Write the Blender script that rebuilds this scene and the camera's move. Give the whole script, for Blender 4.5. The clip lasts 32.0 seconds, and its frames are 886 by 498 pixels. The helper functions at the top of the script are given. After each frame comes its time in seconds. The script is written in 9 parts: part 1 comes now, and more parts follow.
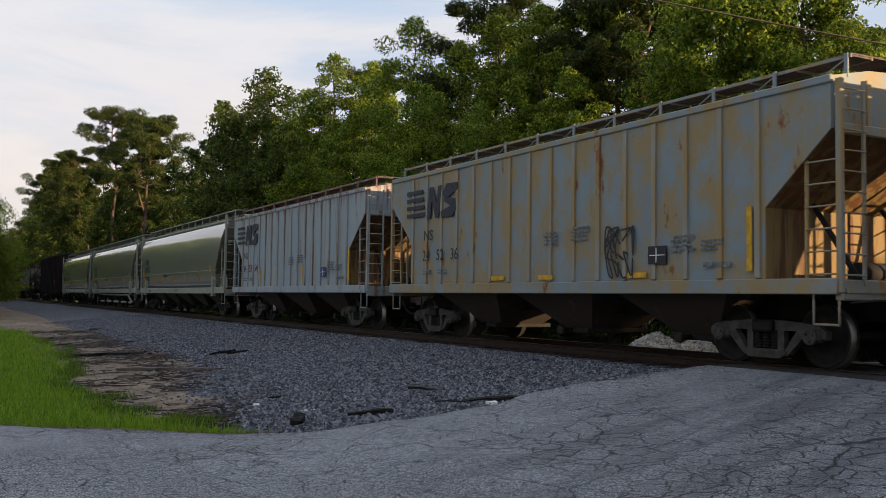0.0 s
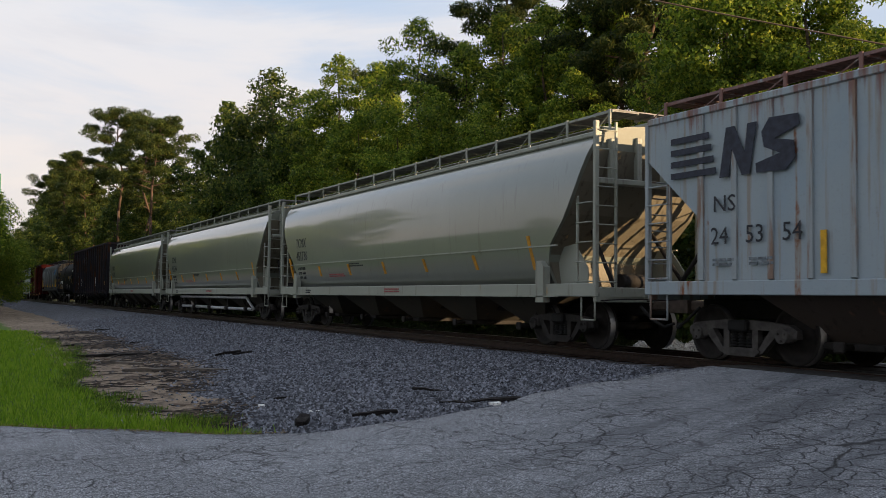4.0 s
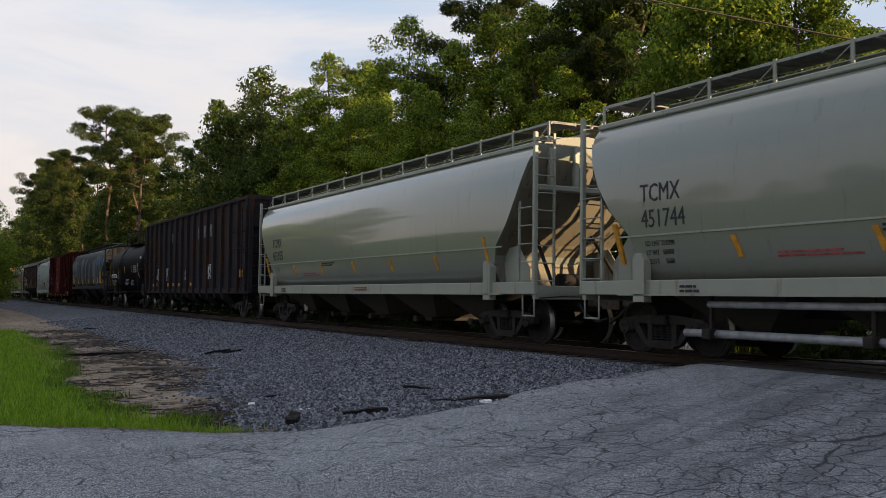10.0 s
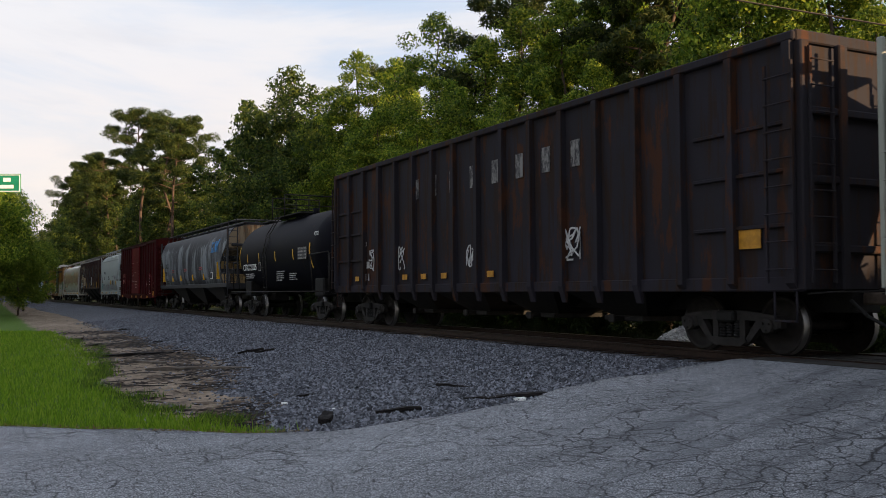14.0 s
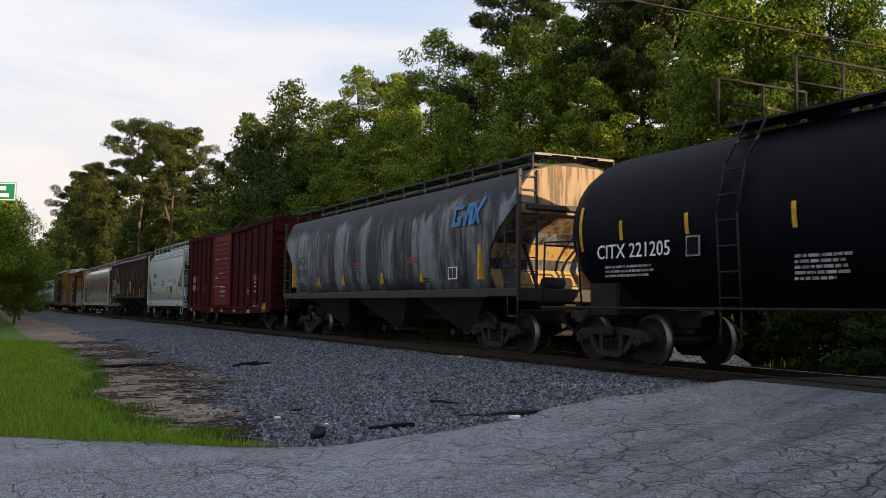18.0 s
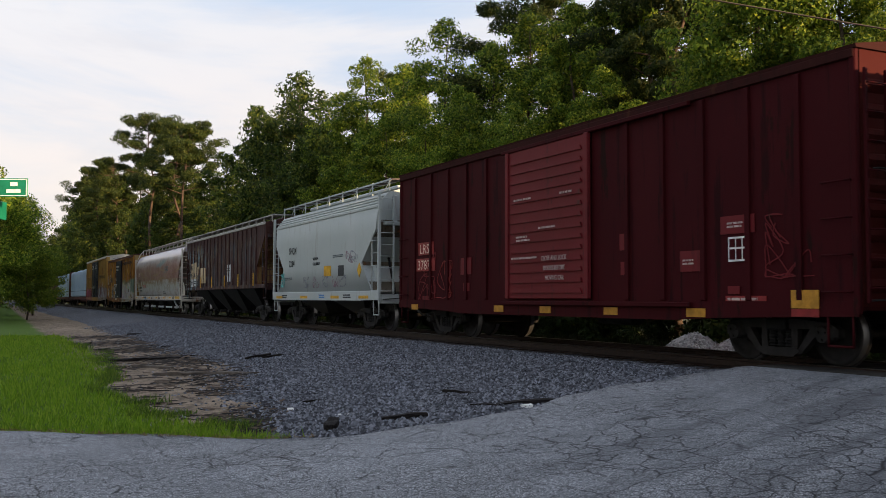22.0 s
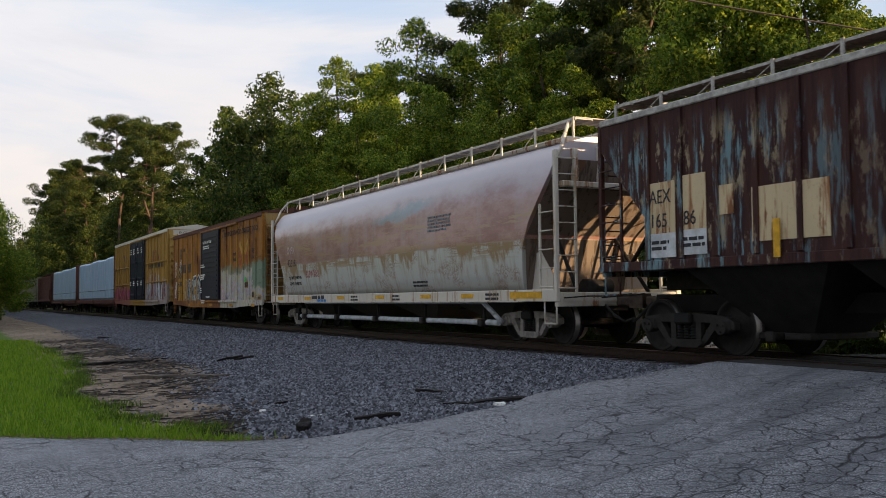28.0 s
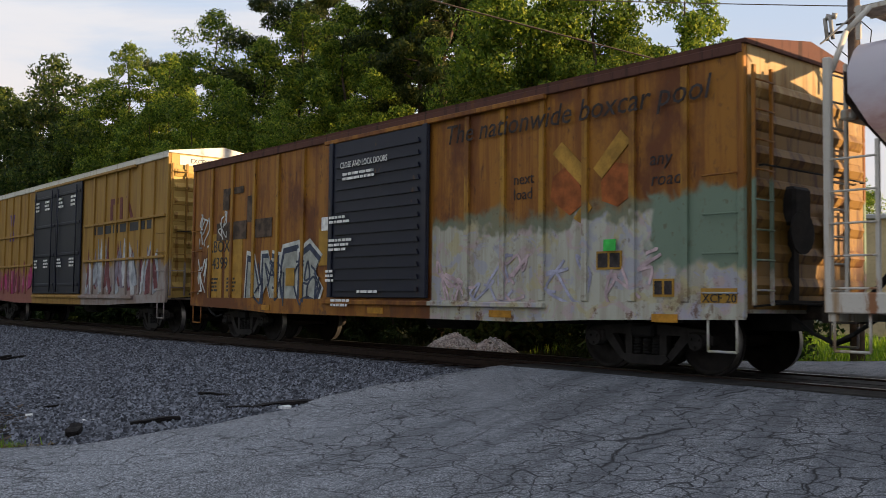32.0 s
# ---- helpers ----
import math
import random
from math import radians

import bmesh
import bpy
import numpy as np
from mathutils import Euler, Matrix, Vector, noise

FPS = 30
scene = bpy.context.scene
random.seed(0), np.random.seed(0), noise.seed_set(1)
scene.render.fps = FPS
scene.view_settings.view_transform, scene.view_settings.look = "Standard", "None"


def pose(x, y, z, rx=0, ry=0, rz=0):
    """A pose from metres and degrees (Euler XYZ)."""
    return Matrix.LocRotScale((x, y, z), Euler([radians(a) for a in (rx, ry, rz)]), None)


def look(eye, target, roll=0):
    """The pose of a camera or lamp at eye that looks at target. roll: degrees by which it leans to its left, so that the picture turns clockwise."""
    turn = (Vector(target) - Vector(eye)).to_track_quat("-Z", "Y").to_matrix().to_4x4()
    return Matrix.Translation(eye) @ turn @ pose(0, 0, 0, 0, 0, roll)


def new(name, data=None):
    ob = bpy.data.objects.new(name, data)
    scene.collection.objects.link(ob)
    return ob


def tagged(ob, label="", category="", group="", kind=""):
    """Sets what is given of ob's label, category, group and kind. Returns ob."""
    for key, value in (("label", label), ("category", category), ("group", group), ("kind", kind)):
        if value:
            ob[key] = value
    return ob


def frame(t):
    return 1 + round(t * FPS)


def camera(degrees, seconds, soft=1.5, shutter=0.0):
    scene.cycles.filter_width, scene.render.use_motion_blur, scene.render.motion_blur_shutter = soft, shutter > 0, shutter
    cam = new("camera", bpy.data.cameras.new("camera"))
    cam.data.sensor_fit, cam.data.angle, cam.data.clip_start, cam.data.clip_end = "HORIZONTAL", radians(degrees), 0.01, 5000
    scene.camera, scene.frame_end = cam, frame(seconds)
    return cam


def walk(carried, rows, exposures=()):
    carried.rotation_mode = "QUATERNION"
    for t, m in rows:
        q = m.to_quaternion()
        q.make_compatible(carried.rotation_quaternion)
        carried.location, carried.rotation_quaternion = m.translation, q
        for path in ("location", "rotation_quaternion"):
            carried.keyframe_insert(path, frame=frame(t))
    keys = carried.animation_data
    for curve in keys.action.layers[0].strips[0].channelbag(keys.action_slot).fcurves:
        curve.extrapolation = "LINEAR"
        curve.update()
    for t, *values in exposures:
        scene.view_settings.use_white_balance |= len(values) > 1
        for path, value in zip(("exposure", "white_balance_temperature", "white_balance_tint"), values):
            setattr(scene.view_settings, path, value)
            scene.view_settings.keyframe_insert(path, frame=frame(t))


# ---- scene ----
cam = camera(49.9, 32.0, soft=0.7, shutter=0.1)
PATH = [
    (0, pose(0, -0, 0.942, 92.95, -0.756, 61.974)),
    (0.5, pose(0.052, -0.01, 0.949, 92.886, -0.725, 62.036)),
    (1, pose(0.079, -0.019, 0.956, 92.819, -0.715, 62.127)),
    (1.5, pose(0.085, -0.026, 0.956, 92.801, -0.791, 62.169)),
    (2, pose(0.077, -0.022, 0.958, 92.838, -0.881, 62.103)),
    (2.5, pose(0.066, -0.006, 0.959, 92.716, -0.814, 62.222)),
    (3, pose(0.068, -0.027, 0.955, 92.624, -0.762, 62.183)),
    (3.5, pose(0.077, -0.021, 0.962, 92.961, -0.707, 62.272)),
    (5.5, pose(0.068, -0.026, 0.961, 92.811, -0.706, 62.295)),
    (6, pose(0.08, -0.036, 0.95, 92.804, -0.606, 62.333)),
    (6.5, pose(0.072, -0.021, 0.951, 92.778, -0.532, 62.524)),
    (7, pose(0.068, -0.028, 0.955, 92.699, -0.543, 62.489)),
    (7.5, pose(0.072, -0.022, 0.948, 92.731, -0.439, 62.316)),
    (8, pose(0.079, -0.034, 0.957, 92.659, -0.534, 62.067)),
    (8.5, pose(0.06, -0.034, 0.949, 92.711, -0.649, 61.998)),
    (9, pose(0.055, -0.033, 0.948, 92.73, -0.698, 61.95)),
    (9.5, pose(0.059, -0.033, 0.949, 92.853, -0.687, 61.628)),
    (10, pose(0.054, -0.024, 0.946, 92.888, -0.669, 61.661)),
    (10.5, pose(0.058, -0.029, 0.947, 92.971, -0.794, 61.945)),
    (11, pose(0.063, -0.022, 0.957, 93.22, -0.715, 61.879)),
    (11.5, pose(0.052, -0.029, 0.95, 93.346, -0.711, 62.067)),
    (12, pose(0.031, -0.041, 0.943, 93.428, -0.887, 62.159)),
    (12.5, pose(-0.047, -0.058, 0.936, 93.308, -0.642, 61.902)),
    (13, pose(-0.083, -0.042, 0.928, 92.889, -0.214, 62.458)),
    (13.5, pose(-0.072, 0.015, 0.943, 92.729, -0.187, 63.384)),
    (14, pose(-0.065, 0.029, 0.952, 92.684, 0.011, 63.551)),
    (14.5, pose(-0.098, 0.036, 0.961, 92.505, 0.186, 63.371)),
    (16.5, pose(-0.091, 0.059, 0.96, 93.087, -1.007, 62.787)),
    (17, pose(-0.096, 0.07, 0.958, 93.504, -1.137, 62.909)),
    (17.5, pose(-0.099, 0.066, 0.958, 93.814, -1.116, 63.04)),
    (18, pose(-0.1, 0.079, 0.958, 93.616, -0.893, 63.419)),
    (18.5, pose(-0.104, 0.069, 0.955, 93.189, -0.685, 63.952)),
    (19, pose(-0.097, 0.062, 0.954, 92.866, -0.663, 63.912)),
    (19.5, pose(-0.101, 0.072, 0.954, 92.869, -0.449, 63.763)),
    (20, pose(-0.082, 0.069, 0.955, 93.007, -0.325, 63.719)),
    (20.5, pose(-0.09, 0.069, 0.955, 92.953, -0.364, 63.835)),
    (21, pose(-0.09, 0.071, 0.954, 92.941, -0.235, 64.114)),
    (21.5, pose(-0.092, 0.066, 0.957, 92.893, -0.204, 64.116)),
    (22, pose(-0.101, 0.074, 0.952, 93.029, -0.176, 64.064)),
    (22.5, pose(-0.087, 0.066, 0.954, 93.117, -0.229, 64.046)),
    (23, pose(-0.084, 0.067, 0.951, 93.119, -0.172, 64.16)),
    (23.5, pose(-0.089, 0.07, 0.951, 93.129, -0.077, 64.27)),
    (24, pose(-0.094, 0.069, 0.949, 93.088, -0.048, 64.242)),
    (24.5, pose(-0.093, 0.065, 0.947, 92.957, -0.022, 64.328)),
    (26.5, pose(-0.098, 0.087, 0.947, 92.632, 0.523, 63.48)),
    (27, pose(-0.094, 0.091, 0.952, 92.824, 0.539, 62.762)),
    (27.5, pose(-0.089, 0.079, 0.945, 92.955, 0.494, 62.475)),
    (28, pose(-0.082, 0.087, 0.947, 93.007, 0.483, 62.46)),
    (28.5, pose(-0.1, 0.086, 0.945, 92.906, 0.462, 62.328)),
    (29, pose(-0.107, 0.086, 0.952, 92.845, 0.248, 62.021)),
    (29.5, pose(-0.099, 0.079, 0.951, 93.138, 0.091, 62.031)),
    (30, pose(-0.079, 0.075, 0.959, 93.479, 0.031, 61.562)),
    (30.5, pose(-0.066, 0.096, 0.967, 93.621, -0.269, 59.136)),
    (31, pose(-0.037, 0.114, 0.97, 93.478, -0.524, 55.263)),
    (31.5, pose(-0.026, 0.136, 0.97, 93.391, -0.686, 52.037)),
    (32, pose(-0.056, 0.171, 0.961, 93.147, -0.73, 50.259)),
]
walk(cam, PATH, [(0, 0.27), (11, 0.27), (13.5, 0.37), (16, 0.42), (20, 0.42), (23, 0.37), (28, 0.35), (30, 0.25), (31, 0.16), (32, 0.30)])
# metres that the train has rolled at each full second
ROLLED = (-0.00, 6.30, 12.60, 18.89, 25.19, 31.48, 37.77, 44.07, 50.38, 56.69, 63.00, 69.30, 75.62, 81.96, 88.33, 94.73, 101.18, 107.68, 114.23, 120.83, 127.49, 134.20, 140.95, 147.74, 154.54, 161.32, 168.11, 174.92, 181.77, 188.68, 195.65, 202.66, 209.70)
# ---- light ----
SUN_AZ, SUN_EL = 31.0, 11.6     # degrees from the track's forward way towards the woods, and above the horizon
world = bpy.data.worlds.new("world")
scene.world = world
world.use_nodes = True
wt = world.node_tree
wbg = wt.nodes["Background"]
sky = wt.nodes.new("ShaderNodeTexSky")
sky.sky_type, sky.sun_disc = "NISHITA", False
sky.sun_elevation, sky.sun_rotation = radians(SUN_EL), radians(90 - SUN_AZ)
sky.air_density, sky.dust_density, sky.ozone_density = 1.0, 1.6, 1.2


def sky_noise(scale, turn, size, detail, distort):
    mp = wt.nodes.new("ShaderNodeMapping")
    mp.inputs["Scale"].default_value, mp.inputs["Rotation"].default_value = scale, turn
    no = wt.nodes.new("ShaderNodeTexNoise")
    no.inputs["Scale"].default_value, no.inputs["Detail"].default_value, no.inputs["Roughness"].default_value = size, detail, 0.55
    no.inputs["Distortion"].default_value = distort
    wt.links.new(wco.outputs["Generated"], mp.inputs["Vector"])
    wt.links.new(mp.outputs["Vector"], no.inputs["Vector"])
    return no.outputs["Fac"]


def sky_range(v, a, b, lo, hi):
    n = wt.nodes.new("ShaderNodeMapRange")
    n.interpolation_type = "SMOOTHSTEP"
    for k_, x_ in (("From Min", a), ("From Max", b), ("To Min", lo), ("To Max", hi)):
        n.inputs[k_].default_value = x_
    wt.links.new(v, n.inputs["Value"])
    return n.outputs["Result"]


def sky_mix(f, a, b):
    n = wt.nodes.new("ShaderNodeMix")
    n.data_type = "RGBA"
    wt.links.new(f, n.inputs[0])
    for i_, v in ((6, a), (7, b)):
        if isinstance(v, tuple):
            n.inputs[i_].default_value = (*v, 1)
        else:
            wt.links.new(v, n.inputs[i_])
    return n.outputs[2]


# thin evening cloud: rosy near the horizon, white above, with torn blue gaps
wco = wt.nodes.new("ShaderNodeTexCoord")
wse = wt.nodes.new("ShaderNodeSeparateXYZ")
wt.links.new(wco.outputs["Generated"], wse.inputs[0])
high = sky_range(wse.outputs[2], 0.40, 0.85, 0.0, 1.0)
cloud = sky_mix(high, sky_mix(sky_range(wse.outputs[2], 0.05, 0.34, 0.0, 1.0), (6.9, 5.95, 5.6), (6.5, 6.35, 6.5)), (7.2, 7.4, 8.0))
gap = sky_range(sky_noise((1.0, 1.0, 2.6), (0.25, 0.3, 0.4), 2.3, 8, 0.7), 0.42, 0.58, 0.0, 1.0)
blue = sky_mix(high, sky_mix(sky_range(wse.outputs[2], 0.06, 0.34, 0.0, 1.0), (6.1, 5.7, 5.7), (4.3, 5.1, 6.4)), (3.6, 4.4, 6.0))
wmx = sky_mix(gap, blue, cloud)
veil = sky_mix(sky_range(sky_noise((1.6, 1.6, 7.0), (0.2, 0.1, 0.3), 3.0, 5, 0.4), 0.52, 0.70, 0.0, 0.35), wmx, (5.3, 5.1, 5.4))
full = wt.nodes.new("ShaderNodeMix")
full.data_type = "RGBA"
full.inputs[0].default_value = 0.82
wt.links.new(sky.outputs["Color"], full.inputs[6])
wt.links.new(veil, full.inputs[7])
wt.links.new(full.outputs[2], wbg.inputs["Color"])
wbg.inputs["Strength"].default_value = 0.12
sun = new("sun", bpy.data.lights.new("sun", "SUN"))
sun.data.energy, sun.data.angle, sun.data.color = 8.5, radians(0.6), (1.0, 0.70, 0.40)
sx, sy = math.cos(radians(SUN_AZ)), math.sin(radians(SUN_AZ))
sun.matrix_world = look((sx * 100, sy * 100, 100 * math.tan(radians(SUN_EL))), (0, 0, 0))
scene.view_settings.exposure = 0.3
# ---- building tools ----
class Solid:
    """Collects vertices and faces of one mesh."""
    def __init__(self):
        self.v, self.f, self.s = [], [], []

    def add(self, vs, fs, smooth=False):
        n = len(self.v)
        self.v.extend(vs)
        self.f.extend([tuple(n + i for i in f) for f in fs])
        self.s.extend([smooth] * len(fs))
        return self

    def box(self, x0, x1, y0, y1, z0, z1):
        x0, x1, y0, y1, z0, z1 = min(x0, x1), max(x0, x1), min(y0, y1), max(y0, y1), min(z0, z1), max(z0, z1)
        vs = [(x, y, z) for z in (z0, z1) for y in (y0, y1) for x in (x0, x1)]
        return self.add(vs, [(0, 2, 3, 1), (4, 5, 7, 6), (0, 1, 5, 4), (2, 6, 7, 3), (0, 4, 6, 2), (1, 3, 7, 5)])

    def soft(self, x0, x1, y0, y1, z0, z1, c=0.02):
        """A box with chamfered edges."""
        lo, hi = (min(x0, x1), min(y0, y1), min(z0, z1)), (max(x0, x1), max(y0, y1), max(z0, z1))
        c = min(c, *[0.45 * (h - l) for l, h in zip(lo, hi)])
        vs, key = [], {}
        for i in (0, 1):
            for j in (0, 1):
                for k in (0, 1):
                    for a in range(3):
                        q = [(lo, hi)[b][n] for n, b in enumerate((i, j, k))]
                        for n in range(3):
                            if n != a:
                                q[n] += c if (i, j, k)[n] == 0 else -c
                        key[i, j, k, a] = len(vs)
                        vs.append(tuple(q))
        fs = []
        for a in range(3):
            b, d = (a + 1) % 3, (a + 2) % 3
            for e in (0, 1):
                ring = []
                for p, q in ((0, 0), (1, 0), (1, 1), (0, 1)):
                    t = [0, 0, 0]
                    t[a], t[b], t[d] = e, p, q
                    ring.append(key[(*t, a)])
                fs.append(tuple(ring if e else ring[::-1]))
            for p in (0, 1):
                for q in (0, 1):
                    t0, t1 = [0, 0, 0], [0, 0, 0]
                    t0[a], t1[a] = 0, 1
                    t0[b] = t1[b] = p
                    t0[d] = t1[d] = q
                    fs.append((key[(*t0, b)], key[(*t1, b)], key[(*t1, d)], key[(*t0, d)]))
        for i in (0, 1):
            for j in (0, 1):
                for k in (0, 1):
                    fs.append((key[i, j, k, 0], key[i, j, k, 1], key[i, j, k, 2]))
        return self.add(vs, fs)

    def cyl(self, a, b, r, n=8, r2=None):
        a, b = Vector(a), Vector(b)
        r2 = r if r2 is None else r2
        w = (b - a).normalized()
        u = w.orthogonal().normalized()
        t = w.cross(u)
        ring = [(math.cos(6.2832 * i / n), math.sin(6.2832 * i / n)) for i in range(n)]
        m = len(self.v)
        self.v.extend([tuple(a + r * (c * u + s * t)) for c, s in ring] + [tuple(b + r2 * (c * u + s * t)) for c, s in ring])
        for i in range(n):
            j = (i + 1) % n
            self.f.append((m + i, m + j, m + n + j, m + n + i))
            self.s.append(n > 5)
        self.f.append(tuple(m + i for i in range(n))[::-1])
        self.f.append(tuple(m + n + i for i in range(n)))
        self.s.extend([False, False])
        return self

    def pipe(self, pts, r, n=6):
        for a, b in zip(pts, pts[1:]):
            self.cyl(a, b, r, n)
        return self

    def slab(self, poly, y0, y1):
        """A plate of outline poly, (x, z) points, between y0 and y1."""
        n = len(poly)
        vs = [(x, y0, z) for x, z in poly] + [(x, y1, z) for x, z in poly]
        fs = [tuple(range(n)), tuple(range(2 * n - 1, n - 1, -1))]
        fs += [(i, n + i, n + (i + 1) % n, (i + 1) % n) for i in range(n)]
        return self.add(vs, fs)

    def slabx(self, poly, x0, x1):
        """A plate of outline poly, (y, z) points, between x0 and x1."""
        n = len(poly)
        vs = [(x0, y, z) for y, z in poly] + [(x1, y, z) for y, z in poly]
        fs = [tuple(range(n)), tuple(range(2 * n - 1, n - 1, -1))]
        fs += [(i, n + i, n + (i + 1) % n, (i + 1) % n) for i in range(n)]
        return self.add(vs, fs)

    def mesh(self, name, material=None):
        me = bpy.data.meshes.new(name)
        me.from_pydata(self.v, [], self.f)
        me.polygons.foreach_set("use_smooth", self.s)
        bm = bmesh.new()
        bm.from_mesh(me)
        bmesh.ops.recalc_face_normals(bm, faces=bm.faces)
        bm.to_mesh(me)
        bm.free()
        if material:
            me.materials.append(material)
        return me


def part(name, solid, material, parent, label=""):
    me = solid.mesh(name, material) if isinstance(solid, Solid) else solid
    ob = new(name, me)
    ob.parent = parent
    return tagged(ob, label) if label else ob


def thing(name, label, category, group="", kind="", solid=None, material=None):
    return tagged(new(name, solid.mesh(name, material) if solid else None), label, category, group, kind)


def lerp(table, z):
    if z <= table[0][0]:
        return table[0][1]
    for (a, p), (b, q) in zip(table, table[1:]):
        if z <= b:
            return p + (q - p) * (z - a) / (b - a)
    return table[-1][1]


# ---- materials ----
class Nodes:
    def __init__(self, name, rough=0.6, metal=0.0, spec=0.22):
        self.m = bpy.data.materials.new(name)
        self.m.use_nodes = True
        self.t = self.m.node_tree
        self.b = self.t.nodes["Principled BSDF"]
        self.b.inputs["Roughness"].default_value, self.b.inputs["Metallic"].default_value = rough, metal
        self.b.inputs["Specular IOR Level"].default_value = spec
        self.co = self.t.nodes.new("ShaderNodeTexCoord").outputs["Object"]

    def node(self, kind, **ins):
        n = self.t.nodes.new(kind)
        for k, v in ins.items():
            self.put(n.inputs[k.replace("_", " ")], v)
        return n

    def put(self, socket, v):
        if isinstance(v, bpy.types.NodeSocket):
            self.t.links.new(v, socket)
        else:
            socket.default_value = v

    def scaled(self, s, at=(0, 0, 0)):
        n = self.node("ShaderNodeMapping", Vector=self.co)
        n.inputs["Scale"].default_value, n.inputs["Location"].default_value = s, at
        return n.outputs["Vector"]

    def noise(self, vec, scale, detail=4.0, rough=0.55, distort=0.0):
        return self.node("ShaderNodeTexNoise", Vector=vec, Scale=scale, Detail=detail, Roughness=rough, Distortion=distort).outputs["Fac"]

    def step(self, v, lo, hi):
        n = self.t.nodes.new("ShaderNodeMapRange")
        n.interpolation_type = "SMOOTHSTEP"
        self.put(n.inputs["Value"], v)
        self.put(n.inputs["From Min"], lo)
        self.put(n.inputs["From Max"], hi)
        return n.outputs["Result"]

    def math(self, op, a, b=0.0):
        n = self.t.nodes.new("ShaderNodeMath")
        n.operation = op
        self.put(n.inputs[0], a)
        self.put(n.inputs[1], b)
        return n.outputs[0]

    def mix(self, fac, a, b):
        n = self.t.nodes.new("ShaderNodeMix")
        n.data_type = "RGBA"
        for i, v in ((0, fac), (6, a), (7, b)):
            self.put(n.inputs[i], (*v, 1) if isinstance(v, tuple) and len(v) == 3 else v)
        return n.outputs[2]

    def axis(self, a):
        return self.node("ShaderNodeSeparateXYZ", Vector=self.co).outputs["XYZ".index(a)]

    def done(self, colour, bump=None, strength=0.3, distance=0.01):
        self.put(self.b.inputs["Base Color"], (*colour, 1) if isinstance(colour, tuple) else colour)
        if bump is not None:
            n = self.node("ShaderNodeBump", Height=bump, Strength=strength, Distance=distance)
            self.t.links.new(n.outputs["Normal"], self.b.inputs["Normal"])
        return self.m


def plain(name, colour, rough=0.6, metal=0.0, spread=0.25, scale=6.0, bump=0.2):
    """A surface with grain and stains at two scales round one colour."""
    k = Nodes(name, rough, metal)
    n1, n2 = k.noise(k.co, scale, 5), k.noise(k.co, scale * 9, 3)
    dark, light = tuple(c * (1 - spread) for c in colour), tuple(min(1, c * (1 + spread)) for c in colour)
    c = k.mix(k.step(n1, 0.3, 0.7), dark, light)
    c = k.mix(k.math("MULTIPLY", k.step(n2, 0.45, 0.75), 0.35), c, tuple(c * 0.6 for c in colour))
    return k.done(c, n2, bump, 0.004)


def paint(name, base, stain, amount=0.3, rust=(0.16, 0.05, 0.02), rusty=0.1, rough=0.55, faded=None, run=0.22, at=(0, 0, 0), spec=0.25, coat=0.0, top=None, wide=2.6, soft=0.0):
    """Weathered paint on steel: vertical runs of dirt, faded patches, rust spots."""
    k = Nodes(name, rough, 0.0, spec)
    k.b.inputs["Coat Weight"].default_value, k.b.inputs["Coat Roughness"].default_value = coat, 0.07
    run_v = k.scaled((wide, wide, run), at)
    s = k.noise(run_v, 2.2, 6, 0.65)
    big = k.noise(k.scaled((1, 1, 1), at), 0.55, 5, 0.6)
    fine = k.noise(k.co, 30, 3)
    c = k.mix(k.step(big, 0.35, 0.7), base, faded or tuple(min(1, x * 1.12) for x in base))
    c = k.mix(k.step(s, 0.64 - 0.32 * amount - soft, 0.74 - 0.28 * amount + soft), c, stain)
    if top:
        drip = k.math("ADD", k.noise(k.scaled((2.4, 2.4, 0.10), at), 2.4, 6, 0.7), k.math("MULTIPLY", k.math("SUBTRACT", k.axis("Z"), top[0]), 0.30))
        c = k.mix(k.math("MULTIPLY", k.step(drip, 0.50, 0.66), 0.85), c, top[1])
    if rusty:
        r = k.math("MULTIPLY", k.noise(k.scaled((1.1, 1.1, 0.45), at), 1.7, 8, 0.7), k.math("ADD", 0.55, k.math("MULTIPLY", s, 0.9)))
        c = k.mix(k.step(r, 0.66 - 0.6 * rusty, 0.74 - 0.5 * rusty), c, rust)
    c = k.mix(k.math("MULTIPLY", k.step(fine, 0.55, 0.8), 0.25), c, tuple(x * 0.6 for x in stain))
    return k.done(c, k.noise(k.co, 9, 4), 0.12, 0.01)
# ---- the large structure ----
YC = 12.08                      # the track's centre line; z = 0 is the rails' running surface
rng = np.random.default_rng(7)


def arrays(name, verts, faces, material=None, smooth=False):
    me = bpy.data.meshes.new(name)
    verts, faces = np.asarray(verts, np.float32), np.asarray(faces, np.int32)
    n, k = faces.shape
    me.vertices.add(len(verts))
    me.vertices.foreach_set("co", verts.ravel())
    me.loops.add(n * k)
    me.loops.foreach_set("vertex_index", faces.ravel())
    me.polygons.add(n)
    me.polygons.foreach_set("loop_start", np.arange(0, n * k, k, dtype=np.int32))
    me.polygons.foreach_set("use_smooth", np.full(n, smooth))
    me.update(calc_edges=True)
    if material:
        me.materials.append(material)
    return me


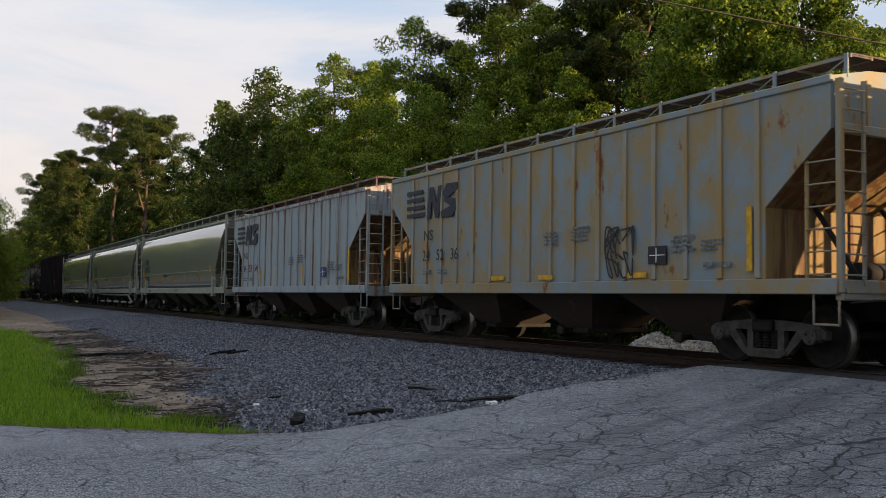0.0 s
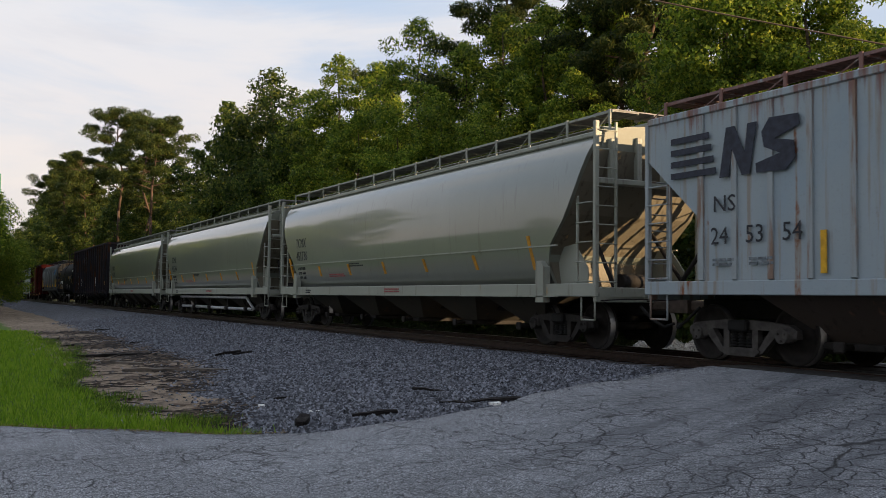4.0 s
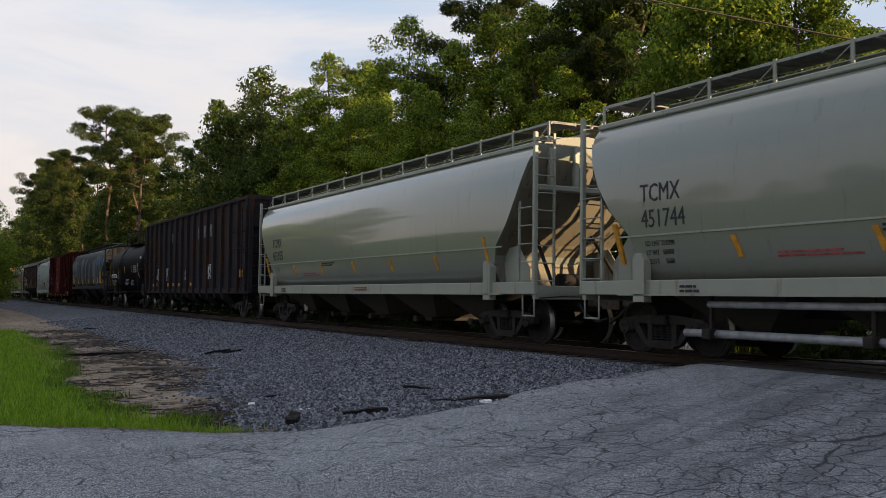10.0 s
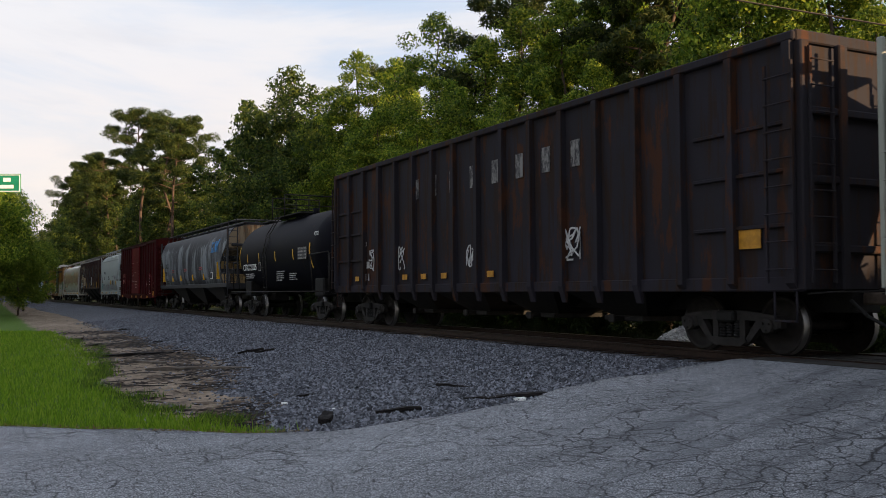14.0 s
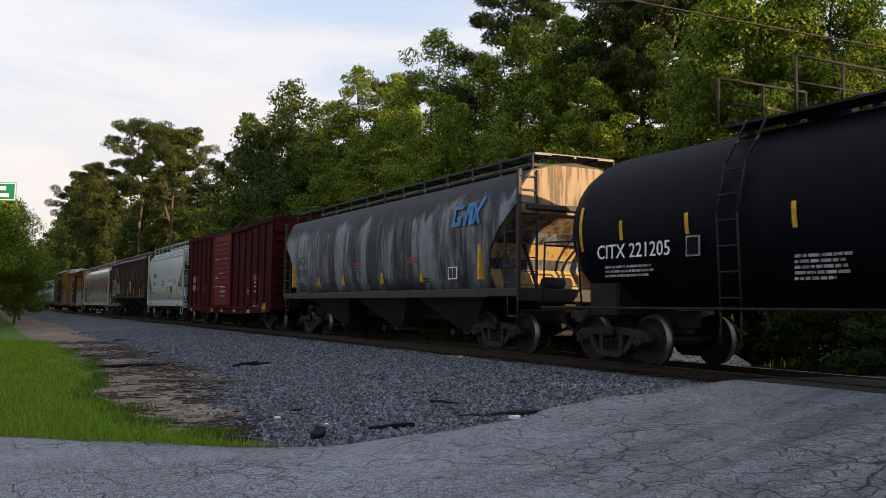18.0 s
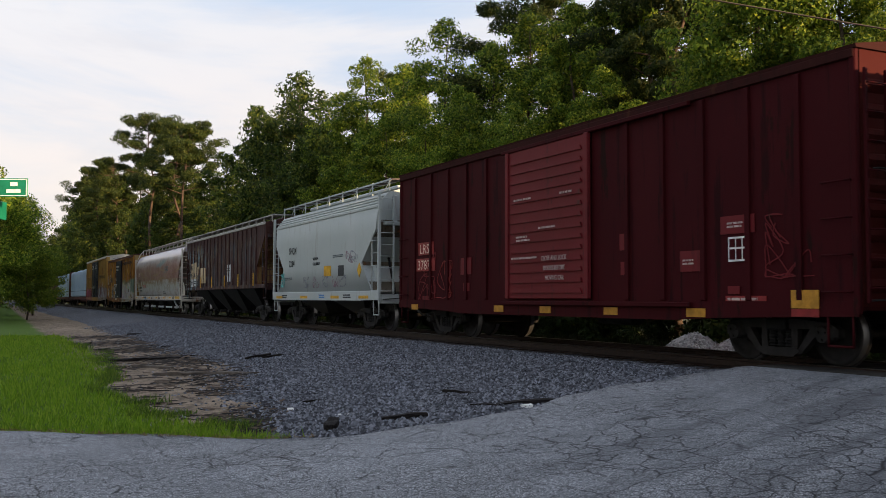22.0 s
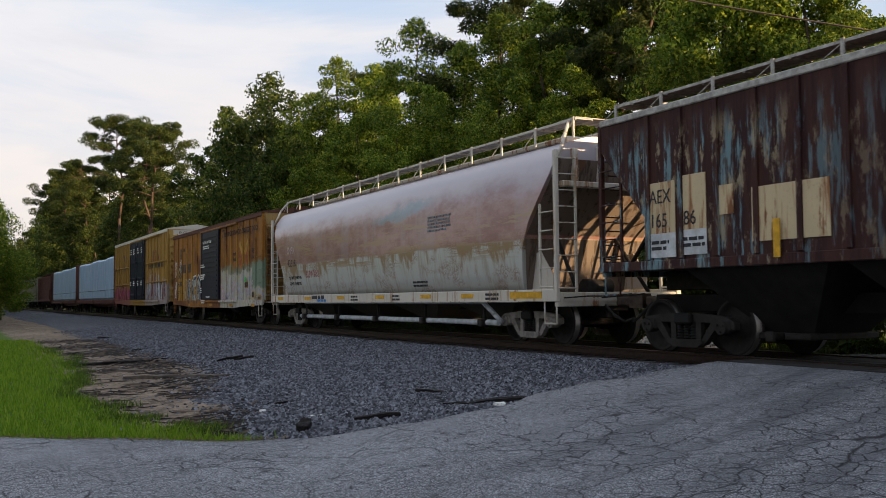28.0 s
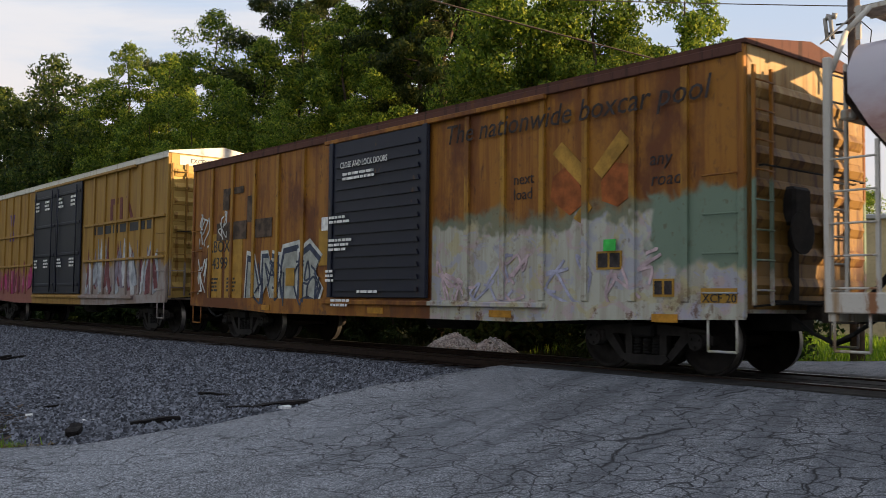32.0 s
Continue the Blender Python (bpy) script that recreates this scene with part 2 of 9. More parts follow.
def sheet(name, xs, ys, height, material, smooth=True):
    xs, ys = np.asarray(xs, float), np.asarray(ys, float)
    gx, gy = np.meshgrid(xs, ys, indexing="ij")
    v = np.stack([gx, gy, height(gx, gy)], -1).reshape(-1, 3)
    i, j = np.meshgrid(np.arange(len(xs) - 1), np.arange(len(ys) - 1), indexing="ij")
    a = (i * len(ys) + j).ravel()
    return arrays(name, v, np.stack([a, a + len(ys), a + len(ys) + 1, a + 1], 1), material, smooth)


def wave(x, y, s, seed=0.0):
    """A smooth height noise between about -1 and 1, from a few sines."""
    return (np.sin(x * s + 1.3 * np.sin(y * s * 0.9 + seed) + seed) + np.sin(y * s * 1.37 + 1.1 * np.sin(x * s * 1.21 + 2 * seed))
            + 0.6 * np.sin((x + y) * s * 2.3 + seed * 3) + 0.4 * np.sin((x - 1.4 * y) * s * 3.7 + seed)) / 3.0


GROUND = ([-4000, -30, 0, 3.4, 4.6, 9, 14.5, 18, 26, 60, 4000], [-1.2, -0.9, -0.70, -0.68, -0.66, -0.62, -0.6, -0.42, -0.25, 0.2, 1.0])
ROAD = ([-60, -6, 3, 4.8, 10.45, 13.7, 18, 30, 90], [-0.72, -0.66, -0.63, -0.47, -0.035, -0.035, -0.12, -0.2, 0.0])
BALLAST = ([3.6, 4.7, 5.6, 7.2, 9.9, 10.35, 10.75, 13.4, 13.9, 16.4, 17.2], [-0.75, -0.68, -0.60, -0.46, -0.235, -0.2, -0.19, -0.19, -0.22, -0.55, -0.75])


def ground_z(x, y):
    near = np.clip(1 - (np.hypot(x + 20, y - 8) - 60) / 100, 0, 1)
    return np.interp(y, *GROUND) + 0.03 * near * wave(x, y, 0.9, 1.0)


def road_z(x, y):
    return np.interp(y, *ROAD) + 0.008 * wave(x, y, 0.8, 2.0)


TOE = ([-130, -100, -48, -31, -22.4, -19, -16.7, -15, -12.6, -10.8, 0], [6.8, 6.5, 5.7, 5.4, 5.6, 4.9, 4.3, 4.4, 3.65, 3.05, 3.0])
TURF = ([-130, -100, -55, -40, -29, -22.4, -18.3, -15.2, -13.4, -12, -11, 0], [4.6, 4.3, 3.4, 3.3, 3.1, 2.65, 2.05, 2.15, 2.4, 2.8, 3.15, 3.2])


def ballast_z(x, y):
    yy = np.where(y < 9, y + (4.75 - np.interp(x, *TOE) + 0.12 * np.sin(x * 1.9)) * np.clip((9 - y) / 4, 0, 1), y)
    edge = np.interp(y, [9.9, 10.3, 13.6, 14.2], [1, 0.35, 0.35, 1])
    return np.interp(yy, *BALLAST) + edge * (0.035 * wave(x, y, 1.7, 3.0) + 0.02 * wave(x, y, 6.0, 5.0))


def road_left(y):
    return np.interp(y, [-60, -6, 0.3, 0.9, 2.05, 3.05, 3.7, 4.3, 4.95, 5.6, 6.4, 6.9, 7.9, 9.1, 10.2, 14, 18, 90], [-24, -17.2, -12.94, -12.47, -11.48, -10.74, -10.3, -10.0, -9.93, -10.08, -10.4, -10.55, -10.8, -11.0, -11.0, -11.0, -9.5, 6])



# ground: grass, bare dirt beside the ballast, weeds behind the track
k = Nodes("soil_and_turf", 0.95)
n1, n2, n3 = k.noise(k.co, 0.9, 6, 0.65), k.noise(k.co, 7, 5, 0.6), k.noise(k.co, 55, 3)
dirt = k.mix(k.step(n2, 0.35, 0.65), (0.105, 0.080, 0.056), (0.27, 0.205, 0.145))
dirt = k.mix(k.math("MULTIPLY", k.step(n1, 0.50, 0.62), 0.55), dirt, (0.34, 0.265, 0.195))
dirt = k.mix(k.step(k.noise(k.scaled((0.35, 1.3, 1)), 2.4, 7, 0.75), 0.53, 0.66), dirt, (0.07, 0.053, 0.040))
dirt = k.mix(k.math("MULTIPLY", k.step(n3, 0.52, 0.64), 0.55), dirt, (0.04, 0.032, 0.026))
turf = k.mix(k.step(n3, 0.3, 0.7), (0.040, 0.080, 0.008), (0.085, 0.15, 0.016))
edge = k.math("ADD", k.axis("Y"), k.math("ADD", k.math("MULTIPLY", k.axis("X"), 0.016), k.math("MULTIPLY", k.math("SUBTRACT", n1, 0.5), 0.9)))
far = k.step(k.axis("Y"), 15.0, 16.5)
c = k.mix(k.step(edge, 1.75, 2.2), turf, dirt)
weeds = k.mix(k.step(n2, 0.4, 0.65), (0.03, 0.05, 0.014), (0.10, 0.085, 0.045))
c = k.mix(far, c, weeds)
SOIL = k.done(c, k.math("ADD", n2, k.math("MULTIPLY", n3, 0.5)), 0.6, 0.03)
fine_x = np.concatenate([[-4000, -1500, -700, -400, -250], np.arange(-160, -50, 6.0), np.arange(-50, 6, 0.5), np.arange(6, 60, 6.0), [100, 250, 700, 1500, 4000]])
fine_y = np.concatenate([[-4000, -1500, -500, -200, -90, -50, -30, -18], np.arange(-12, 20, 0.4), np.arange(20, 62, 4.0), [90, 160, 300, 700, 1500, 4000]])
ground = tagged(new("ground", sheet("ground", fine_x, fine_y, ground_z, SOIL)), "grassy verge and bare dirt beside the railway", "ground", kind="structure")

# road: old cracked asphalt that climbs to the crossing
k = Nodes("cracked_asphalt", 0.88)
wv = k.t.nodes.new("ShaderNodeVectorMath")
wv.operation = "MULTIPLY_ADD"
wn = k.node("ShaderNodeTexNoise", Vector=k.co, Scale=4.2, Detail=5.0)
k.t.links.new(wn.outputs["Color"], wv.inputs[0])
wv.inputs[1].default_value = (0.20, 0.20, 0.0)
k.t.links.new(k.co, wv.inputs[2])


def cracks(scale, width):
    n = k.t.nodes.new("ShaderNodeTexVoronoi")
    n.feature = "DISTANCE_TO_EDGE"
    n.inputs["Scale"].default_value = scale
    k.t.links.new(wv.outputs[0], n.inputs["Vector"])
    return k.step(n.outputs["Distance"], width, 0.0)


speck, mid, big = k.noise(k.co, 64, 3, 0.8), k.noise(k.co, 14, 4), k.noise(k.co, 0.45, 5, 0.6)
grain = k.node("ShaderNodeTexVoronoi", Vector=k.co, Scale=84.0)
chip = k.node("ShaderNodeSeparateXYZ", Vector=grain.outputs["Color"]).outputs[0]
c = k.mix(k.math("POWER", chip, 1.3), (0.13, 0.138, 0.15), (0.55, 0.57, 0.60))
c = k.mix(k.step(grain.outputs["Distance"], 0.42, 0.75), c, (0.035, 0.037, 0.042))
c = k.mix(k.math("MULTIPLY", k.step(mid, 0.4, 0.7), 0.22), c, (0.15, 0.155, 0.165))
c = k.mix(k.math("MULTIPLY", k.step(big, 0.5, 0.64), 0.25), c, (0.14, 0.145, 0.155))
# tyre-polished lanes that lead to the crossing
lane = k.math("ADD", k.axis("X"), k.math("MULTIPLY", k.axis("Y"), 0.34))
lanes = k.node("ShaderNodeCombineXYZ", X=k.math("MULTIPLY", lane, 1.5), Y=k.math("MULTIPLY", k.axis("Y"), 0.13))
streak = k.noise(lanes.outputs[0], 1.5, 6, 0.62)
worn = k.math("MULTIPLY", k.step(lane, -7.6, -5.4), k.step(k.axis("Y"), 2.5, 6.0))
c = k.mix(k.math("MULTIPLY", worn, k.math("ADD", 0.30, k.math("MULTIPLY", k.step(streak, 0.42, 0.62), 0.45))), c, (0.075, 0.080, 0.090))
sparse = k.step(k.noise(k.co, 0.32, 3), 0.40, 0.54)
lots = k.math("MAXIMUM", k.step(k.noise(k.scaled((1, 1, 1), (3, 8, 0)), 0.5, 4), 0.44, 0.56), k.step(lane, -6.0, -3.4))
crack = k.math("MAXIMUM", k.math("MULTIPLY", cracks(1.15, 0.013), k.math("MAXIMUM", sparse, k.step(lane, -6.5, -4.5))), k.math("MULTIPLY", cracks(3.4, 0.042), k.math("MULTIPLY", lots, 1.0)))
crack = k.math("MAXIMUM", crack, k.math("MULTIPLY", cracks(8.0, 0.045), k.math("MULTIPLY", k.step(k.noise(k.co, 0.9, 4), 0.44, 0.56), 0.8)))
c = k.mix(k.math("MULTIPLY", crack, 0.93), c, (0.010, 0.010, 0.011))
ASPHALT = k.done(c, k.math("SUBTRACT", k.math("ADD", k.math("MULTIPLY", speck, 0.6), k.math("MULTIPLY", mid, 0.3)), crack), 0.75, 0.012)
ys = np.concatenate([[-60, -40, -25, -15], np.arange(-8, 12, 0.3), np.arange(12, 20, 0.8), [25, 40, 60, 90]])
us = np.concatenate([[0.0, 0.0], np.linspace(0, 1, 44), [1.0]])
gy, gu = np.meshgrid(ys, us, indexing="ij")
wob = 0.10 * np.sin(gy * 2.3) + 0.07 * np.sin(gy * 5.1 + 1)
left, right = road_left(gy), np.interp(gy, [-60, -6, 12, 90], [10, 4.5, 3.2, 26])
gx = left + wob * (gu < 0.02) + (right - left) * gu
gz = road_z(gx, gy)
gz[:, 0] -= 0.25
gz[:, -1] -= 0.25
gx[:, 0] -= 0.12
gx[:, -1] += 0.12
gz[:, 1] -= 0.012
# a trough for the rails
trough = (np.abs(gy - (YC - 0.7525)) < 0.2) | (np.abs(gy - (YC + 0.7525)) < 0.2)
v = np.stack([gx, gy, gz], -1).reshape(-1, 3)
i, j = np.meshgrid(np.arange(len(ys) - 1), np.arange(len(us) - 1), indexing="ij")
a = (i * len(us) + j).ravel()
keep = ((ys[i] + ys[i + 1]) / 2 < 10.6).ravel() | ((ys[i] + ys[i + 1]) / 2 > 13.6).ravel()
fc = np.stack([a, a + len(us), a + len(us) + 1, a + 1], 1)[keep]
road = tagged(new("road", arrays("road", v, fc, ASPHALT, True)), "old grey asphalt road, cracked all over, climbing to the railway crossing", "road", kind="structure")

# ballast bed with loose stones
k = Nodes("ballast_bed", 0.9)
vor = k.node("ShaderNodeTexVoronoi", Vector=k.co, Scale=24.0)
c = k.mix(k.step(k.node("ShaderNodeSeparateXYZ", Vector=vor.outputs["Color"]).outputs[0], 0.1, 0.9), (0.035, 0.038, 0.048), (0.20, 0.212, 0.245))
c = k.mix(k.step(vor.outputs["Distance"], 0.45, 0.8), c, (0.025, 0.025, 0.027))
c = k.mix(k.math("MULTIPLY", k.step(k.noise(k.co, 0.7, 5), 0.5, 0.7), 0.4), c, (0.07, 0.063, 0.06))
c = k.mix(k.math("MULTIPLY", k.step(k.noise(k.co, 5.5, 5, 0.75), 0.50, 0.62), 0.55), c, (0.21, 0.22, 0.25))
BED = k.done(c, k.math("SUBTRACT", 1.0, vor.outputs["Distance"]), 1.0, 0.05)
bx = np.concatenate([[-900, -600, -400, -300], np.arange(-240, -60, 5.0), np.arange(-60, -8, 0.25), np.arange(-8, 140, 6.0), [140]])
by = np.concatenate([np.arange(2.4, 10.8, 0.2), np.arange(10.8, 13.4, 0.4), np.arange(13.4, 17.3, 0.35)])
ballast = tagged(new("ballast", sheet("ballast", bx, by, ballast_z, BED)), "bed of dark grey crushed stone under the track", "ballast", kind="structure")

k = Nodes("crushed_stone", 0.85)
isl = k.t.nodes.new("ShaderNodeNewGeometry").outputs["Random Per Island"]
c = k.mix(k.math("POWER", isl, 1.7), (0.022, 0.024, 0.031), (0.255, 0.27, 0.31))
c = k.mix(k.math("MULTIPLY", k.step(k.noise(k.co, 40, 3), 0.4, 0.7), 0.4), c, (0.09, 0.09, 0.097))
STONE = k.done(c, k.noise(k.co, 60, 3), 0.4, 0.005)
k = Nodes("pale_stone", 0.85)
isl = k.t.nodes.new("ShaderNodeNewGeometry").outputs["Random Per Island"]
PALE = k.done(k.mix(isl, (0.26, 0.26, 0.25), (0.66, 0.66, 0.64)), k.noise(k.co, 60, 3), 0.4, 0.005)


def stones(name, pts, size, material):
    """Loose angular stones, one joined mesh: squashed, jittered pyramids half sunk in the bed."""
    n = len(pts)
    base = np.array([(1, 0, -0.15), (0.1, 1, -0.2), (-1, 0.1, -0.15), (0, -1, -0.1), (0.1, 0.1, 0.8)], float)
    tri = np.array([(0, 1, 4), (1, 2, 4), (2, 3, 4), (3, 0, 4)])
    v = base[None] * (size * rng.uniform(0.55, 1.25, (n, 1, 1))) * rng.uniform(0.7, 1.25, (n, 5, 3))
    a, b = rng.uniform(0, 6.28, n), rng.normal(0, 0.5, n)
    ca, sa, cb, sb = np.cos(a)[:, None], np.sin(a)[:, None], np.cos(b)[:, None], np.sin(b)[:, None]
    x, y, z = v[..., 0], v[..., 1], v[..., 2]
    y, z = y * cb - z * sb, y * sb + z * cb
    x, y = x * ca - y * sa, x * sa + y * ca
    v = np.stack([x, y, z], -1) + pts[:, None]
    f = (tri[None] + 5 * np.arange(n)[:, None, None]).reshape(-1, 3)
    return arrays(name, v.reshape(-1, 3), f, material)


def scatter(x0, x1, y0, y1, n):
    return rng.uniform(x0, x1, n), rng.uniform(y0, y1, n)


pts = []
for x0, x1, n, in ((-22, -9.8, 62000), (-34, -22, 30000), (-56, -34, 20000)):
    x, y = scatter(x0, x1, 3.0, 10.75, n)
    ok = (x < road_left(y) - 0.02) & (y > np.interp(x, *TOE) - 0.1 + rng.exponential(0.22, n) * rng.choice([-1, 1], n) + 0.12 * wave(x, y, 2.1, 4.0))
    x, y = x[ok], y[ok]
    pts.append(np.stack([x, y, np.maximum(ballast_z(x, y), ground_z(x, y)) + 0.004], -1))
tagged(new("loose_ballast", stones("loose_ballast", np.concatenate(pts), 0.036, STONE)), "loose dark grey crushed stones on the ballast slope", "stones", kind="stuff")
x, y = scatter(-16, -8, 3.3, 10.5, 2600)
ok = np.abs(x - road_left(y)) < rng.exponential(0.22, len(x))
x, y = x[ok], y[ok]
tagged(new("road_edge_grit", stones("road_edge_grit", np.stack([x, y, np.maximum(road_z(x, y) * (x > road_left(y)) - 9 * (x <= road_left(y)), ballast_z(x, y)) + 0.006], -1), 0.014, STONE)),
              "small stones strewn along the road's broken edge", "stones", kind="stuff")

# stones strewn in the dirt between grass and ballast
x, y = -11.0 - 34 * rng.random(9000) ** 1.6, rng.uniform(2.0, 5.6, 9000)
ok = (x < road_left(y) - 0.1) & (rng.random(9000) < 0.18 + 0.25 * wave(x, y, 1.4, 9.0))
x, y = x[ok], y[ok]
tagged(new("dirt_pebbles", stones("dirt_pebbles", np.stack([x, y, ground_z(x, y) + 0.004], -1), 0.028, STONE)), "small grey stones strewn over the bare dirt", "stones", kind="stuff")

# track
k = Nodes("rail_steel", 0.5, 0.6)
c = k.mix(k.step(k.noise(k.co, 12, 4), 0.3, 0.7), (0.016, 0.010, 0.008), (0.034, 0.020, 0.015))
RAIL = k.done(c, k.noise(k.co, 30, 3), 0.2, 0.004)
WORN = plain("worn_rail_head", (0.42, 0.41, 0.40), 0.28, 1.0, 0.15, 8)
TIE = plain("creosoted_wood", (0.035, 0.027, 0.022), 0.9, 0, 0.4, 5, 0.6)
track = thing("railway_track", "straight railway track of dark rusty rails on wooden ties", "railway track", kind="structure")
prof = [(-0.07, -0.17), (0.07, -0.17), (0.07, -0.155), (0.012, -0.135), (0.012, -0.045), (0.034, -0.035), (0.034, -0.006), (-0.034, -0.006), (-0.034, -0.035), (-0.012, -0.045), (-0.012, -0.135), (-0.07, -0.155)]
for yr in (-0.7525, 0.7525):
    r = part("rail", Solid().slabx([(YC + yr + y, z) for y, z in prof], -900, 140), RAIL, track)
    part("rail_head", Solid().slabx([(YC + yr - 0.034, -0.006), (YC + yr + 0.034, -0.006), (YC + yr + 0.026, 0.0), (YC + yr - 0.026, 0.0)], -900, 140), WORN, r, "shiny worn running surface")
PANEL = plain("crossing_planks", (0.028, 0.026, 0.024), 0.85, 0, 0.35, 4, 0.5)
for y0, y1 in ((10.62, 11.25), (11.46, 12.06), (12.1, 12.70), (12.93, 13.58)):
    for n in range(6):
        xa = -11.0 + n * 2.4
        part("crossing_panel", Solid().soft(xa, xa + 2.385, y0, y1, -0.2, -0.022, 0.012), PANEL, track)

# leaves and bark
BARK = plain("bark", (0.075, 0.055, 0.04), 0.9, 0, 0.35, 5, 0.8)
PINE_BARK = plain("pine_bark", (0.075, 0.050, 0.036), 0.9, 0, 0.35, 5, 0.8)


def leaf_material(name, dark, light, tip):
    m = bpy.data.materials.new(name)
    m.use_nodes = True
    t = m.node_tree
    b = t.nodes["Principled BSDF"]
    b.inputs["Roughness"].default_value = 0.6
    b.inputs["Specular IOR Level"].default_value = 0.2
    isl = t.nodes.new("ShaderNodeNewGeometry").outputs["Random Per Island"]
    inf = t.nodes.new("ShaderNodeObjectInfo").outputs["Random"]
    r = t.nodes.new("ShaderNodeValToRGB")
    r.color_ramp.elements[0].color, r.color_ramp.elements[1].color = (*dark, 1), (*tip, 1)
    e = r.color_ramp.elements.new(0.6)
    e.color = (*light, 1)
    t.links.new(isl, r.inputs["Fac"])
    h = t.nodes.new("ShaderNodeHueSaturation")
    mr = t.nodes.new("ShaderNodeMapRange")
    mr.inputs["To Min"].default_value, mr.inputs["To Max"].default_value = 0.75, 1.2
    t.links.new(inf, mr.inputs["Value"])
    t.links.new(mr.outputs["Result"], h.inputs["Value"])
    t.links.new(r.outputs["Color"], h.inputs["Color"])
    t.links.new(h.outputs["Color"], b.inputs["Base Color"])
    tr = t.nodes.new("ShaderNodeBsdfTranslucent")
    t.links.new(h.outputs["Color"], tr.inputs["Color"])
    mx = t.nodes.new("ShaderNodeMixShader")
    mx.inputs[0].default_value = 0.5
    t.links.new(b.outputs[0], mx.inputs[1])
    t.links.new(tr.outputs[0], mx.inputs[2])
    t.links.new(mx.outputs[0], t.nodes["Material Output"].inputs["Surface"])
    return m


LEAF = leaf_material("broad_leaves", (0.034, 0.068, 0.010), (0.135, 0.215, 0.022), (0.36, 0.39, 0.042))
NEEDLE = leaf_material("pine_needles", (0.016, 0.032, 0.008), (0.044, 0.068, 0.014), (0.12, 0.125, 0.026))
BUSH = leaf_material("bush_leaves", (0.016, 0.034, 0.008), (0.036, 0.064, 0.013), (0.08, 0.10, 0.024))
# darker leaf copy: the far woods' shade is put into its colour
FAR_LEAF = leaf_material("far_shaded_leaves", (0.016, 0.034, 0.008), (0.055, 0.090, 0.016), (0.16, 0.18, 0.030))


def leaves(centres, radii, count, size, thin=1.0, flat=0.75):
    """Pointed leaves round the clump centres, denser towards each clump's skin."""
    n = len(centres) * count
    c, r = np.repeat(centres, count, 0), np.repeat(radii, count)
    d = rng.normal(size=(n, 3))
    d /= np.linalg.norm(d, axis=1)[:, None]
    p = c + d * (r * rng.uniform(0.62, 1.1, n))[:, None] * np.array([1, 1, flat])
    u = np.cross(d, rng.normal(size=(n, 3)))
    u /= np.linalg.norm(u, axis=1)[:, None] + 1e-6
    u += d * rng.normal(0.15, 0.4, n)[:, None]
    u[:, 2] -= 0.2
    u /= np.linalg.norm(u, axis=1)[:, None]
    w = np.cross(u, d + rng.normal(0, 0.45, (n, 3)))
    w /= np.linalg.norm(w, axis=1)[:, None] + 1e-6
    s = size * rng.uniform(0.6, 1.4, n)[:, None]
    v = np.stack([p - w * s * 0.36 * thin, p + w * s * 0.36 * thin, p + u * s], 1).reshape(-1, 3)
    return v, (np.arange(n)[:, None] * 3 + np.arange(3))


def broadleaf(seed, height, spread, low=0.12, limbs=46, count=200, size=0.14, material=None):
    """Trunk, limbs and a tall tapering crown with leafy shoots; the trunk stands at the origin."""
    g = np.random.default_rng(seed)
    wood = Solid()
    top = Vector((g.normal(0, 0.3), g.normal(0, 0.3), height * 0.93))
    steps = [Vector((0, 0, -0.3)).lerp(top, i / 6) + Vector((g.normal(0, 0.12), g.normal(0, 0.12), 0)) * (i > 0) for i in range(7)]
    r0 = 0.0135 * height
    for i in range(6):
        wood.cyl(steps[i], steps[i + 1], r0 * (1 - 0.15 * i), 7, r0 * (1 - 0.15 * (i + 1)))
    cs, rs = [], []
    full = g.uniform(0.50, 0.68)
    lean = g.uniform(0, 6.28)
    for i in range(limbs):
        h = low + (0.95 - low) * ((i + g.random()) / limbs) ** 0.9
        a = i * 2.4 + g.normal(0, 0.5)
        girth = spread * (0.62 + 0.38 * (h - low) / (full - low) if h < full else max(0.0, (1.06 - h) / (1.06 - full)) ** 0.55)
        girth *= 1 + 0.22 * math.cos(a - lean + 3 * h) + 0.15 * math.sin(2 * a + 9 * h)
        out = girth * g.uniform(0.62, 1.0)
        f = min(5.999, h * 5.6)
        s = steps[int(f)].lerp(steps[int(f) + 1], f % 1)
        e = s + Vector((math.cos(a) * out, math.sin(a) * out, 0.25 * out + g.normal(0, 0.2)))
        wood.cyl(s, e, r0 * 0.24 * (1.2 - h), 4, r0 * 0.06)
        for q in range(4):
            m = s.lerp(e, 0.70 + 0.11 * q) + Vector((g.normal(0, 0.13), g.normal(0, 0.13), g.normal(0.03, 0.10))) * spread
            cs.append(tuple(m))
            rs.append(g.uniform(0.13, 0.25) * spread * (1.12 - 0.25 * h))
    for i in range(9):
        a, h = i * 2.4, 0.88 + 0.012 * i
        out = spread * 0.42 * (1 - i / 9) * g.uniform(0.6, 1.2)
        cs.append((top.x + math.cos(a) * out, top.y + math.sin(a) * out, h * height))
        rs.append(spread * g.uniform(0.13, 0.19))
    v, f = leaves(np.array(cs), np.array(rs), count, size)
    return wood.mesh("trunk", BARK), arrays("crown", v, f, material or LEAF)


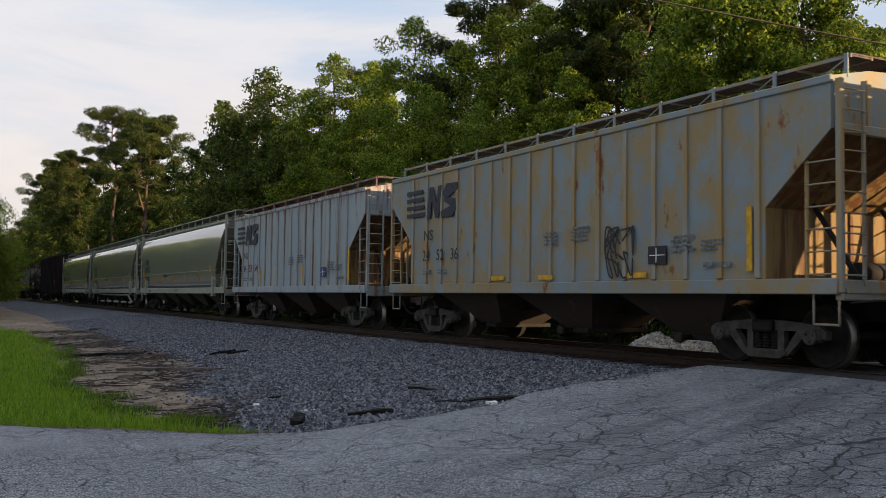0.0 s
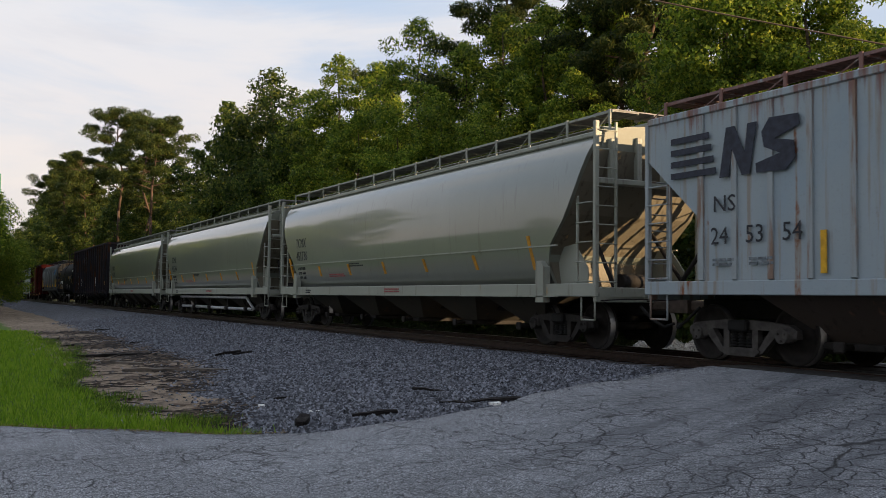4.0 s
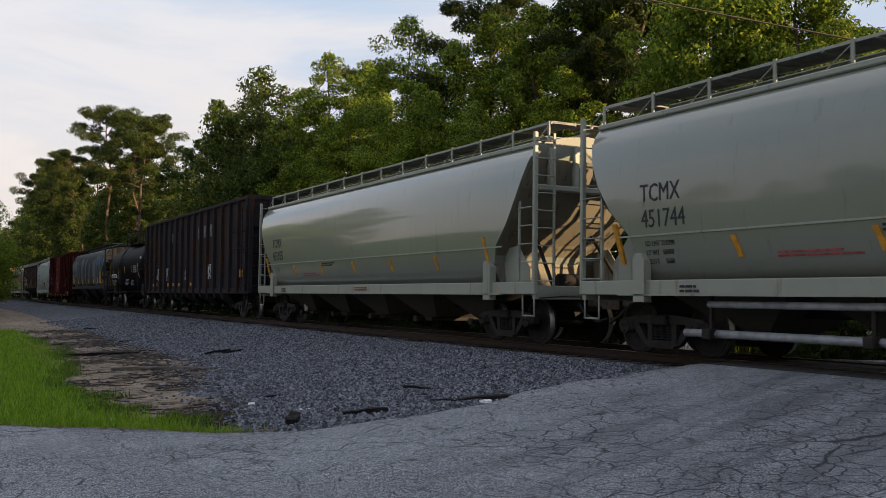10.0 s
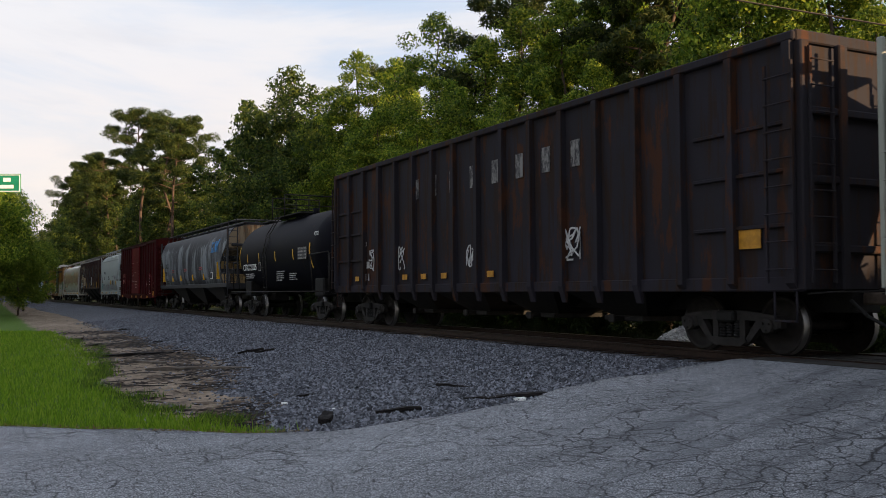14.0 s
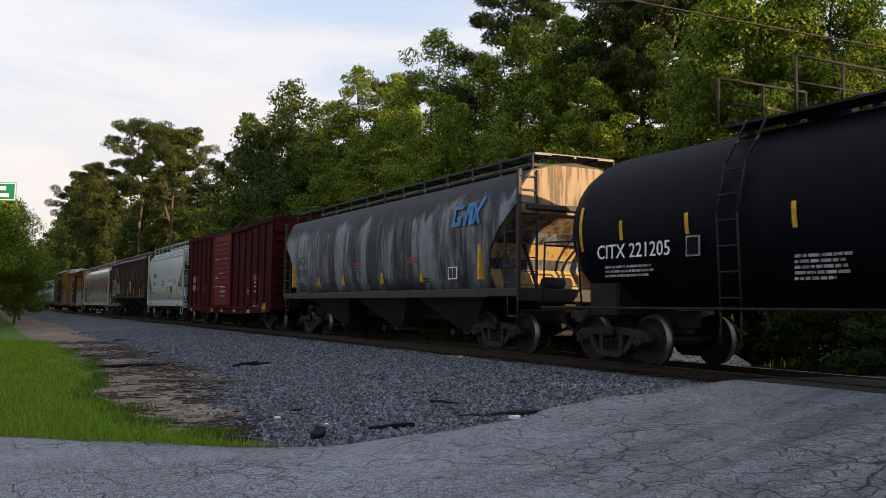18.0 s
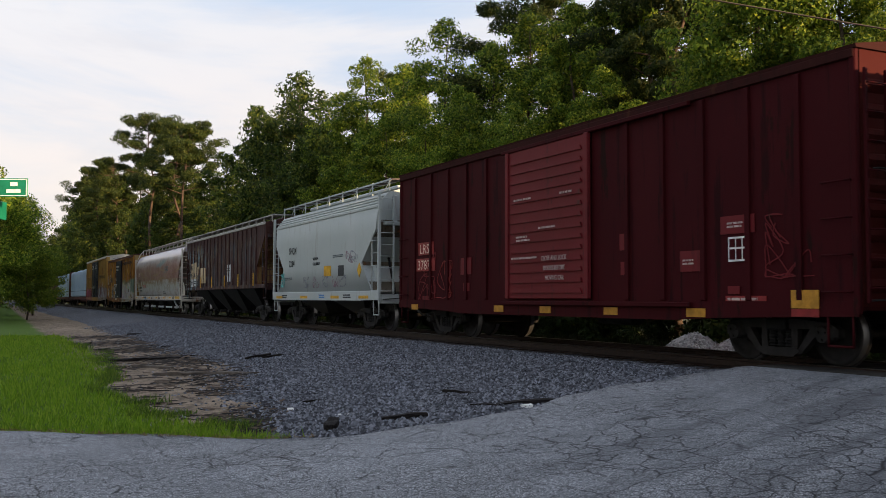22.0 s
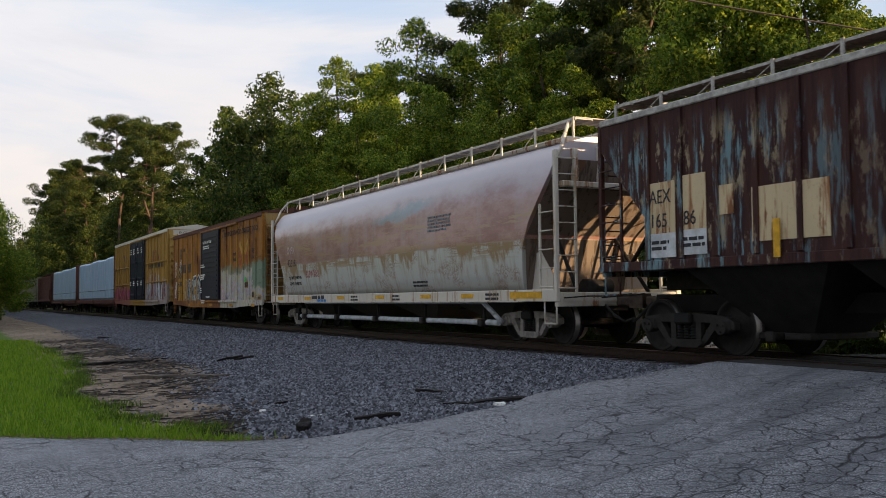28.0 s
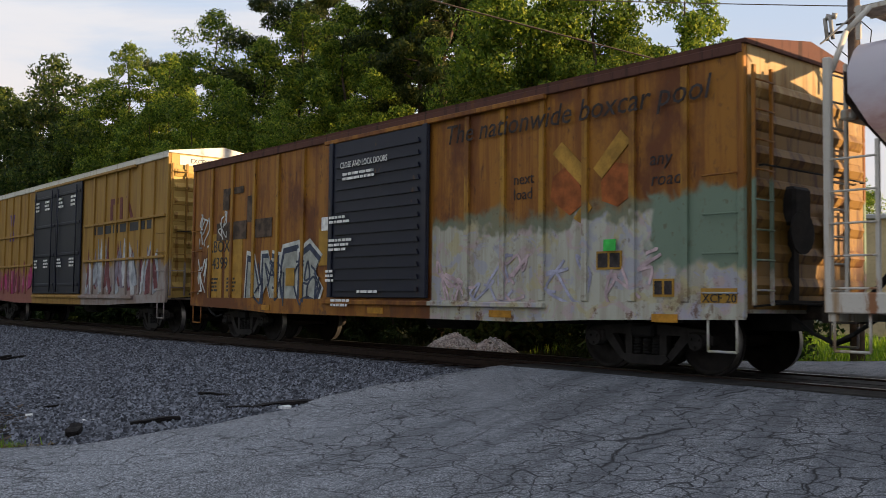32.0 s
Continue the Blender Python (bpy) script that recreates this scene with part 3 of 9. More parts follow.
def pine(seed, height, bare=0.5, spread=3.4, count=330, size=0.26):
    """A bare mast and a high open crown of rounded needle tufts on level limbs."""
    g = np.random.default_rng(seed)
    wood = Solid()
    pts = [Vector((g.normal(0, 0.08) * i, g.normal(0, 0.08) * i, -0.3 + height * i / 6)) for i in range(7)]
    r0 = 0.0115 * height
    for i in range(6):
        wood.cyl(pts[i], pts[i + 1], r0 * (1 - 0.14 * i), 8, r0 * (1 - 0.14 * (i + 1)))
    cs, rs = [], []
    for i in range(26):
        h = bare + (0.985 - bare) * (i / 25) ** 0.85
        a = i * 2.4 + g.normal(0, 0.4)
        up = (h - bare) / (1 - bare)
        reach = spread * (0.45 + 0.65 * math.sin(math.pi * min(1, up * 0.78 + 0.16))) * g.uniform(0.45, 1.1)
        s = pts[min(5, int(h * 6))].lerp(pts[min(6, int(h * 6) + 1)], h * 6 % 1)
        e = s + Vector((math.cos(a) * reach, math.sin(a) * reach, g.uniform(0.05, 0.4) * reach))
        wood.cyl(s, e, r0 * 0.26, 5, r0 * 0.08)
        for q in range(3):
            m = s.lerp(e, 0.60 + 0.22 * q) + Vector((g.normal(0, 0.35), g.normal(0, 0.35), g.normal(0.15, 0.12)))
            cs.append(tuple(m))
            rs.append(g.uniform(0.5, 0.85))
    for i in range(5):
        h = g.uniform(bare * 0.45, bare)
        s = pts[int(h * 6)]
        a = g.uniform(0, 6.28)
        wood.cyl(s, s + Vector((math.cos(a) * 1.6, math.sin(a) * 1.6, 0.3)), r0 * 0.14, 5, r0 * 0.04)
    v, f = leaves(np.array(cs), np.array(rs), count, size, 0.45, 0.62)
    return wood.mesh("trunk", PINE_BARK), arrays("crown", v, f, NEEDLE)


def plant(name, meshes, x, y, turn, size, label, group, tall=1.0):
    ob = thing(name, label, "bush" if name == "bush" else "tree", group)
    ob.matrix_world = pose(x, y, float(ground_z(np.array(x), np.array(y))), 0, 0, turn) @ Matrix.Diagonal((size, size, size * tall, 1))
    for n, me in zip(("trunk", "crown"), meshes):
        part(n, me, None, ob)
    return ob


SHAPES = ((3.0, 0.10), (3.5, 0.12), (2.6, 0.08), (3.8, 0.15), (2.9, 0.06))
FINE = [broadleaf(71 + i, 16, s, low, 46, 230, 0.135) for i, (s, low) in enumerate(SHAPES)]
KINDS = [broadleaf(11 + i, 16, s * 1.15, low, 40, 90, 0.24) for i, (s, low) in enumerate(SHAPES)]
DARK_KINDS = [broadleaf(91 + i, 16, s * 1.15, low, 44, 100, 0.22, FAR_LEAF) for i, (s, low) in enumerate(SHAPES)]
PINES = [pine(31, 20, 0.58, 3.6), pine(32, 20, 0.48, 3.2), pine(33, 20, 0.62, 3.9), pine(34, 20, 0.30, 2.6), pine(35, 20, 0.36, 2.2)]
ROUND = [broadleaf(131 + i, 10, 4.0, 0.16, 46, 200, 0.15) for i in range(2)]
BUSHES = [broadleaf(51 + i, 3.0, 1.7, 0.05, 16, 120, 0.11, BUSH) for i in range(3)]
# the woods' skyline, as heights above the rails along a line 22 m away
SKYLINE = ([-900, -420, -340, -298, -250, -220, -195, -160, -143, -120, -107, -96, -88, -85, -77, -71, -64, -55, -46, -42, -38, -35, -30, -26, -23, -19.7, -16, -15], [20, 20, 21, 24, 26, 28, 26.5, 22, 19.5, 16.5, 16, 14.8, 15.2, 17.2, 17.5, 17.7, 16.6, 15.9, 15.3, 14.5, 13.9, 14.3, 14.6, 14.5, 14.5, 13.5, 10.6, 9.0])
EDGE_TREE, DEEP_TREE = "tall leafy broadleaf tree, dark green, at the edge of the woods", "tall broadleaf tree deeper in the woods"
tr = random.Random(5)
sky_at = list(zip(*SKYLINE))


def edge_tree(u, y, share, label, kinds):
    """A tree y metres from the viewer's line, seen where u lies on the 22 m line; its top stays under the skyline."""
    x, h = u * y / 22, (0.95 + (lerp(sky_at, u) - 0.95) * y / 22) * share
    plant("tree", kinds[tr.randrange(5)], x, y, tr.uniform(0, 360), h / 16, label, "trees behind the track", tr.uniform(0.97, 1.03))


u, n = -15.8, 0
while u > -880:
    gap_in_woods = -28.6 < u < -24.9
    if not gap_in_woods:
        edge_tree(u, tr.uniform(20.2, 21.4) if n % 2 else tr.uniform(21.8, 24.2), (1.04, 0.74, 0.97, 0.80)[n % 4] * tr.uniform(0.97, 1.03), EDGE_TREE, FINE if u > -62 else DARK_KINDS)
    u -= tr.uniform(1.35, 1.95) if u > -38 else tr.uniform(2.4, 3.3) if u > -75 else tr.uniform(4.0, 6.0) if u > -130 else tr.uniform(8, 12) if u > -300 else 22
    n += 1
u = -19.5
while u > -200:
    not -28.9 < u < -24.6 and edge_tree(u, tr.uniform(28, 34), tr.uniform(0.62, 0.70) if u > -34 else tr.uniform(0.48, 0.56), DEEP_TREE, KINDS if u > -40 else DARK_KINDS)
    u -= tr.uniform(2.8, 4.2) if u > -60 else tr.uniform(4.5, 7)
u = -21
while u > -150:
    not -28.0 < u < -25.4 and edge_tree(u, tr.uniform(40, 47), tr.uniform(0.26, 0.32), DEEP_TREE, KINDS)
    u -= tr.uniform(3.0, 4.5)
for px_, py_, ph, pk in ((-117.5, 18.2, 23.2, 0), (-99, 18.6, 19.2, 2), (-107, 19.5, 20.6, 1), (-178, 19, 25.6, 1), (-160, 19.6, 23.6, 2), (-196, 20, 26.5, 0), (-27.6, 23.0, 15.5, 4), (-30.6, 24.2, 17.0, 3), (-33.2, 24.5, 17.0, 4), (-28.6, 25.6, 16.5, 3),
                         (-41, 24.5, 17.2, 2), (-58, 26, 16.6, 1)):
    plant("pine_tree", PINES[pk], px_, py_, tr.uniform(0, 360), ph / 20, "tall pine with a bare trunk and a sparse high crown", "pines")
x = -12.5
while x > -150:
    s = tr.uniform(0.6, 1.0) if x > -16 else tr.uniform(1.0, 1.8)
    plant("bush", BUSHES[tr.randrange(3)], x, tr.uniform(18.6, 20.6), tr.uniform(0, 360), s, "dense green bush at the foot of the woods", "bushes behind the track")
    x -= tr.uniform(1.3, 2.4) if x > -70 else tr.uniform(3, 6)
for x, y, s in ((-12.6, 17.9, 0.42), (-14.4, 17.7, 0.62), (-16.0, 17.9, 0.5), (-22.9, 18.0, 0.6), (-25.2, 17.8, 0.55), (-28.5, 17.9, 0.6), (-32, 17.8, 0.6), (-36, 17.8, 0.6)):
    plant("bush", BUSHES[tr.randrange(3)], x, y, tr.uniform(0, 360), s, "low dark bush close behind the track", "bushes behind the track")
for n, (x, y, s) in enumerate(((-66, -0.6, 0.98), (-78, 3.3, 0.58), (-74, -2.0, 1.15), (-84, -0.8, 1.15), (-97, 4.6, 0.74), (-97, -0.8, 1.3), (-112, 0.2, 1.4), (-128, 0.4, 1.4), (-135, 5.6, 0.9), (-148, 1.6, 1.5), (-170, 2.4, 1.6), (-200, 3.6, 1.7), (-240, 5.0, 1.8), (-290, 5.0, 1.9), (-350, 5.0, 2.0), (-430, 5.5, 2.1), (-560, 5.5, 2.2))):
    plant("tree", ROUND[n % 2], x, y, tr.uniform(0, 360), s, "leafy tree on the grassy side of the track", "trees beside the verge")
# unseen trees added behind the verge to keep sky light off the far train
for n in range(22):
    plant("tree", KINDS[tr.randrange(5)], -78 - 13 * n, tr.uniform(-12, -8), tr.uniform(0, 360), tr.uniform(0.9, 1.1), "unseen tall broadleaf tree behind the verge", "trees beside the verge")
# trees added beyond the crossing, out of view, to shade the low ground
for n in range(11):
    plant("tree", KINDS[tr.randrange(5)], 8.3 + 1.35 * n, 25 + 1.2 * (n % 2), tr.uniform(0, 360), tr.uniform(0.39, 0.43), "unseen low shade tree across the crossing road", "trees beyond the crossing")
for n in range(15):
    x, y = (10.5 + 0.8 * n, 31 + 2.6 * n) if n < 5 else (12 + 2.4 * (n - 5), 29.5)
    plant("tree", KINDS[tr.randrange(5)], x + tr.uniform(-0.4, 0.4), y + tr.uniform(-0.8, 0.8), tr.uniform(0, 360), tr.uniform(0.46, 0.53), "unseen shade tree across the crossing road", "trees beyond the crossing")
for n in range(6):
    plant("tree", KINDS[tr.randrange(5)], 9.8 + 1.5 * n, 28 + 0.8 * (n % 2), tr.uniform(0, 360), tr.uniform(0.49, 0.52), "unseen shade tree across the crossing road", "trees beyond the crossing")
# woods on the other side of the road, behind the viewer
for n in range(24):
    plant("tree", KINDS[tr.randrange(5)], -85 + n * 6.2 + tr.uniform(-2, 2), tr.uniform(-42, -34), tr.uniform(0, 360), tr.uniform(0.5, 0.72), "broadleaf tree across the road from the track", "trees across the road")

# grass blades on the verge
n = 150000
x = -10.7 - 34 * rng.random(n) ** 1.9
y = rng.uniform(-7, 4.0, n)
ok = (x < road_left(y) - 0.02) & (y < np.interp(x, *TURF) + 0.22 * wave(x, y, 2.3, 2.0) + 0.15 * wave(x, y, 5.1, 1.0) + rng.normal(0, 0.14, n)) & (y > -2.5 - 0.02 * (x + 11))
x, y = x[ok], y[ok]
n = len(x)
h = rng.uniform(0.04, 0.115, n) * (1 + 0.8 * (rng.random(n) < 0.08)) * np.clip(1 + 0.4 * wave(x, y, 1.0, 6.0), 0.5, 1.6)
a = rng.uniform(0, 6.28, n)
lean = rng.normal(0, 0.35, (n, 2)) * h[:, None]
w = 0.006 + 0.004 * rng.random(n) + 0.0002 * (-x)
b = np.stack([x, y, np.where(y > 3.6, np.maximum(ground_z(x, y), ballast_z(x, y)), ground_z(x, y)) - 0.01], -1)
side = np.stack([np.cos(a) * w, np.sin(a) * w, 0 * a], -1)
tipp = b + np.concatenate([lean, h[:, None]], 1)
v = np.stack([b - side, b + side, tipp], 1).reshape(-1, 3)
BLADE = leaf_material("grass_blades", (0.080, 0.155, 0.008), (0.16, 0.28, 0.016), (0.26, 0.35, 0.038))
grass = tagged(new("grass", arrays("grass", v, np.arange(3 * n).reshape(-1, 3), BLADE)), "short bright green grass on the verge", "grass", kind="stuff")
# ranker, darker tufts where the grass meets the dirt
n = 70
tx = -11.9 - 24 * rng.random(n) ** 1.3
ty = np.interp(tx, *TURF) + rng.normal(0.05, 0.16, n)
ok = tx < road_left(ty) - 0.12
tx, ty = np.repeat(tx[ok], 75), np.repeat(ty[ok], 75)
n = len(tx)
spread = np.repeat(rng.uniform(0.05, 0.15, n // 75), 75)
x, y = tx + rng.normal(0, 1, n) * spread, ty + rng.normal(0, 1, n) * spread
ok = x < road_left(y) - 0.03
x, y, spread = x[ok], y[ok], spread[ok]
n = len(x)
h = rng.uniform(0.4, 1.3, n) * spread * 1.1
a = rng.uniform(0, 6.28, n)
b = np.stack([x, y, ground_z(x, y) - 0.01], -1)
side = np.stack([np.cos(a), np.sin(a), 0 * a], -1) * 0.009
v = np.stack([b - side, b + side, b + np.concatenate([rng.normal(0, 0.5, (n, 2)) * h[:, None], h[:, None]], 1)], 1).reshape(-1, 3)
TUFT = leaf_material("tuft_blades", (0.04, 0.085, 0.010), (0.09, 0.16, 0.018), (0.20, 0.25, 0.04))
tagged(new("grass_tufts", arrays("grass_tufts", v, np.arange(3 * n).reshape(-1, 3), TUFT)), "dark green grass tufts at the edge of the dirt", "grass", kind="stuff")

# dry thatch and dead blades along the asphalt's edge
n = 5200
y = rng.uniform(-6, 3.5, n)
x = road_left(y) - 0.05 + rng.normal(0, 0.05, n)
h = rng.uniform(0.01, 0.05, n)
a = rng.uniform(0, 6.28, n)
b = np.stack([x, y, np.maximum(ground_z(x, y), road_z(x, y) * (x > road_left(y)) - 9 * (x <= road_left(y))) + 0.002], -1)
side = np.stack([np.cos(a), np.sin(a), 0 * a], -1) * 0.008
v = np.stack([b - side, b + side, b + np.concatenate([rng.normal(0, 0.06, (n, 2)), h[:, None]], 1)], 1).reshape(-1, 3)
THATCH = leaf_material("dead_grass", (0.10, 0.065, 0.03), (0.24, 0.17, 0.08), (0.36, 0.28, 0.15))
thatch = tagged(new("dry_grass", arrays("dry_grass", v, np.arange(3 * n).reshape(-1, 3), THATCH)), "dead brown grass along the asphalt's edge", "grass", kind="stuff")

# weeds behind the track
n = 42000
x, y = rng.uniform(-48, 4, n), rng.uniform(15.6, 20, n)
ok = x < np.where(y > 14, -9.6, 0)
x, y = x[ok], y[ok]
n = len(x)
h = rng.uniform(0.06, 0.30, n) * np.clip(1 + 0.7 * wave(x, y, 0.9, 8.0), 0.3, 1.8) * np.clip((y - 15.2) / 1.5, 0.35, 1)
a = rng.uniform(0, 6.28, n)
lean = rng.normal(0, 0.3, (n, 2)) * h[:, None]
b = np.stack([x, y, ground_z(x, y) - 0.01], -1)
side = np.stack([np.cos(a) * 0.016, np.sin(a) * 0.016, 0 * a], -1)
v = np.stack([b - side, b + side, b + np.concatenate([lean, h[:, None]], 1)], 1).reshape(-1, 3)
WEED = leaf_material("dry_weeds", (0.012, 0.022, 0.007), (0.026, 0.040, 0.011), (0.08, 0.068, 0.035))
tagged(new("weeds", arrays("weeds", v, np.arange(3 * n).reshape(-1, 3), WEED)), "tall rank weeds and dry stalks behind the track", "weeds", kind="stuff")

# bright grass beyond the crossing
n = 9000
x, y = rng.uniform(-18, -7.5, n), rng.uniform(17.9, 31, n)
ok = x < road_left(y) - 0.15
x, y = x[ok], y[ok]
n = len(x)
h = rng.uniform(0.12, 0.4, n)
a = rng.uniform(0, 6.28, n)
lean = rng.normal(0, 0.3, (n, 2)) * h[:, None]
b = np.stack([x, y, ground_z(x, y) - 0.01], -1)
side = np.stack([np.cos(a) * 0.018, np.sin(a) * 0.018, 0 * a], -1)
v = np.stack([b - side, b + side, b + np.concatenate([lean, h[:, None]], 1)], 1).reshape(-1, 3)
tagged(new("grass", arrays("grass", v, np.arange(3 * n).reshape(-1, 3), BLADE)), "rank bright green grass beyond the crossing", "grass", kind="stuff")
plant("tree", KINDS[3], -30, 58, 40, 0.62, "sparse tree behind the low shop", "trees beside the shop")
# ---- the train: tools ----
STEEL = plain("dark_truck_steel", (0.019, 0.017, 0.016), 0.75, 0.1, 0.4, 6, 0.4)
TRUCK_RUST = plain("rusty_truck_steel", (0.060, 0.046, 0.037), 0.8, 0.0, 0.4, 7, 0.4)
TRUCK_GREY = plain("grey_truck_steel", (0.19, 0.175, 0.16), 0.7, 0, 0.35, 7, 0.3)
TRUCK_PALE = plain("dusty_truck_steel", (0.051, 0.047, 0.044), 0.8, 0.0, 0.4, 7, 0.4)
WHEEL = plain("wheel_steel", (0.014, 0.012, 0.011), 0.75, 0.1, 0.4, 9, 0.2)
TREAD = plain("polished_tread", (0.22, 0.21, 0.20), 0.45, 1.0, 0.1, 9, 0.1)
BLACK = plain("underframe_black", (0.009, 0.0086, 0.0084), 0.75, 0, 0.4, 4, 0.3)
MESH = plain("dark_open_grating", (0.095, 0.072, 0.066), 0.8, 0.1, 0.4, 14, 0.5)
GRATE = plain("grey_grating", (0.20, 0.195, 0.19), 0.7, 0.2, 0.3, 5, 0.3)
HOSE = plain("rubber_hose", (0.02, 0.02, 0.02), 0.8, 0, 0.2, 9, 0.2)
YELLOW = plain("reflective_yellow", (0.54, 0.30, 0.02), 0.5, 0, 0.25, 7, 0.1)
WHITE_INK = plain("white_lettering", (0.72, 0.72, 0.70), 0.5, 0, 0.2, 9, 0.05)
DARK_INK = plain("black_lettering", (0.02, 0.022, 0.03), 0.5, 0, 0.2, 9, 0.05)
BLUE_INK = plain("blue_lettering", (0.03, 0.16, 0.42), 0.5, 0, 0.2, 9, 0.05)

TRUCK_PARTS = {}


def side_frame():
    s = Solid()
    top = [(-1.12, 0.54), (-0.98, 0.62), (-0.55, 0.66), (-0.30, 0.68), (0.30, 0.68), (0.55, 0.66), (0.98, 0.62), (1.12, 0.54)]
    s.slab(top + [(1.12, 0.42), (0.95, 0.47), (0.60, 0.53), (-0.60, 0.53), (-0.95, 0.47), (-1.12, 0.42)], -0.06, 0.06)
    s.slab([(-0.42, 0.20), (-0.30, 0.12), (0.30, 0.12), (0.42, 0.20), (0.36, 0.25), (-0.36, 0.25)], -0.08, 0.08)
    for q in (-1, 1):
        s.slab([(q * 0.30, 0.14), (q * 0.44, 0.17), (q * 0.80, 0.53), (q * 0.62, 0.56)], -0.055, 0.055)
        s.slab([(q * 0.24, 0.20), (q * 0.36, 0.20), (q * 0.36, 0.58), (q * 0.24, 0.58)], -0.05, 0.05)
        s.soft(q * 0.889 - 0.17, q * 0.889 + 0.17, -0.09, 0.07, 0.38, 0.60, 0.04)
        s.cyl((q * 0.889, -0.14, 0.457), (q * 0.889, 0.05, 0.457), 0.115, 12)
        for k in range(3):
            a = 2.1 * k + 0.5
            s.cyl((q * 0.889 + 0.07 * math.cos(a), -0.165, 0.457 + 0.07 * math.sin(a)), (q * 0.889 + 0.07 * math.cos(a), -0.14, 0.457 + 0.07 * math.sin(a)), 0.02, 6)
    return s


def coil_spring():
    """One coil spring as a turned body with rounded coils."""
    s = Solid()
    prof = [(0.045, 0.25)]
    for n in range(6):
        z = 0.265 + n * 0.045
        prof += [(0.055, z - 0.006), (0.074, z + 0.004), (0.074, z + 0.02), (0.055, z + 0.03)]
    n, m = 10, len(prof)
    return s.add([(r * math.cos(6.2832 * i / n), r * math.sin(6.2832 * i / n), z) for i in range(n) for r, z in prof],
                 [(i * m + j, ((i + 1) % n) * m + j, ((i + 1) % n) * m + j + 1, i * m + j + 1) for i in range(n) for j in range(m - 1)], True)


def wheel_pair(r):
    """Wheels and axle round the origin, the axle along y."""
    s = Solid()
    for q in (-1, 1):
        ring = [(0.70, r), (0.60, r + 0.0), (0.595, r - 0.07), (0.65, r - 0.09), (0.66, 0.16), (0.60, 0.13), (0.60, 0.085)]
        outer = [(0.675, r + 0.028), (0.705, r + 0.004), (0.815, r - 0.004), (0.82, r - 0.06), (0.775, r - 0.075), (0.735, 0.20), (0.80, 0.15), (0.80, 0.085)]
        prof = [(0.675, r + 0.028), (0.665, r - 0.06), (0.69, r - 0.08), (0.71, 0.18), (0.66, 0.14), (0.66, 0.06)][::-1] + outer
        n = 28
        vs = [(rr * math.cos(6.2832 * i / n), q * y, rr * math.sin(6.2832 * i / n)) for i in range(n) for y, rr in prof]
        m = len(prof)
        fs = [(i * m + j, i * m + j + 1, ((i + 1) % n) * m + j + 1, ((i + 1) % n) * m + j) for i in range(n) for j in range(m - 1)]
        s.add(vs, fs, True)
        for k in range(3):
            a = 2.0944 * k
            s.cyl((0.27 * math.cos(a), q * 0.735, 0.27 * math.sin(a)), (0.27 * math.cos(a), q * 0.752, 0.27 * math.sin(a)), 0.03, 6)
    s.cyl((0, -1.02, 0), (0, 1.02, 0), 0.075, 10)
    return s


ROLLING = []          # wheelsets with their place and radius, to be keyed


def truck(car, x, steel=None, rolls=True):
    steel = steel or STEEL
    if not TRUCK_PARTS:
        r = 0.457
        TRUCK_PARTS.update(wheel=wheel_pair(r).mesh("wheelset", WHEEL), bolster=Solid().soft(-0.2, 0.2, -1.15, 1.15, 0.5, 0.68, 0.03).cyl((0, 0, 0.6), (0, 0, 0.8), 0.2, 14).soft(-1.0, 1.0, -0.66, -0.6, 0.3, 0.36).soft(-1.0, 1.0, 0.6, 0.66, 0.3, 0.36).mesh("bolster", BLACK),
                           spring=coil_spring().mesh("spring", BLACK))
        me = TRUCK_PARTS["wheel"]
        me.materials.append(TREAD)
        for p in me.polygons:
            if math.hypot(p.center.x, p.center.z) > r - 0.012 and abs(p.normal.y) < 0.5:
                p.material_index = 1
    if steel.name not in TRUCK_PARTS:
        TRUCK_PARTS[steel.name] = side_frame().mesh("side_frame", steel)
    b = part("truck", TRUCK_PARTS["bolster"], None, car)
    b.location = (x, 0, 0)
    for q in (-1, 1):
        f = part("side_frame", TRUCK_PARTS[steel.name], None, b)
        f.matrix_basis = pose(0, q * 1.0, 0, 0, 0, 0 if q < 0 else 180)
        for xs in (-0.16, 0.0, 0.16):
            part("spring", TRUCK_PARTS["spring"], None, b).location = (xs, q * 1.0, 0)
        w = part("wheelset", TRUCK_PARTS["wheel"], None, b)
        w.location = (q * 0.889, 0, 0.457)
        if rolls:
            ROLLING.append((w, q * 0.889, 0.457))
    return b


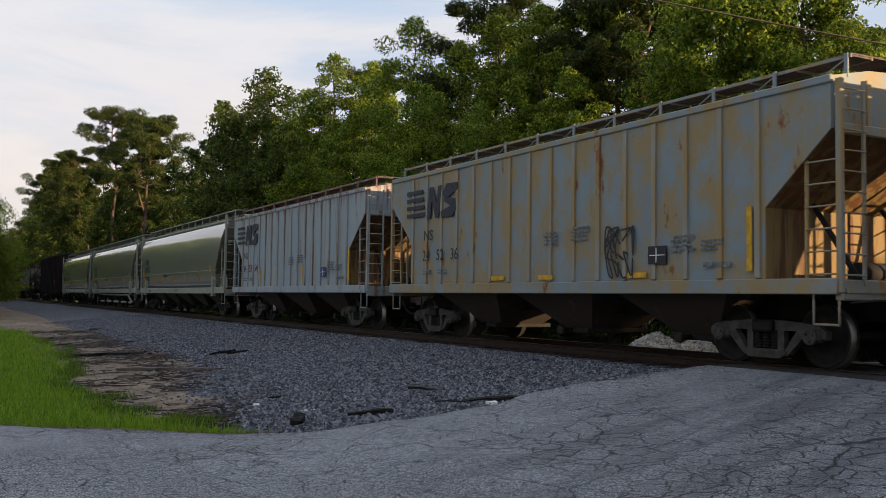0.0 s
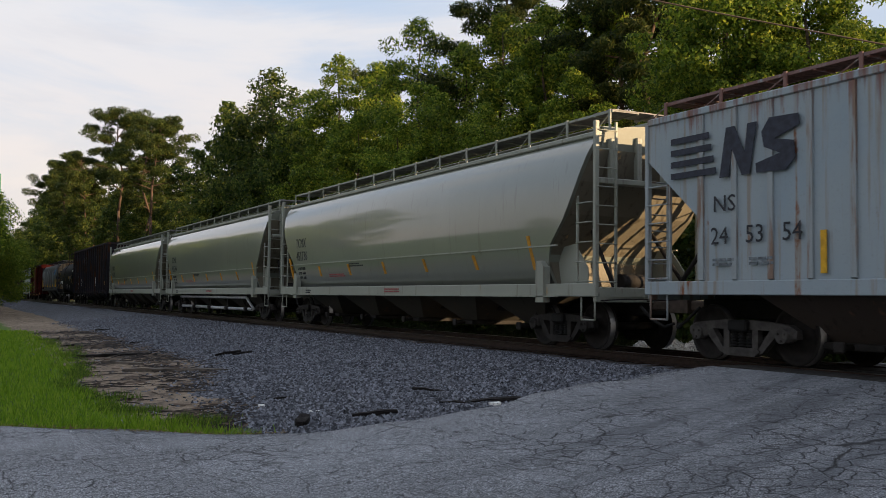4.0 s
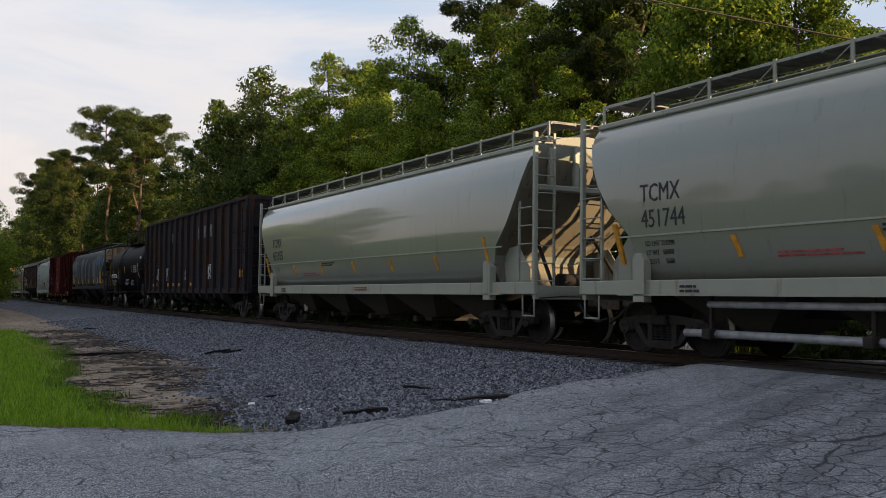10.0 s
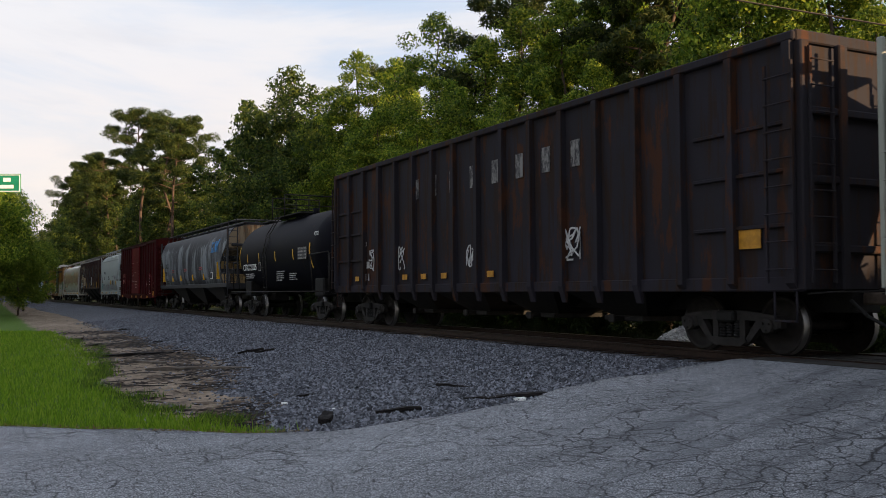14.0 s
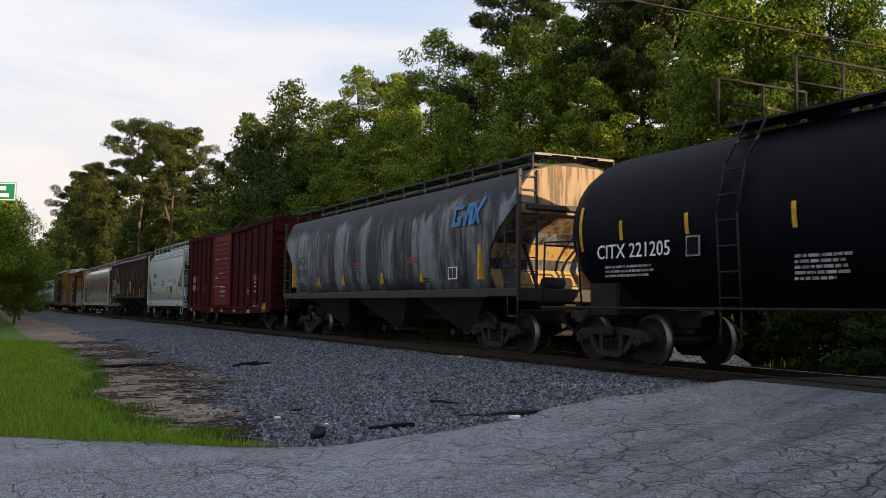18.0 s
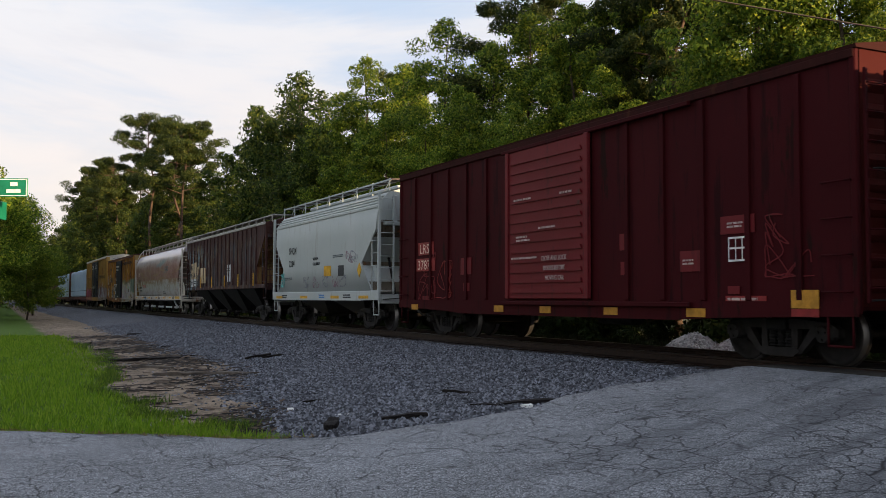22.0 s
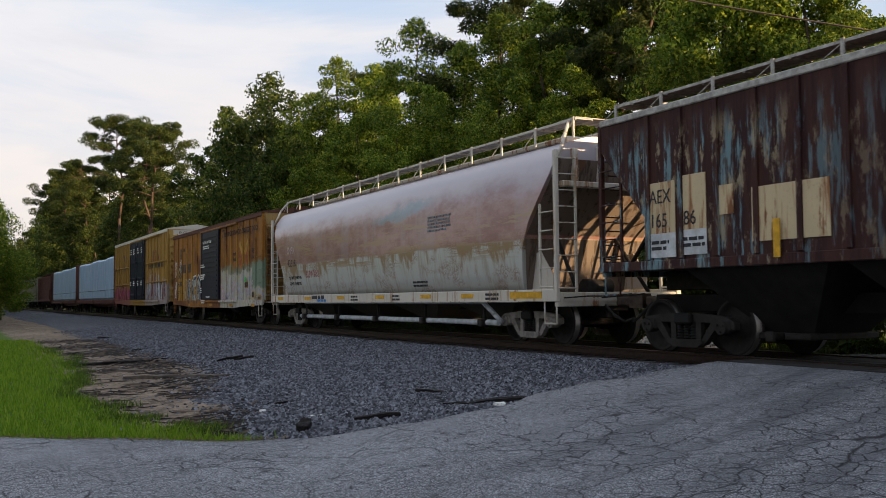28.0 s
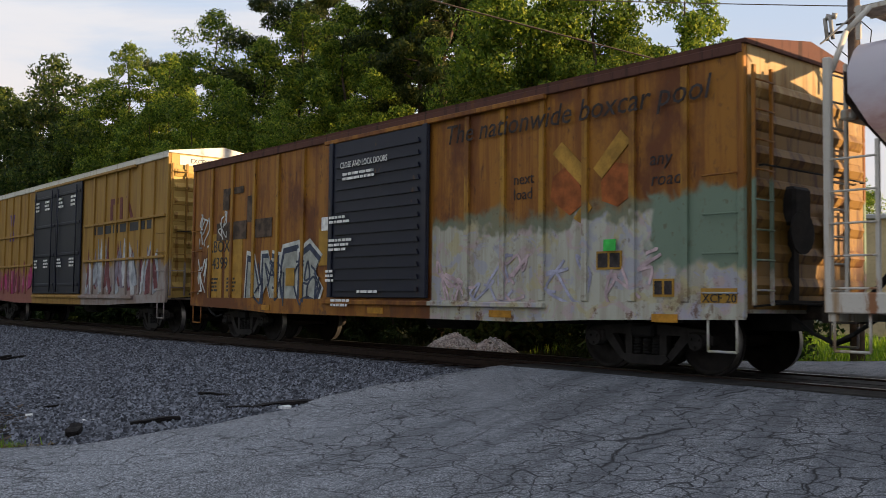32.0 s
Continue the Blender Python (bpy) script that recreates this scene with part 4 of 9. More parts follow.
def coupler(car, L, gap=0.62, steel=None):
    for q in (-1, 1):
        s = Solid()
        s.soft(q * (L / 2 - 0.35), q * (L / 2 + gap - 0.18), -0.09, 0.09, 0.78, 0.97, 0.03)
        s.slab([(q * (L / 2 + gap - 0.2), 0.74), (q * (L / 2 + gap + 0.1), 0.74), (q * (L / 2 + gap + 0.1), 1.02), (q * (L / 2 + gap - 0.2), 1.02)], -0.17, 0.02 * q + 0.06)
        s.soft(q * (L / 2 + gap - 0.02), q * (L / 2 + gap + 0.12), 0.05, 0.16, 0.76, 1.0, 0.03)
        part("coupler", s, TRUCK_RUST, car)
        h = Solid().pipe([(q * (L / 2 - 0.1), -0.35, 0.85), (q * (L / 2 + gap * 0.35), -0.37, 0.62), (q * (L / 2 + gap * 0.8), -0.33, 0.48), (q * (L / 2 + gap), -0.2, 0.55)], 0.028, 6)
        part("brake_hose", h, HOSE, car)
        part("uncoupling_lever", Solid().pipe([(q * (L / 2 + 0.05), -1.4, 0.95), (q * (L / 2 + 0.1), -0.9, 0.98), (q * (L / 2 + gap * 0.6), -0.5, 0.98), (q * (L / 2 + gap * 0.7), -0.1, 1.02)], 0.014, 5), STEEL, car)


def ladder(x0, x1, y, z0, z1, n, r=0.013, stiles=0.045):
    """A ladder in a plane along the car's side."""
    s = Solid()
    for x in (x0, x1):
        s.box(x - stiles / 2, x + stiles / 2, y - 0.02, y + 0.02, z0, z1)
    for i in range(n):
        z = z0 + (i + 0.5) * (z1 - z0) / n
        s.cyl((x0, y - 0.035, z), (x1, y - 0.035, z), r, 6)
    return s


def end_ladder(x, y0, y1, z0, z1, n, out=1, r=0.013, stiles=0.045):
    s = Solid()
    for y in (y0, y1):
        s.box(x - 0.02, x + 0.02, y - stiles / 2, y + stiles / 2, z0, z1)
    for i in range(n):
        z = z0 + (i + 0.5) * (z1 - z0) / n
        s.cyl((x + out * 0.035, y0, z), (x + out * 0.035, y1, z), r, 6)
    return s


def stirrup(x, y, z, w=0.42, drop=0.45):
    return Solid().pipe([(x - w / 2, y, z), (x - w / 2, y, z - drop), (x + w / 2, y, z - drop), (x + w / 2, y, z)], 0.018, 6)


def words(text, size, x, z, y, material, car, name="lettering", squeeze=1.0, slant=0.0, label="", deep=0.003):
    """Lettering on the side that faces the road; x, z: its lower left corner seen from there."""
    cu = bpy.data.curves.new("lettering", "FONT")
    cu.body, cu.size, cu.extrude, cu.shear = text, size, deep, slant
    cu.resolution_u = 2
    tmp = bpy.data.objects.new("lettering", cu)
    scene.collection.objects.link(tmp)
    me = bpy.data.meshes.new_from_object(tmp.evaluated_get(bpy.context.evaluated_depsgraph_get()))
    bpy.data.objects.remove(tmp)
    me.transform(Matrix.Translation((x, y, z)) @ Matrix.Rotation(radians(90), 4, "X") @ Matrix.Diagonal((squeeze, 1, 1, 1)))
    me.materials.clear()
    me.materials.append(material)
    return part(name, me, None, car, label)


def bars(x, z, y, w, rows, h, material, car, gap=1.8, label="", broken=True, seed=1):
    """Rows of small print that cannot be read."""
    g = random.Random(seed + int(x * 31) + int(z * 77))
    s = Solid()
    for i in range(rows):
        a, zz = x, z - i * h * gap
        end = x + w * g.uniform(0.7, 1.0)
        while a < end:
            b = min(end, a + h * g.uniform(1.2, 4.5)) if broken else end
            s.box(a, b, y - 0.004, y + 0.004, zz - h, zz)
            a = b + h * 0.7
    return part("small_print", s, material, car, label)


def conform(car, prof):
    """Lay the lettering of a curved side onto its surface."""
    widths = [(b, a) for a, b in prof]
    for ob in car.children:
        if ob.name.split(".")[0] in ("lettering", "small_print", "painted_emblem"):
            ys = [v.co.y for v in ob.data.vertices]
            mid = (min(ys) + max(ys)) / 2
            for v in ob.data.vertices:
                if v.co.z > prof[0][1] + 0.08:
                    v.co.y += -lerp(widths, v.co.z) - (0.045 if "emblem" in ob.name else 0.006) - mid


def patch(x0, x1, z0, z1, y, material, car, name="placard", label=""):
    return part(name, Solid().box(x0, x1, y - 0.006, y + 0.006, z0, z1), material, car, label)


def scrawl(car, x, z, w, h, y, material, seed, strokes=6, r=0.018, label="spray-painted scrawl"):
    """Loose loops of spray paint, each stroke one bent ribbon."""
    g = random.Random(seed)
    for n in range(strokes):
        pts = [(x + g.random() * w, z + g.random() * h)]
        for _ in range(g.randrange(3, 6)):
            p = pts[-1]
            pts.append((min(x + w, max(x, p[0] + g.uniform(-0.5, 0.5) * w)), min(z + h, max(z, p[1] + g.uniform(-0.6, 0.6) * h))))
        curve = []
        ext = [pts[0]] + pts + [pts[-1]]
        for a, b, c_, d in zip(ext, ext[1:], ext[2:], ext[3:]):
            for i in range(5):
                t = i / 5
                curve.append(tuple(0.5 * (2 * b[q] + (c_[q] - a[q]) * t + (2 * a[q] - 5 * b[q] + 4 * c_[q] - d[q]) * t * t + (3 * b[q] - a[q] - 3 * c_[q] + d[q]) * t ** 3) for q in (0, 1)))
        curve.append(pts[-1])
        vs, fs = [], []
        for i, p in enumerate(curve):
            a, b = curve[max(0, i - 1)], curve[min(len(curve) - 1, i + 1)]
            dx, dz = b[0] - a[0], b[1] - a[1]
            l = math.hypot(dx, dz) or 1.0
            ox, oz = -dz / l * r, dx / l * r
            yy = y - 0.0006 * n
            vs += [(p[0] - ox, yy - 0.003, p[1] - oz), (p[0] + ox, yy - 0.003, p[1] + oz), (p[0] + ox, yy + 0.003, p[1] + oz), (p[0] - ox, yy + 0.003, p[1] - oz)]
        for i in range(len(curve) - 1):
            o = 4 * i
            fs += [(o + j, o + (j + 1) % 4, o + 4 + (j + 1) % 4, o + 4 + j) for j in range(4)]
        fs += [(3, 2, 1, 0), tuple(len(vs) - 4 + j for j in range(4))]
        part("graffiti", Solid().add(vs, fs), material, car, label)


def shell(prof, L, inset, cols=2, smooth=True):
    """A closed body: half profile prof of (half width, z) from bottom to top; inset: how far each height stands in from the ends."""
    s = Solid()
    ring = [(-w, z) for w, z in prof] + [(w, z) for w, z in reversed(prof) if w > 0]
    m = len(ring)
    for i in range(cols + 1):
        f = 2 * i / cols - 1
        s.v.extend([(f * (L / 2 - lerp(inset, z)), y, z) for y, z in ring])
    for i in range(cols):
        for j in range(m):
            k2 = (j + 1) % m
            s.f.append((i * m + j, i * m + k2, (i + 1) * m + k2, (i + 1) * m + j))
            s.s.append(smooth)
    n = len(prof)
    for e in (0, cols):
        o = len(s.v)
        s.v.extend(s.v[e * m:e * m + m])
        for j in range(n - 1):
            a, b, c, d = o + j, o + j + 1, o + (m - 1 - (j + 1)) if prof[j + 1][0] > 0 else o + j + 1, o + m - 1 - j
            # matching far-side vertices sit mirrored in the ring
            far_j, far_k = o + m - 1 - j, o + m - 2 - j
            quad = [a, b] + ([far_k] if far_k != b else []) + [far_j]
            s.f.append(tuple(dict.fromkeys(quad)))
            s.s.append(False)
    return s


def bays(car, xs, wide, top, low, material, w=1.35, outlet=0.42):
    for x in xs:
        s = Solid()
        a, b = wide / 2, outlet
        vs = [(x - a, -w, top), (x + a, -w, top), (x + a, w, top), (x - a, w, top), (x - b, -0.55, low), (x + b, -0.55, low), (x + b, 0.55, low), (x - b, 0.55, low)]
        s.add(vs, [(0, 1, 2, 3), (4, 7, 6, 5), (0, 4, 5, 1), (1, 5, 6, 2), (2, 6, 7, 3), (3, 7, 4, 0)])
        bay = part("hopper_bay", s, material, car)
        g = Solid().soft(x - b - 0.1, x + b + 0.1, -0.75, 0.75, low - 0.07, low + 0.03, 0.015).cyl((x, -1.0, low - 0.02), (x, -0.75, low - 0.02), 0.05, 8).soft(x - 0.09, x + 0.09, -1.04, -0.98, low - 0.1, low + 0.06, 0.02)
        part("outlet_gate", g, STEEL, bay)


def running_board(car, L, y0, y1, z, deck, posts, material, edge=None, roof_z=4.1, step=1.25, ends=True):
    """Roof walkway: two long gratings on brackets, joined at the ends."""
    e = edge or material
    for q in (-1, 1):
        board = part("running_board", Solid().box(-deck, deck, q * y0, q * y1, z, z + 0.025), material, car)
        for yy in (y0, y1):
            part("board_edge", Solid().box(-deck, deck, q * yy - 0.012, q * yy + 0.012, z - 0.012, z + 0.035), e, board)
        crossbar = Solid().box(-0.025, 0.025, q * y0, q * y1, z - 0.03, z - 0.002).mesh("crossbar", e)
        for i in range(int(2 * deck / 0.9)):
            part("crossbar", crossbar, None, board).location = (-deck + 0.5 + i * 0.9, 0, 0)
        n = max(2, int(2 * deck / step))
        b = Solid().box(-0.03, 0.03, q * (y1 + 0.015), q * (y1 + 0.04), posts, z + 0.05).cyl((0, q * y1, z), (-0.5, q * y1, posts + 0.05), 0.012, 5).mesh("bracket", e)
        for i in range(n + 1):
            part("bracket", b, None, board).location = (-deck + 0.06 + i * (2 * deck - 0.12) / n, 0, 0)
    if ends:
        slat = Solid().box(-0.04, 0.04, -y1, y1, z + 0.028, z + 0.05).mesh("slat", material)
        for q in (-1, 1):
            w = part("end_walkway", Solid().box(q * deck, q * (deck - 0.6), -0.03, 0.03, z - 0.02, z + 0.026), material, car)
            for i in range(7):
                part("slat", slat, None, w).location = (q * (deck - 0.04 - i * 0.09), 0, 0)


def hatches(car, L, z, n, material, w=0.42, trough=True):
    if trough:
        part("hatch_cover", Solid().soft(-L / 2 + 1.2, L / 2 - 1.2, -w, w, z - 0.06, z + 0.06, 0.03), material, car)
    else:
        for i in range(n):
            x = -L / 2 + (i + 0.5) * L / n
            part("hatch_cover", Solid().cyl((x, 0, z - 0.05), (x, 0, z + 0.08), 0.4, 14), material, car)


def car_empty(name, label, S0, S1, group="cars of the freight train"):
    """The car's frame of reference: its middle on the rails, x the way it rolls."""
    ob = thing(name, label, "railcar", group)

    TRAIN.append((ob, -(S0 + S1) / 2))
    return ob


TRAIN = []


def end_frame(car, L, paint_m, top, ysill=1.45, zs=1.05, post=0.6, rungs=6, platform=True, brace=True, lad=True, w=0.09, double=True):
    """Corner posts, side ladders and platform at both ends of a hopper car."""
    for q in (-1, 1):
        xe = q * (L / 2 - w / 2)
        for sy in (-1, 1):
            part("corner_post", Solid().soft(xe - w / 2, xe + w / 2, sy * ysill - 0.045, sy * ysill + 0.045, zs, top, 0.012), paint_m, car)
            if lad:
                xi = q * (L / 2 - post)
                part("ladder", ladder(min(xe, xi), max(xe, xi), sy * (ysill + 0.0) - (0.0 if sy < 0 else -0.07), zs + 0.1, min(top, zs + 1.95) if double else top, rungs), paint_m, car)
                yl = sy * (ysill - 0.45)
                part("end_ladder", end_ladder(q * (L / 2 - 0.03), min(yl, sy * ysill), max(yl, sy * ysill), zs + 0.1, top, rungs + 4, q), paint_m, car)
            part("stirrup", stirrup(q * (L / 2 - 0.3), sy * (ysill - 0.02), zs + 0.02), paint_m, car)
        if platform:
            s = Solid().box(q * (L / 2), q * (L / 2 - 1.5), -ysill + 0.05, ysill - 0.05, zs + 0.0, zs + 0.06)
            s.soft(q * (L / 2 - 0.02), q * (L / 2 - 0.14), -ysill, ysill, zs - 0.1, zs + 0.18, 0.015)
            part("end_platform", s, paint_m, car)
        if brace:
            s = Solid()
            for sy in (-1, 1):
                s.cyl((q * (L / 2 - 0.15), sy * 0.9, zs + 0.1), (q * (L / 2 - 1.1), sy * 0.75, zs + 1.3), 0.04, 6)
            s.soft(q * (L / 2 - 1.5), q * (L / 2 - 0.25), -0.16, 0.16, zs - 0.35, zs, 0.02)
            s.cyl((q * (L / 2 - 0.55), -0.5, zs + 0.28), (q * (L / 2 - 0.55), 0.15, zs + 0.28), 0.17, 12)
            part("brake_rigging", s, STEEL, car)


def ribbed_hopper(name, label, S0, S1, mats, ribs=16, eave=4.02, sill=(1.06, 1.28), bay_mat=None, low=2.31, cut=1.3, top_cut=3.3, side_bottom=1.25, rib_mat=None, steel=None, hw=1.52, pit=3, rolls=True, end_mat=None, board_mat=None, edge_mat=None):
    """Covered hopper with flat sides and outside posts."""
    L = S1 - S0
    body, dark = mats
    car = car_empty(name, label, S0, S1)
    inset = [(side_bottom, cut), (low, cut), (top_cut, 0.14), (eave + 1, 0.14)]
    prof = [(hw, side_bottom), (hw, low), (hw, top_cut), (hw, eave), (0.75, eave + 0.15), (0.0, eave + 0.19)]
    part("body", shell(prof, L, inset, 2, False), body, car)
    for sy in (-1, 1):
        part("side_sill", Solid().soft(-L / 2 + 0.05, L / 2 - 0.05, sy * (hw - 0.1), sy * (hw + 0.025), *sill, 0.012), body, car)
        part("roof_edge", Solid().soft(-L / 2 + 0.12, L / 2 - 0.12, sy * (hw - 0.05), sy * (hw + 0.035), eave - 0.1, eave + 0.015, 0.015), edge_mat or body, car)
        for i in range(ribs):
            x = -L / 2 + cut + 0.12 + i * (L - 2 * cut - 0.24) / (ribs - 1)
            r = Solid().slabx([(sy * hw, sill[1]), (sy * (hw + 0.04), sill[1] + 0.02), (sy * (hw + 0.04), eave - 0.12), (sy * hw, eave - 0.1)], x - 0.05, x + 0.05)
            part("side_post", r, rib_mat or body, car)
    for q in (-1, 1):
        e = lambda d: q * (L / 2 - d + 0.006)
        part("slope_sheet", Solid().add([(e(cut), -hw + 0.02, side_bottom), (e(cut), hw - 0.02, side_bottom), (e(cut), hw - 0.02, low), (e(cut), -hw + 0.02, low), (e(0.14), hw - 0.02, top_cut), (e(0.14), -hw + 0.02, top_cut)],
                                        [(0, 1, 2, 3) if q > 0 else (3, 2, 1, 0), (3, 2, 4, 5) if q > 0 else (5, 4, 2, 3)]), end_mat or body, car)
        part("end_beam", Solid().soft(q * (L / 2 - 0.15), q * (L / 2 - 0.06), -hw + 0.08, hw - 0.08, top_cut - 0.06, top_cut + 0.08, 0.015), rib_mat or body, car)
        for y in (-0.8, 0.0, 0.8):
            part("end_post", Solid().soft(q * (L / 2 - 0.145), q * (L / 2 - 0.09), y - 0.05, y + 0.05, top_cut + 0.08, eave, 0.012), rib_mat or body, car)
    end_frame(car, L, rib_mat or body, eave - 0.05, hw - 0.06, sill[0] + 0.02, 0.6, 6)
    running_board(car, L, 0.72, 1.15, eave + 0.30, L / 2 - 0.1, eave + 0.02, board_mat or MESH, edge_mat or body)
    hatches(car, L, eave + 0.26, 8, body)
    n = pit
    bays(car, [(-(n - 1) / 2 + i) * (L - 4.6) / (n - 0.2) for i in range(n)], (L - 4.4) / n - 0.1, side_bottom, 0.36, bay_mat or dark, hw - 0.08)
    part("centre_sill", Solid().soft(-L / 2 + 0.1, L / 2 - 0.1, -0.28, 0.28, 0.68, 1.0, 0.02), BLACK, car)
    for q in (-1, 1):
        truck(car, q * (L / 2 - 1.75), steel, rolls)
    coupler(car, L)
    return car, L, -(hw + 0.044)


def round_hopper(name, label, S0, S1, mats, prof, cut, sill=(1.02, 1.27), board_z=4.52, board_y=(0.42, 1.02), crash=True, pipes=True, steel=None, board_mat=None, pit=5, sill_w=1.5, top_post=4.3, rail_only=False, rolls=True, bay_mat=None, end_mat=None, pipe_mat=None, stiff=True):
    """Covered hopper with curved sides."""
    L = S1 - S0
    body, frame_m = mats
    car = car_empty(name, label, S0, S1)
    part("body", shell(prof, L, cut, 8, True), body, car)
    for sy in (-1, 1):
        part("side_sill", Solid().soft(-L / 2 + 0.05, L / 2 - 0.05, sy * (sill_w - 0.12), sy * sill_w, *sill, 0.015), frame_m, car)
        part("sill_lip", Solid().box(-L / 2 + 1.2, L / 2 - 1.2, sy * (sill_w - 0.02), sy * (sill_w + 0.06), sill[0] - 0.012, sill[0] + 0.012), frame_m, car)
        if crash:
            for q in (-1, 1):
                xx = q * (L / 2 - 1.75)
                part("bolster_post", Solid().slab([(xx - 0.14, sill[0] - 0.12), (xx + 0.14, sill[0] - 0.12), (xx + 0.14, sill[1] + 0.34), (xx + 0.05, sill[1] + 0.46), (xx - 0.11, sill[1] + 0.46), (xx - 0.14, sill[1] + 0.40)], sy * (sill_w - 0.1), sy * (sill_w + 0.06)), frame_m, car)
    widths = [(b, a) for a, b in prof]
    for q in (-1, 1):
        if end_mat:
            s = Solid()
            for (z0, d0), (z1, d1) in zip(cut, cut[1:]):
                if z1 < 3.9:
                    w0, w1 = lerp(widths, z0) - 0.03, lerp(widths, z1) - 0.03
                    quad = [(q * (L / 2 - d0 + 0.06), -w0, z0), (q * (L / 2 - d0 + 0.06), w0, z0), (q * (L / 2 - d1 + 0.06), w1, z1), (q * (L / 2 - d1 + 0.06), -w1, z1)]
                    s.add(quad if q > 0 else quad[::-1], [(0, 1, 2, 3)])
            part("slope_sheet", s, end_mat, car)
        d = lerp(cut, 3.9)
        for y in (-0.95, -0.32, 0.32, 0.95) if stiff else ():
            part("end_stiffener", Solid().soft(q * (L / 2 - d - 0.02), q * (L / 2 - d + 0.10), y - 0.06, y + 0.06, 3.25, prof[-1][1] - 0.22 - 0.1 * abs(y), 0.015), frame_m, car)
        part("end_beam", Solid().soft(q * (L / 2 - d - 0.02), q * (L / 2 - d + 0.14), -1.3, 1.3, 3.14, 3.26, 0.02), frame_m, car)
        for sy in (-1, 1):
            part("shear_plate", Solid().slab([(q * (L / 2 - 1.75), sill[1]), (q * (L / 2 - 0.62), sill[1]), (q * (L / 2 - 0.62), sill[1] + 0.3), (q * (L / 2 - 1.05), sill[1] + 0.78), (q * (L / 2 - 1.7), sill[1] + 0.7)], sy * 1.18, sy * 1.2), frame_m, car)
    end_frame(car, L, frame_m, top_post, sill_w - 0.05, sill[0], 0.62, 5)
    running_board(car, L, *board_y, board_z, L / 2 - 0.1, board_z - 0.36, board_mat or GRATE, frame_m, step=1.35)
    hatches(car, L, prof[-1][1] + 0.08, 6, frame_m)
    bays(car, [(-(pit - 1) / 2 + i) * (L - 4.4) / (pit - 0.2) for i in range(pit)], (L - 4.2) / pit - 0.06, sill[0] + 0.1, 0.40, bay_mat or body, 1.25, 0.3)
    if pipes:
        x1 = L / 2 - 3.2
        part("unloading_pipe", Solid().pipe([(-x1, -1.35, 0.88), (x1, -1.35, 0.88), (x1 + 0.45, -1.3, 0.6), (x1 + 0.6, -1.2, 0.42)], 0.055, 8), pipe_mat or frame_m, car, "pale steel unloading pipe")
        part("unloading_pipe", Solid().pipe([(-x1 - 0.6, -1.28, 0.42), (x1 + 0.6, -1.28, 0.42)], 0.065, 8), pipe_mat or frame_m, car, "pale steel unloading pipe")
        for n in range(5):
            x = -x1 + n * x1 / 2
            part("pipe_hanger", Solid().box(x - 0.03, x + 0.03, -1.33, -1.28, 0.4, 1.05).soft(x - 0.09, x + 0.09, -1.45, -1.22, 0.33, 0.5, 0.02), STEEL, car)
    part("centre_sill", Solid().soft(-L / 2 + 0.1, L / 2 - 0.1, -0.28, 0.28, 0.68, 1.0, 0.02), BLACK, car)
    for q in (-1, 1):
        truck(car, q * (L / 2 - 1.75), steel, rolls)
    coupler(car, L, 0.68)
    return car, L


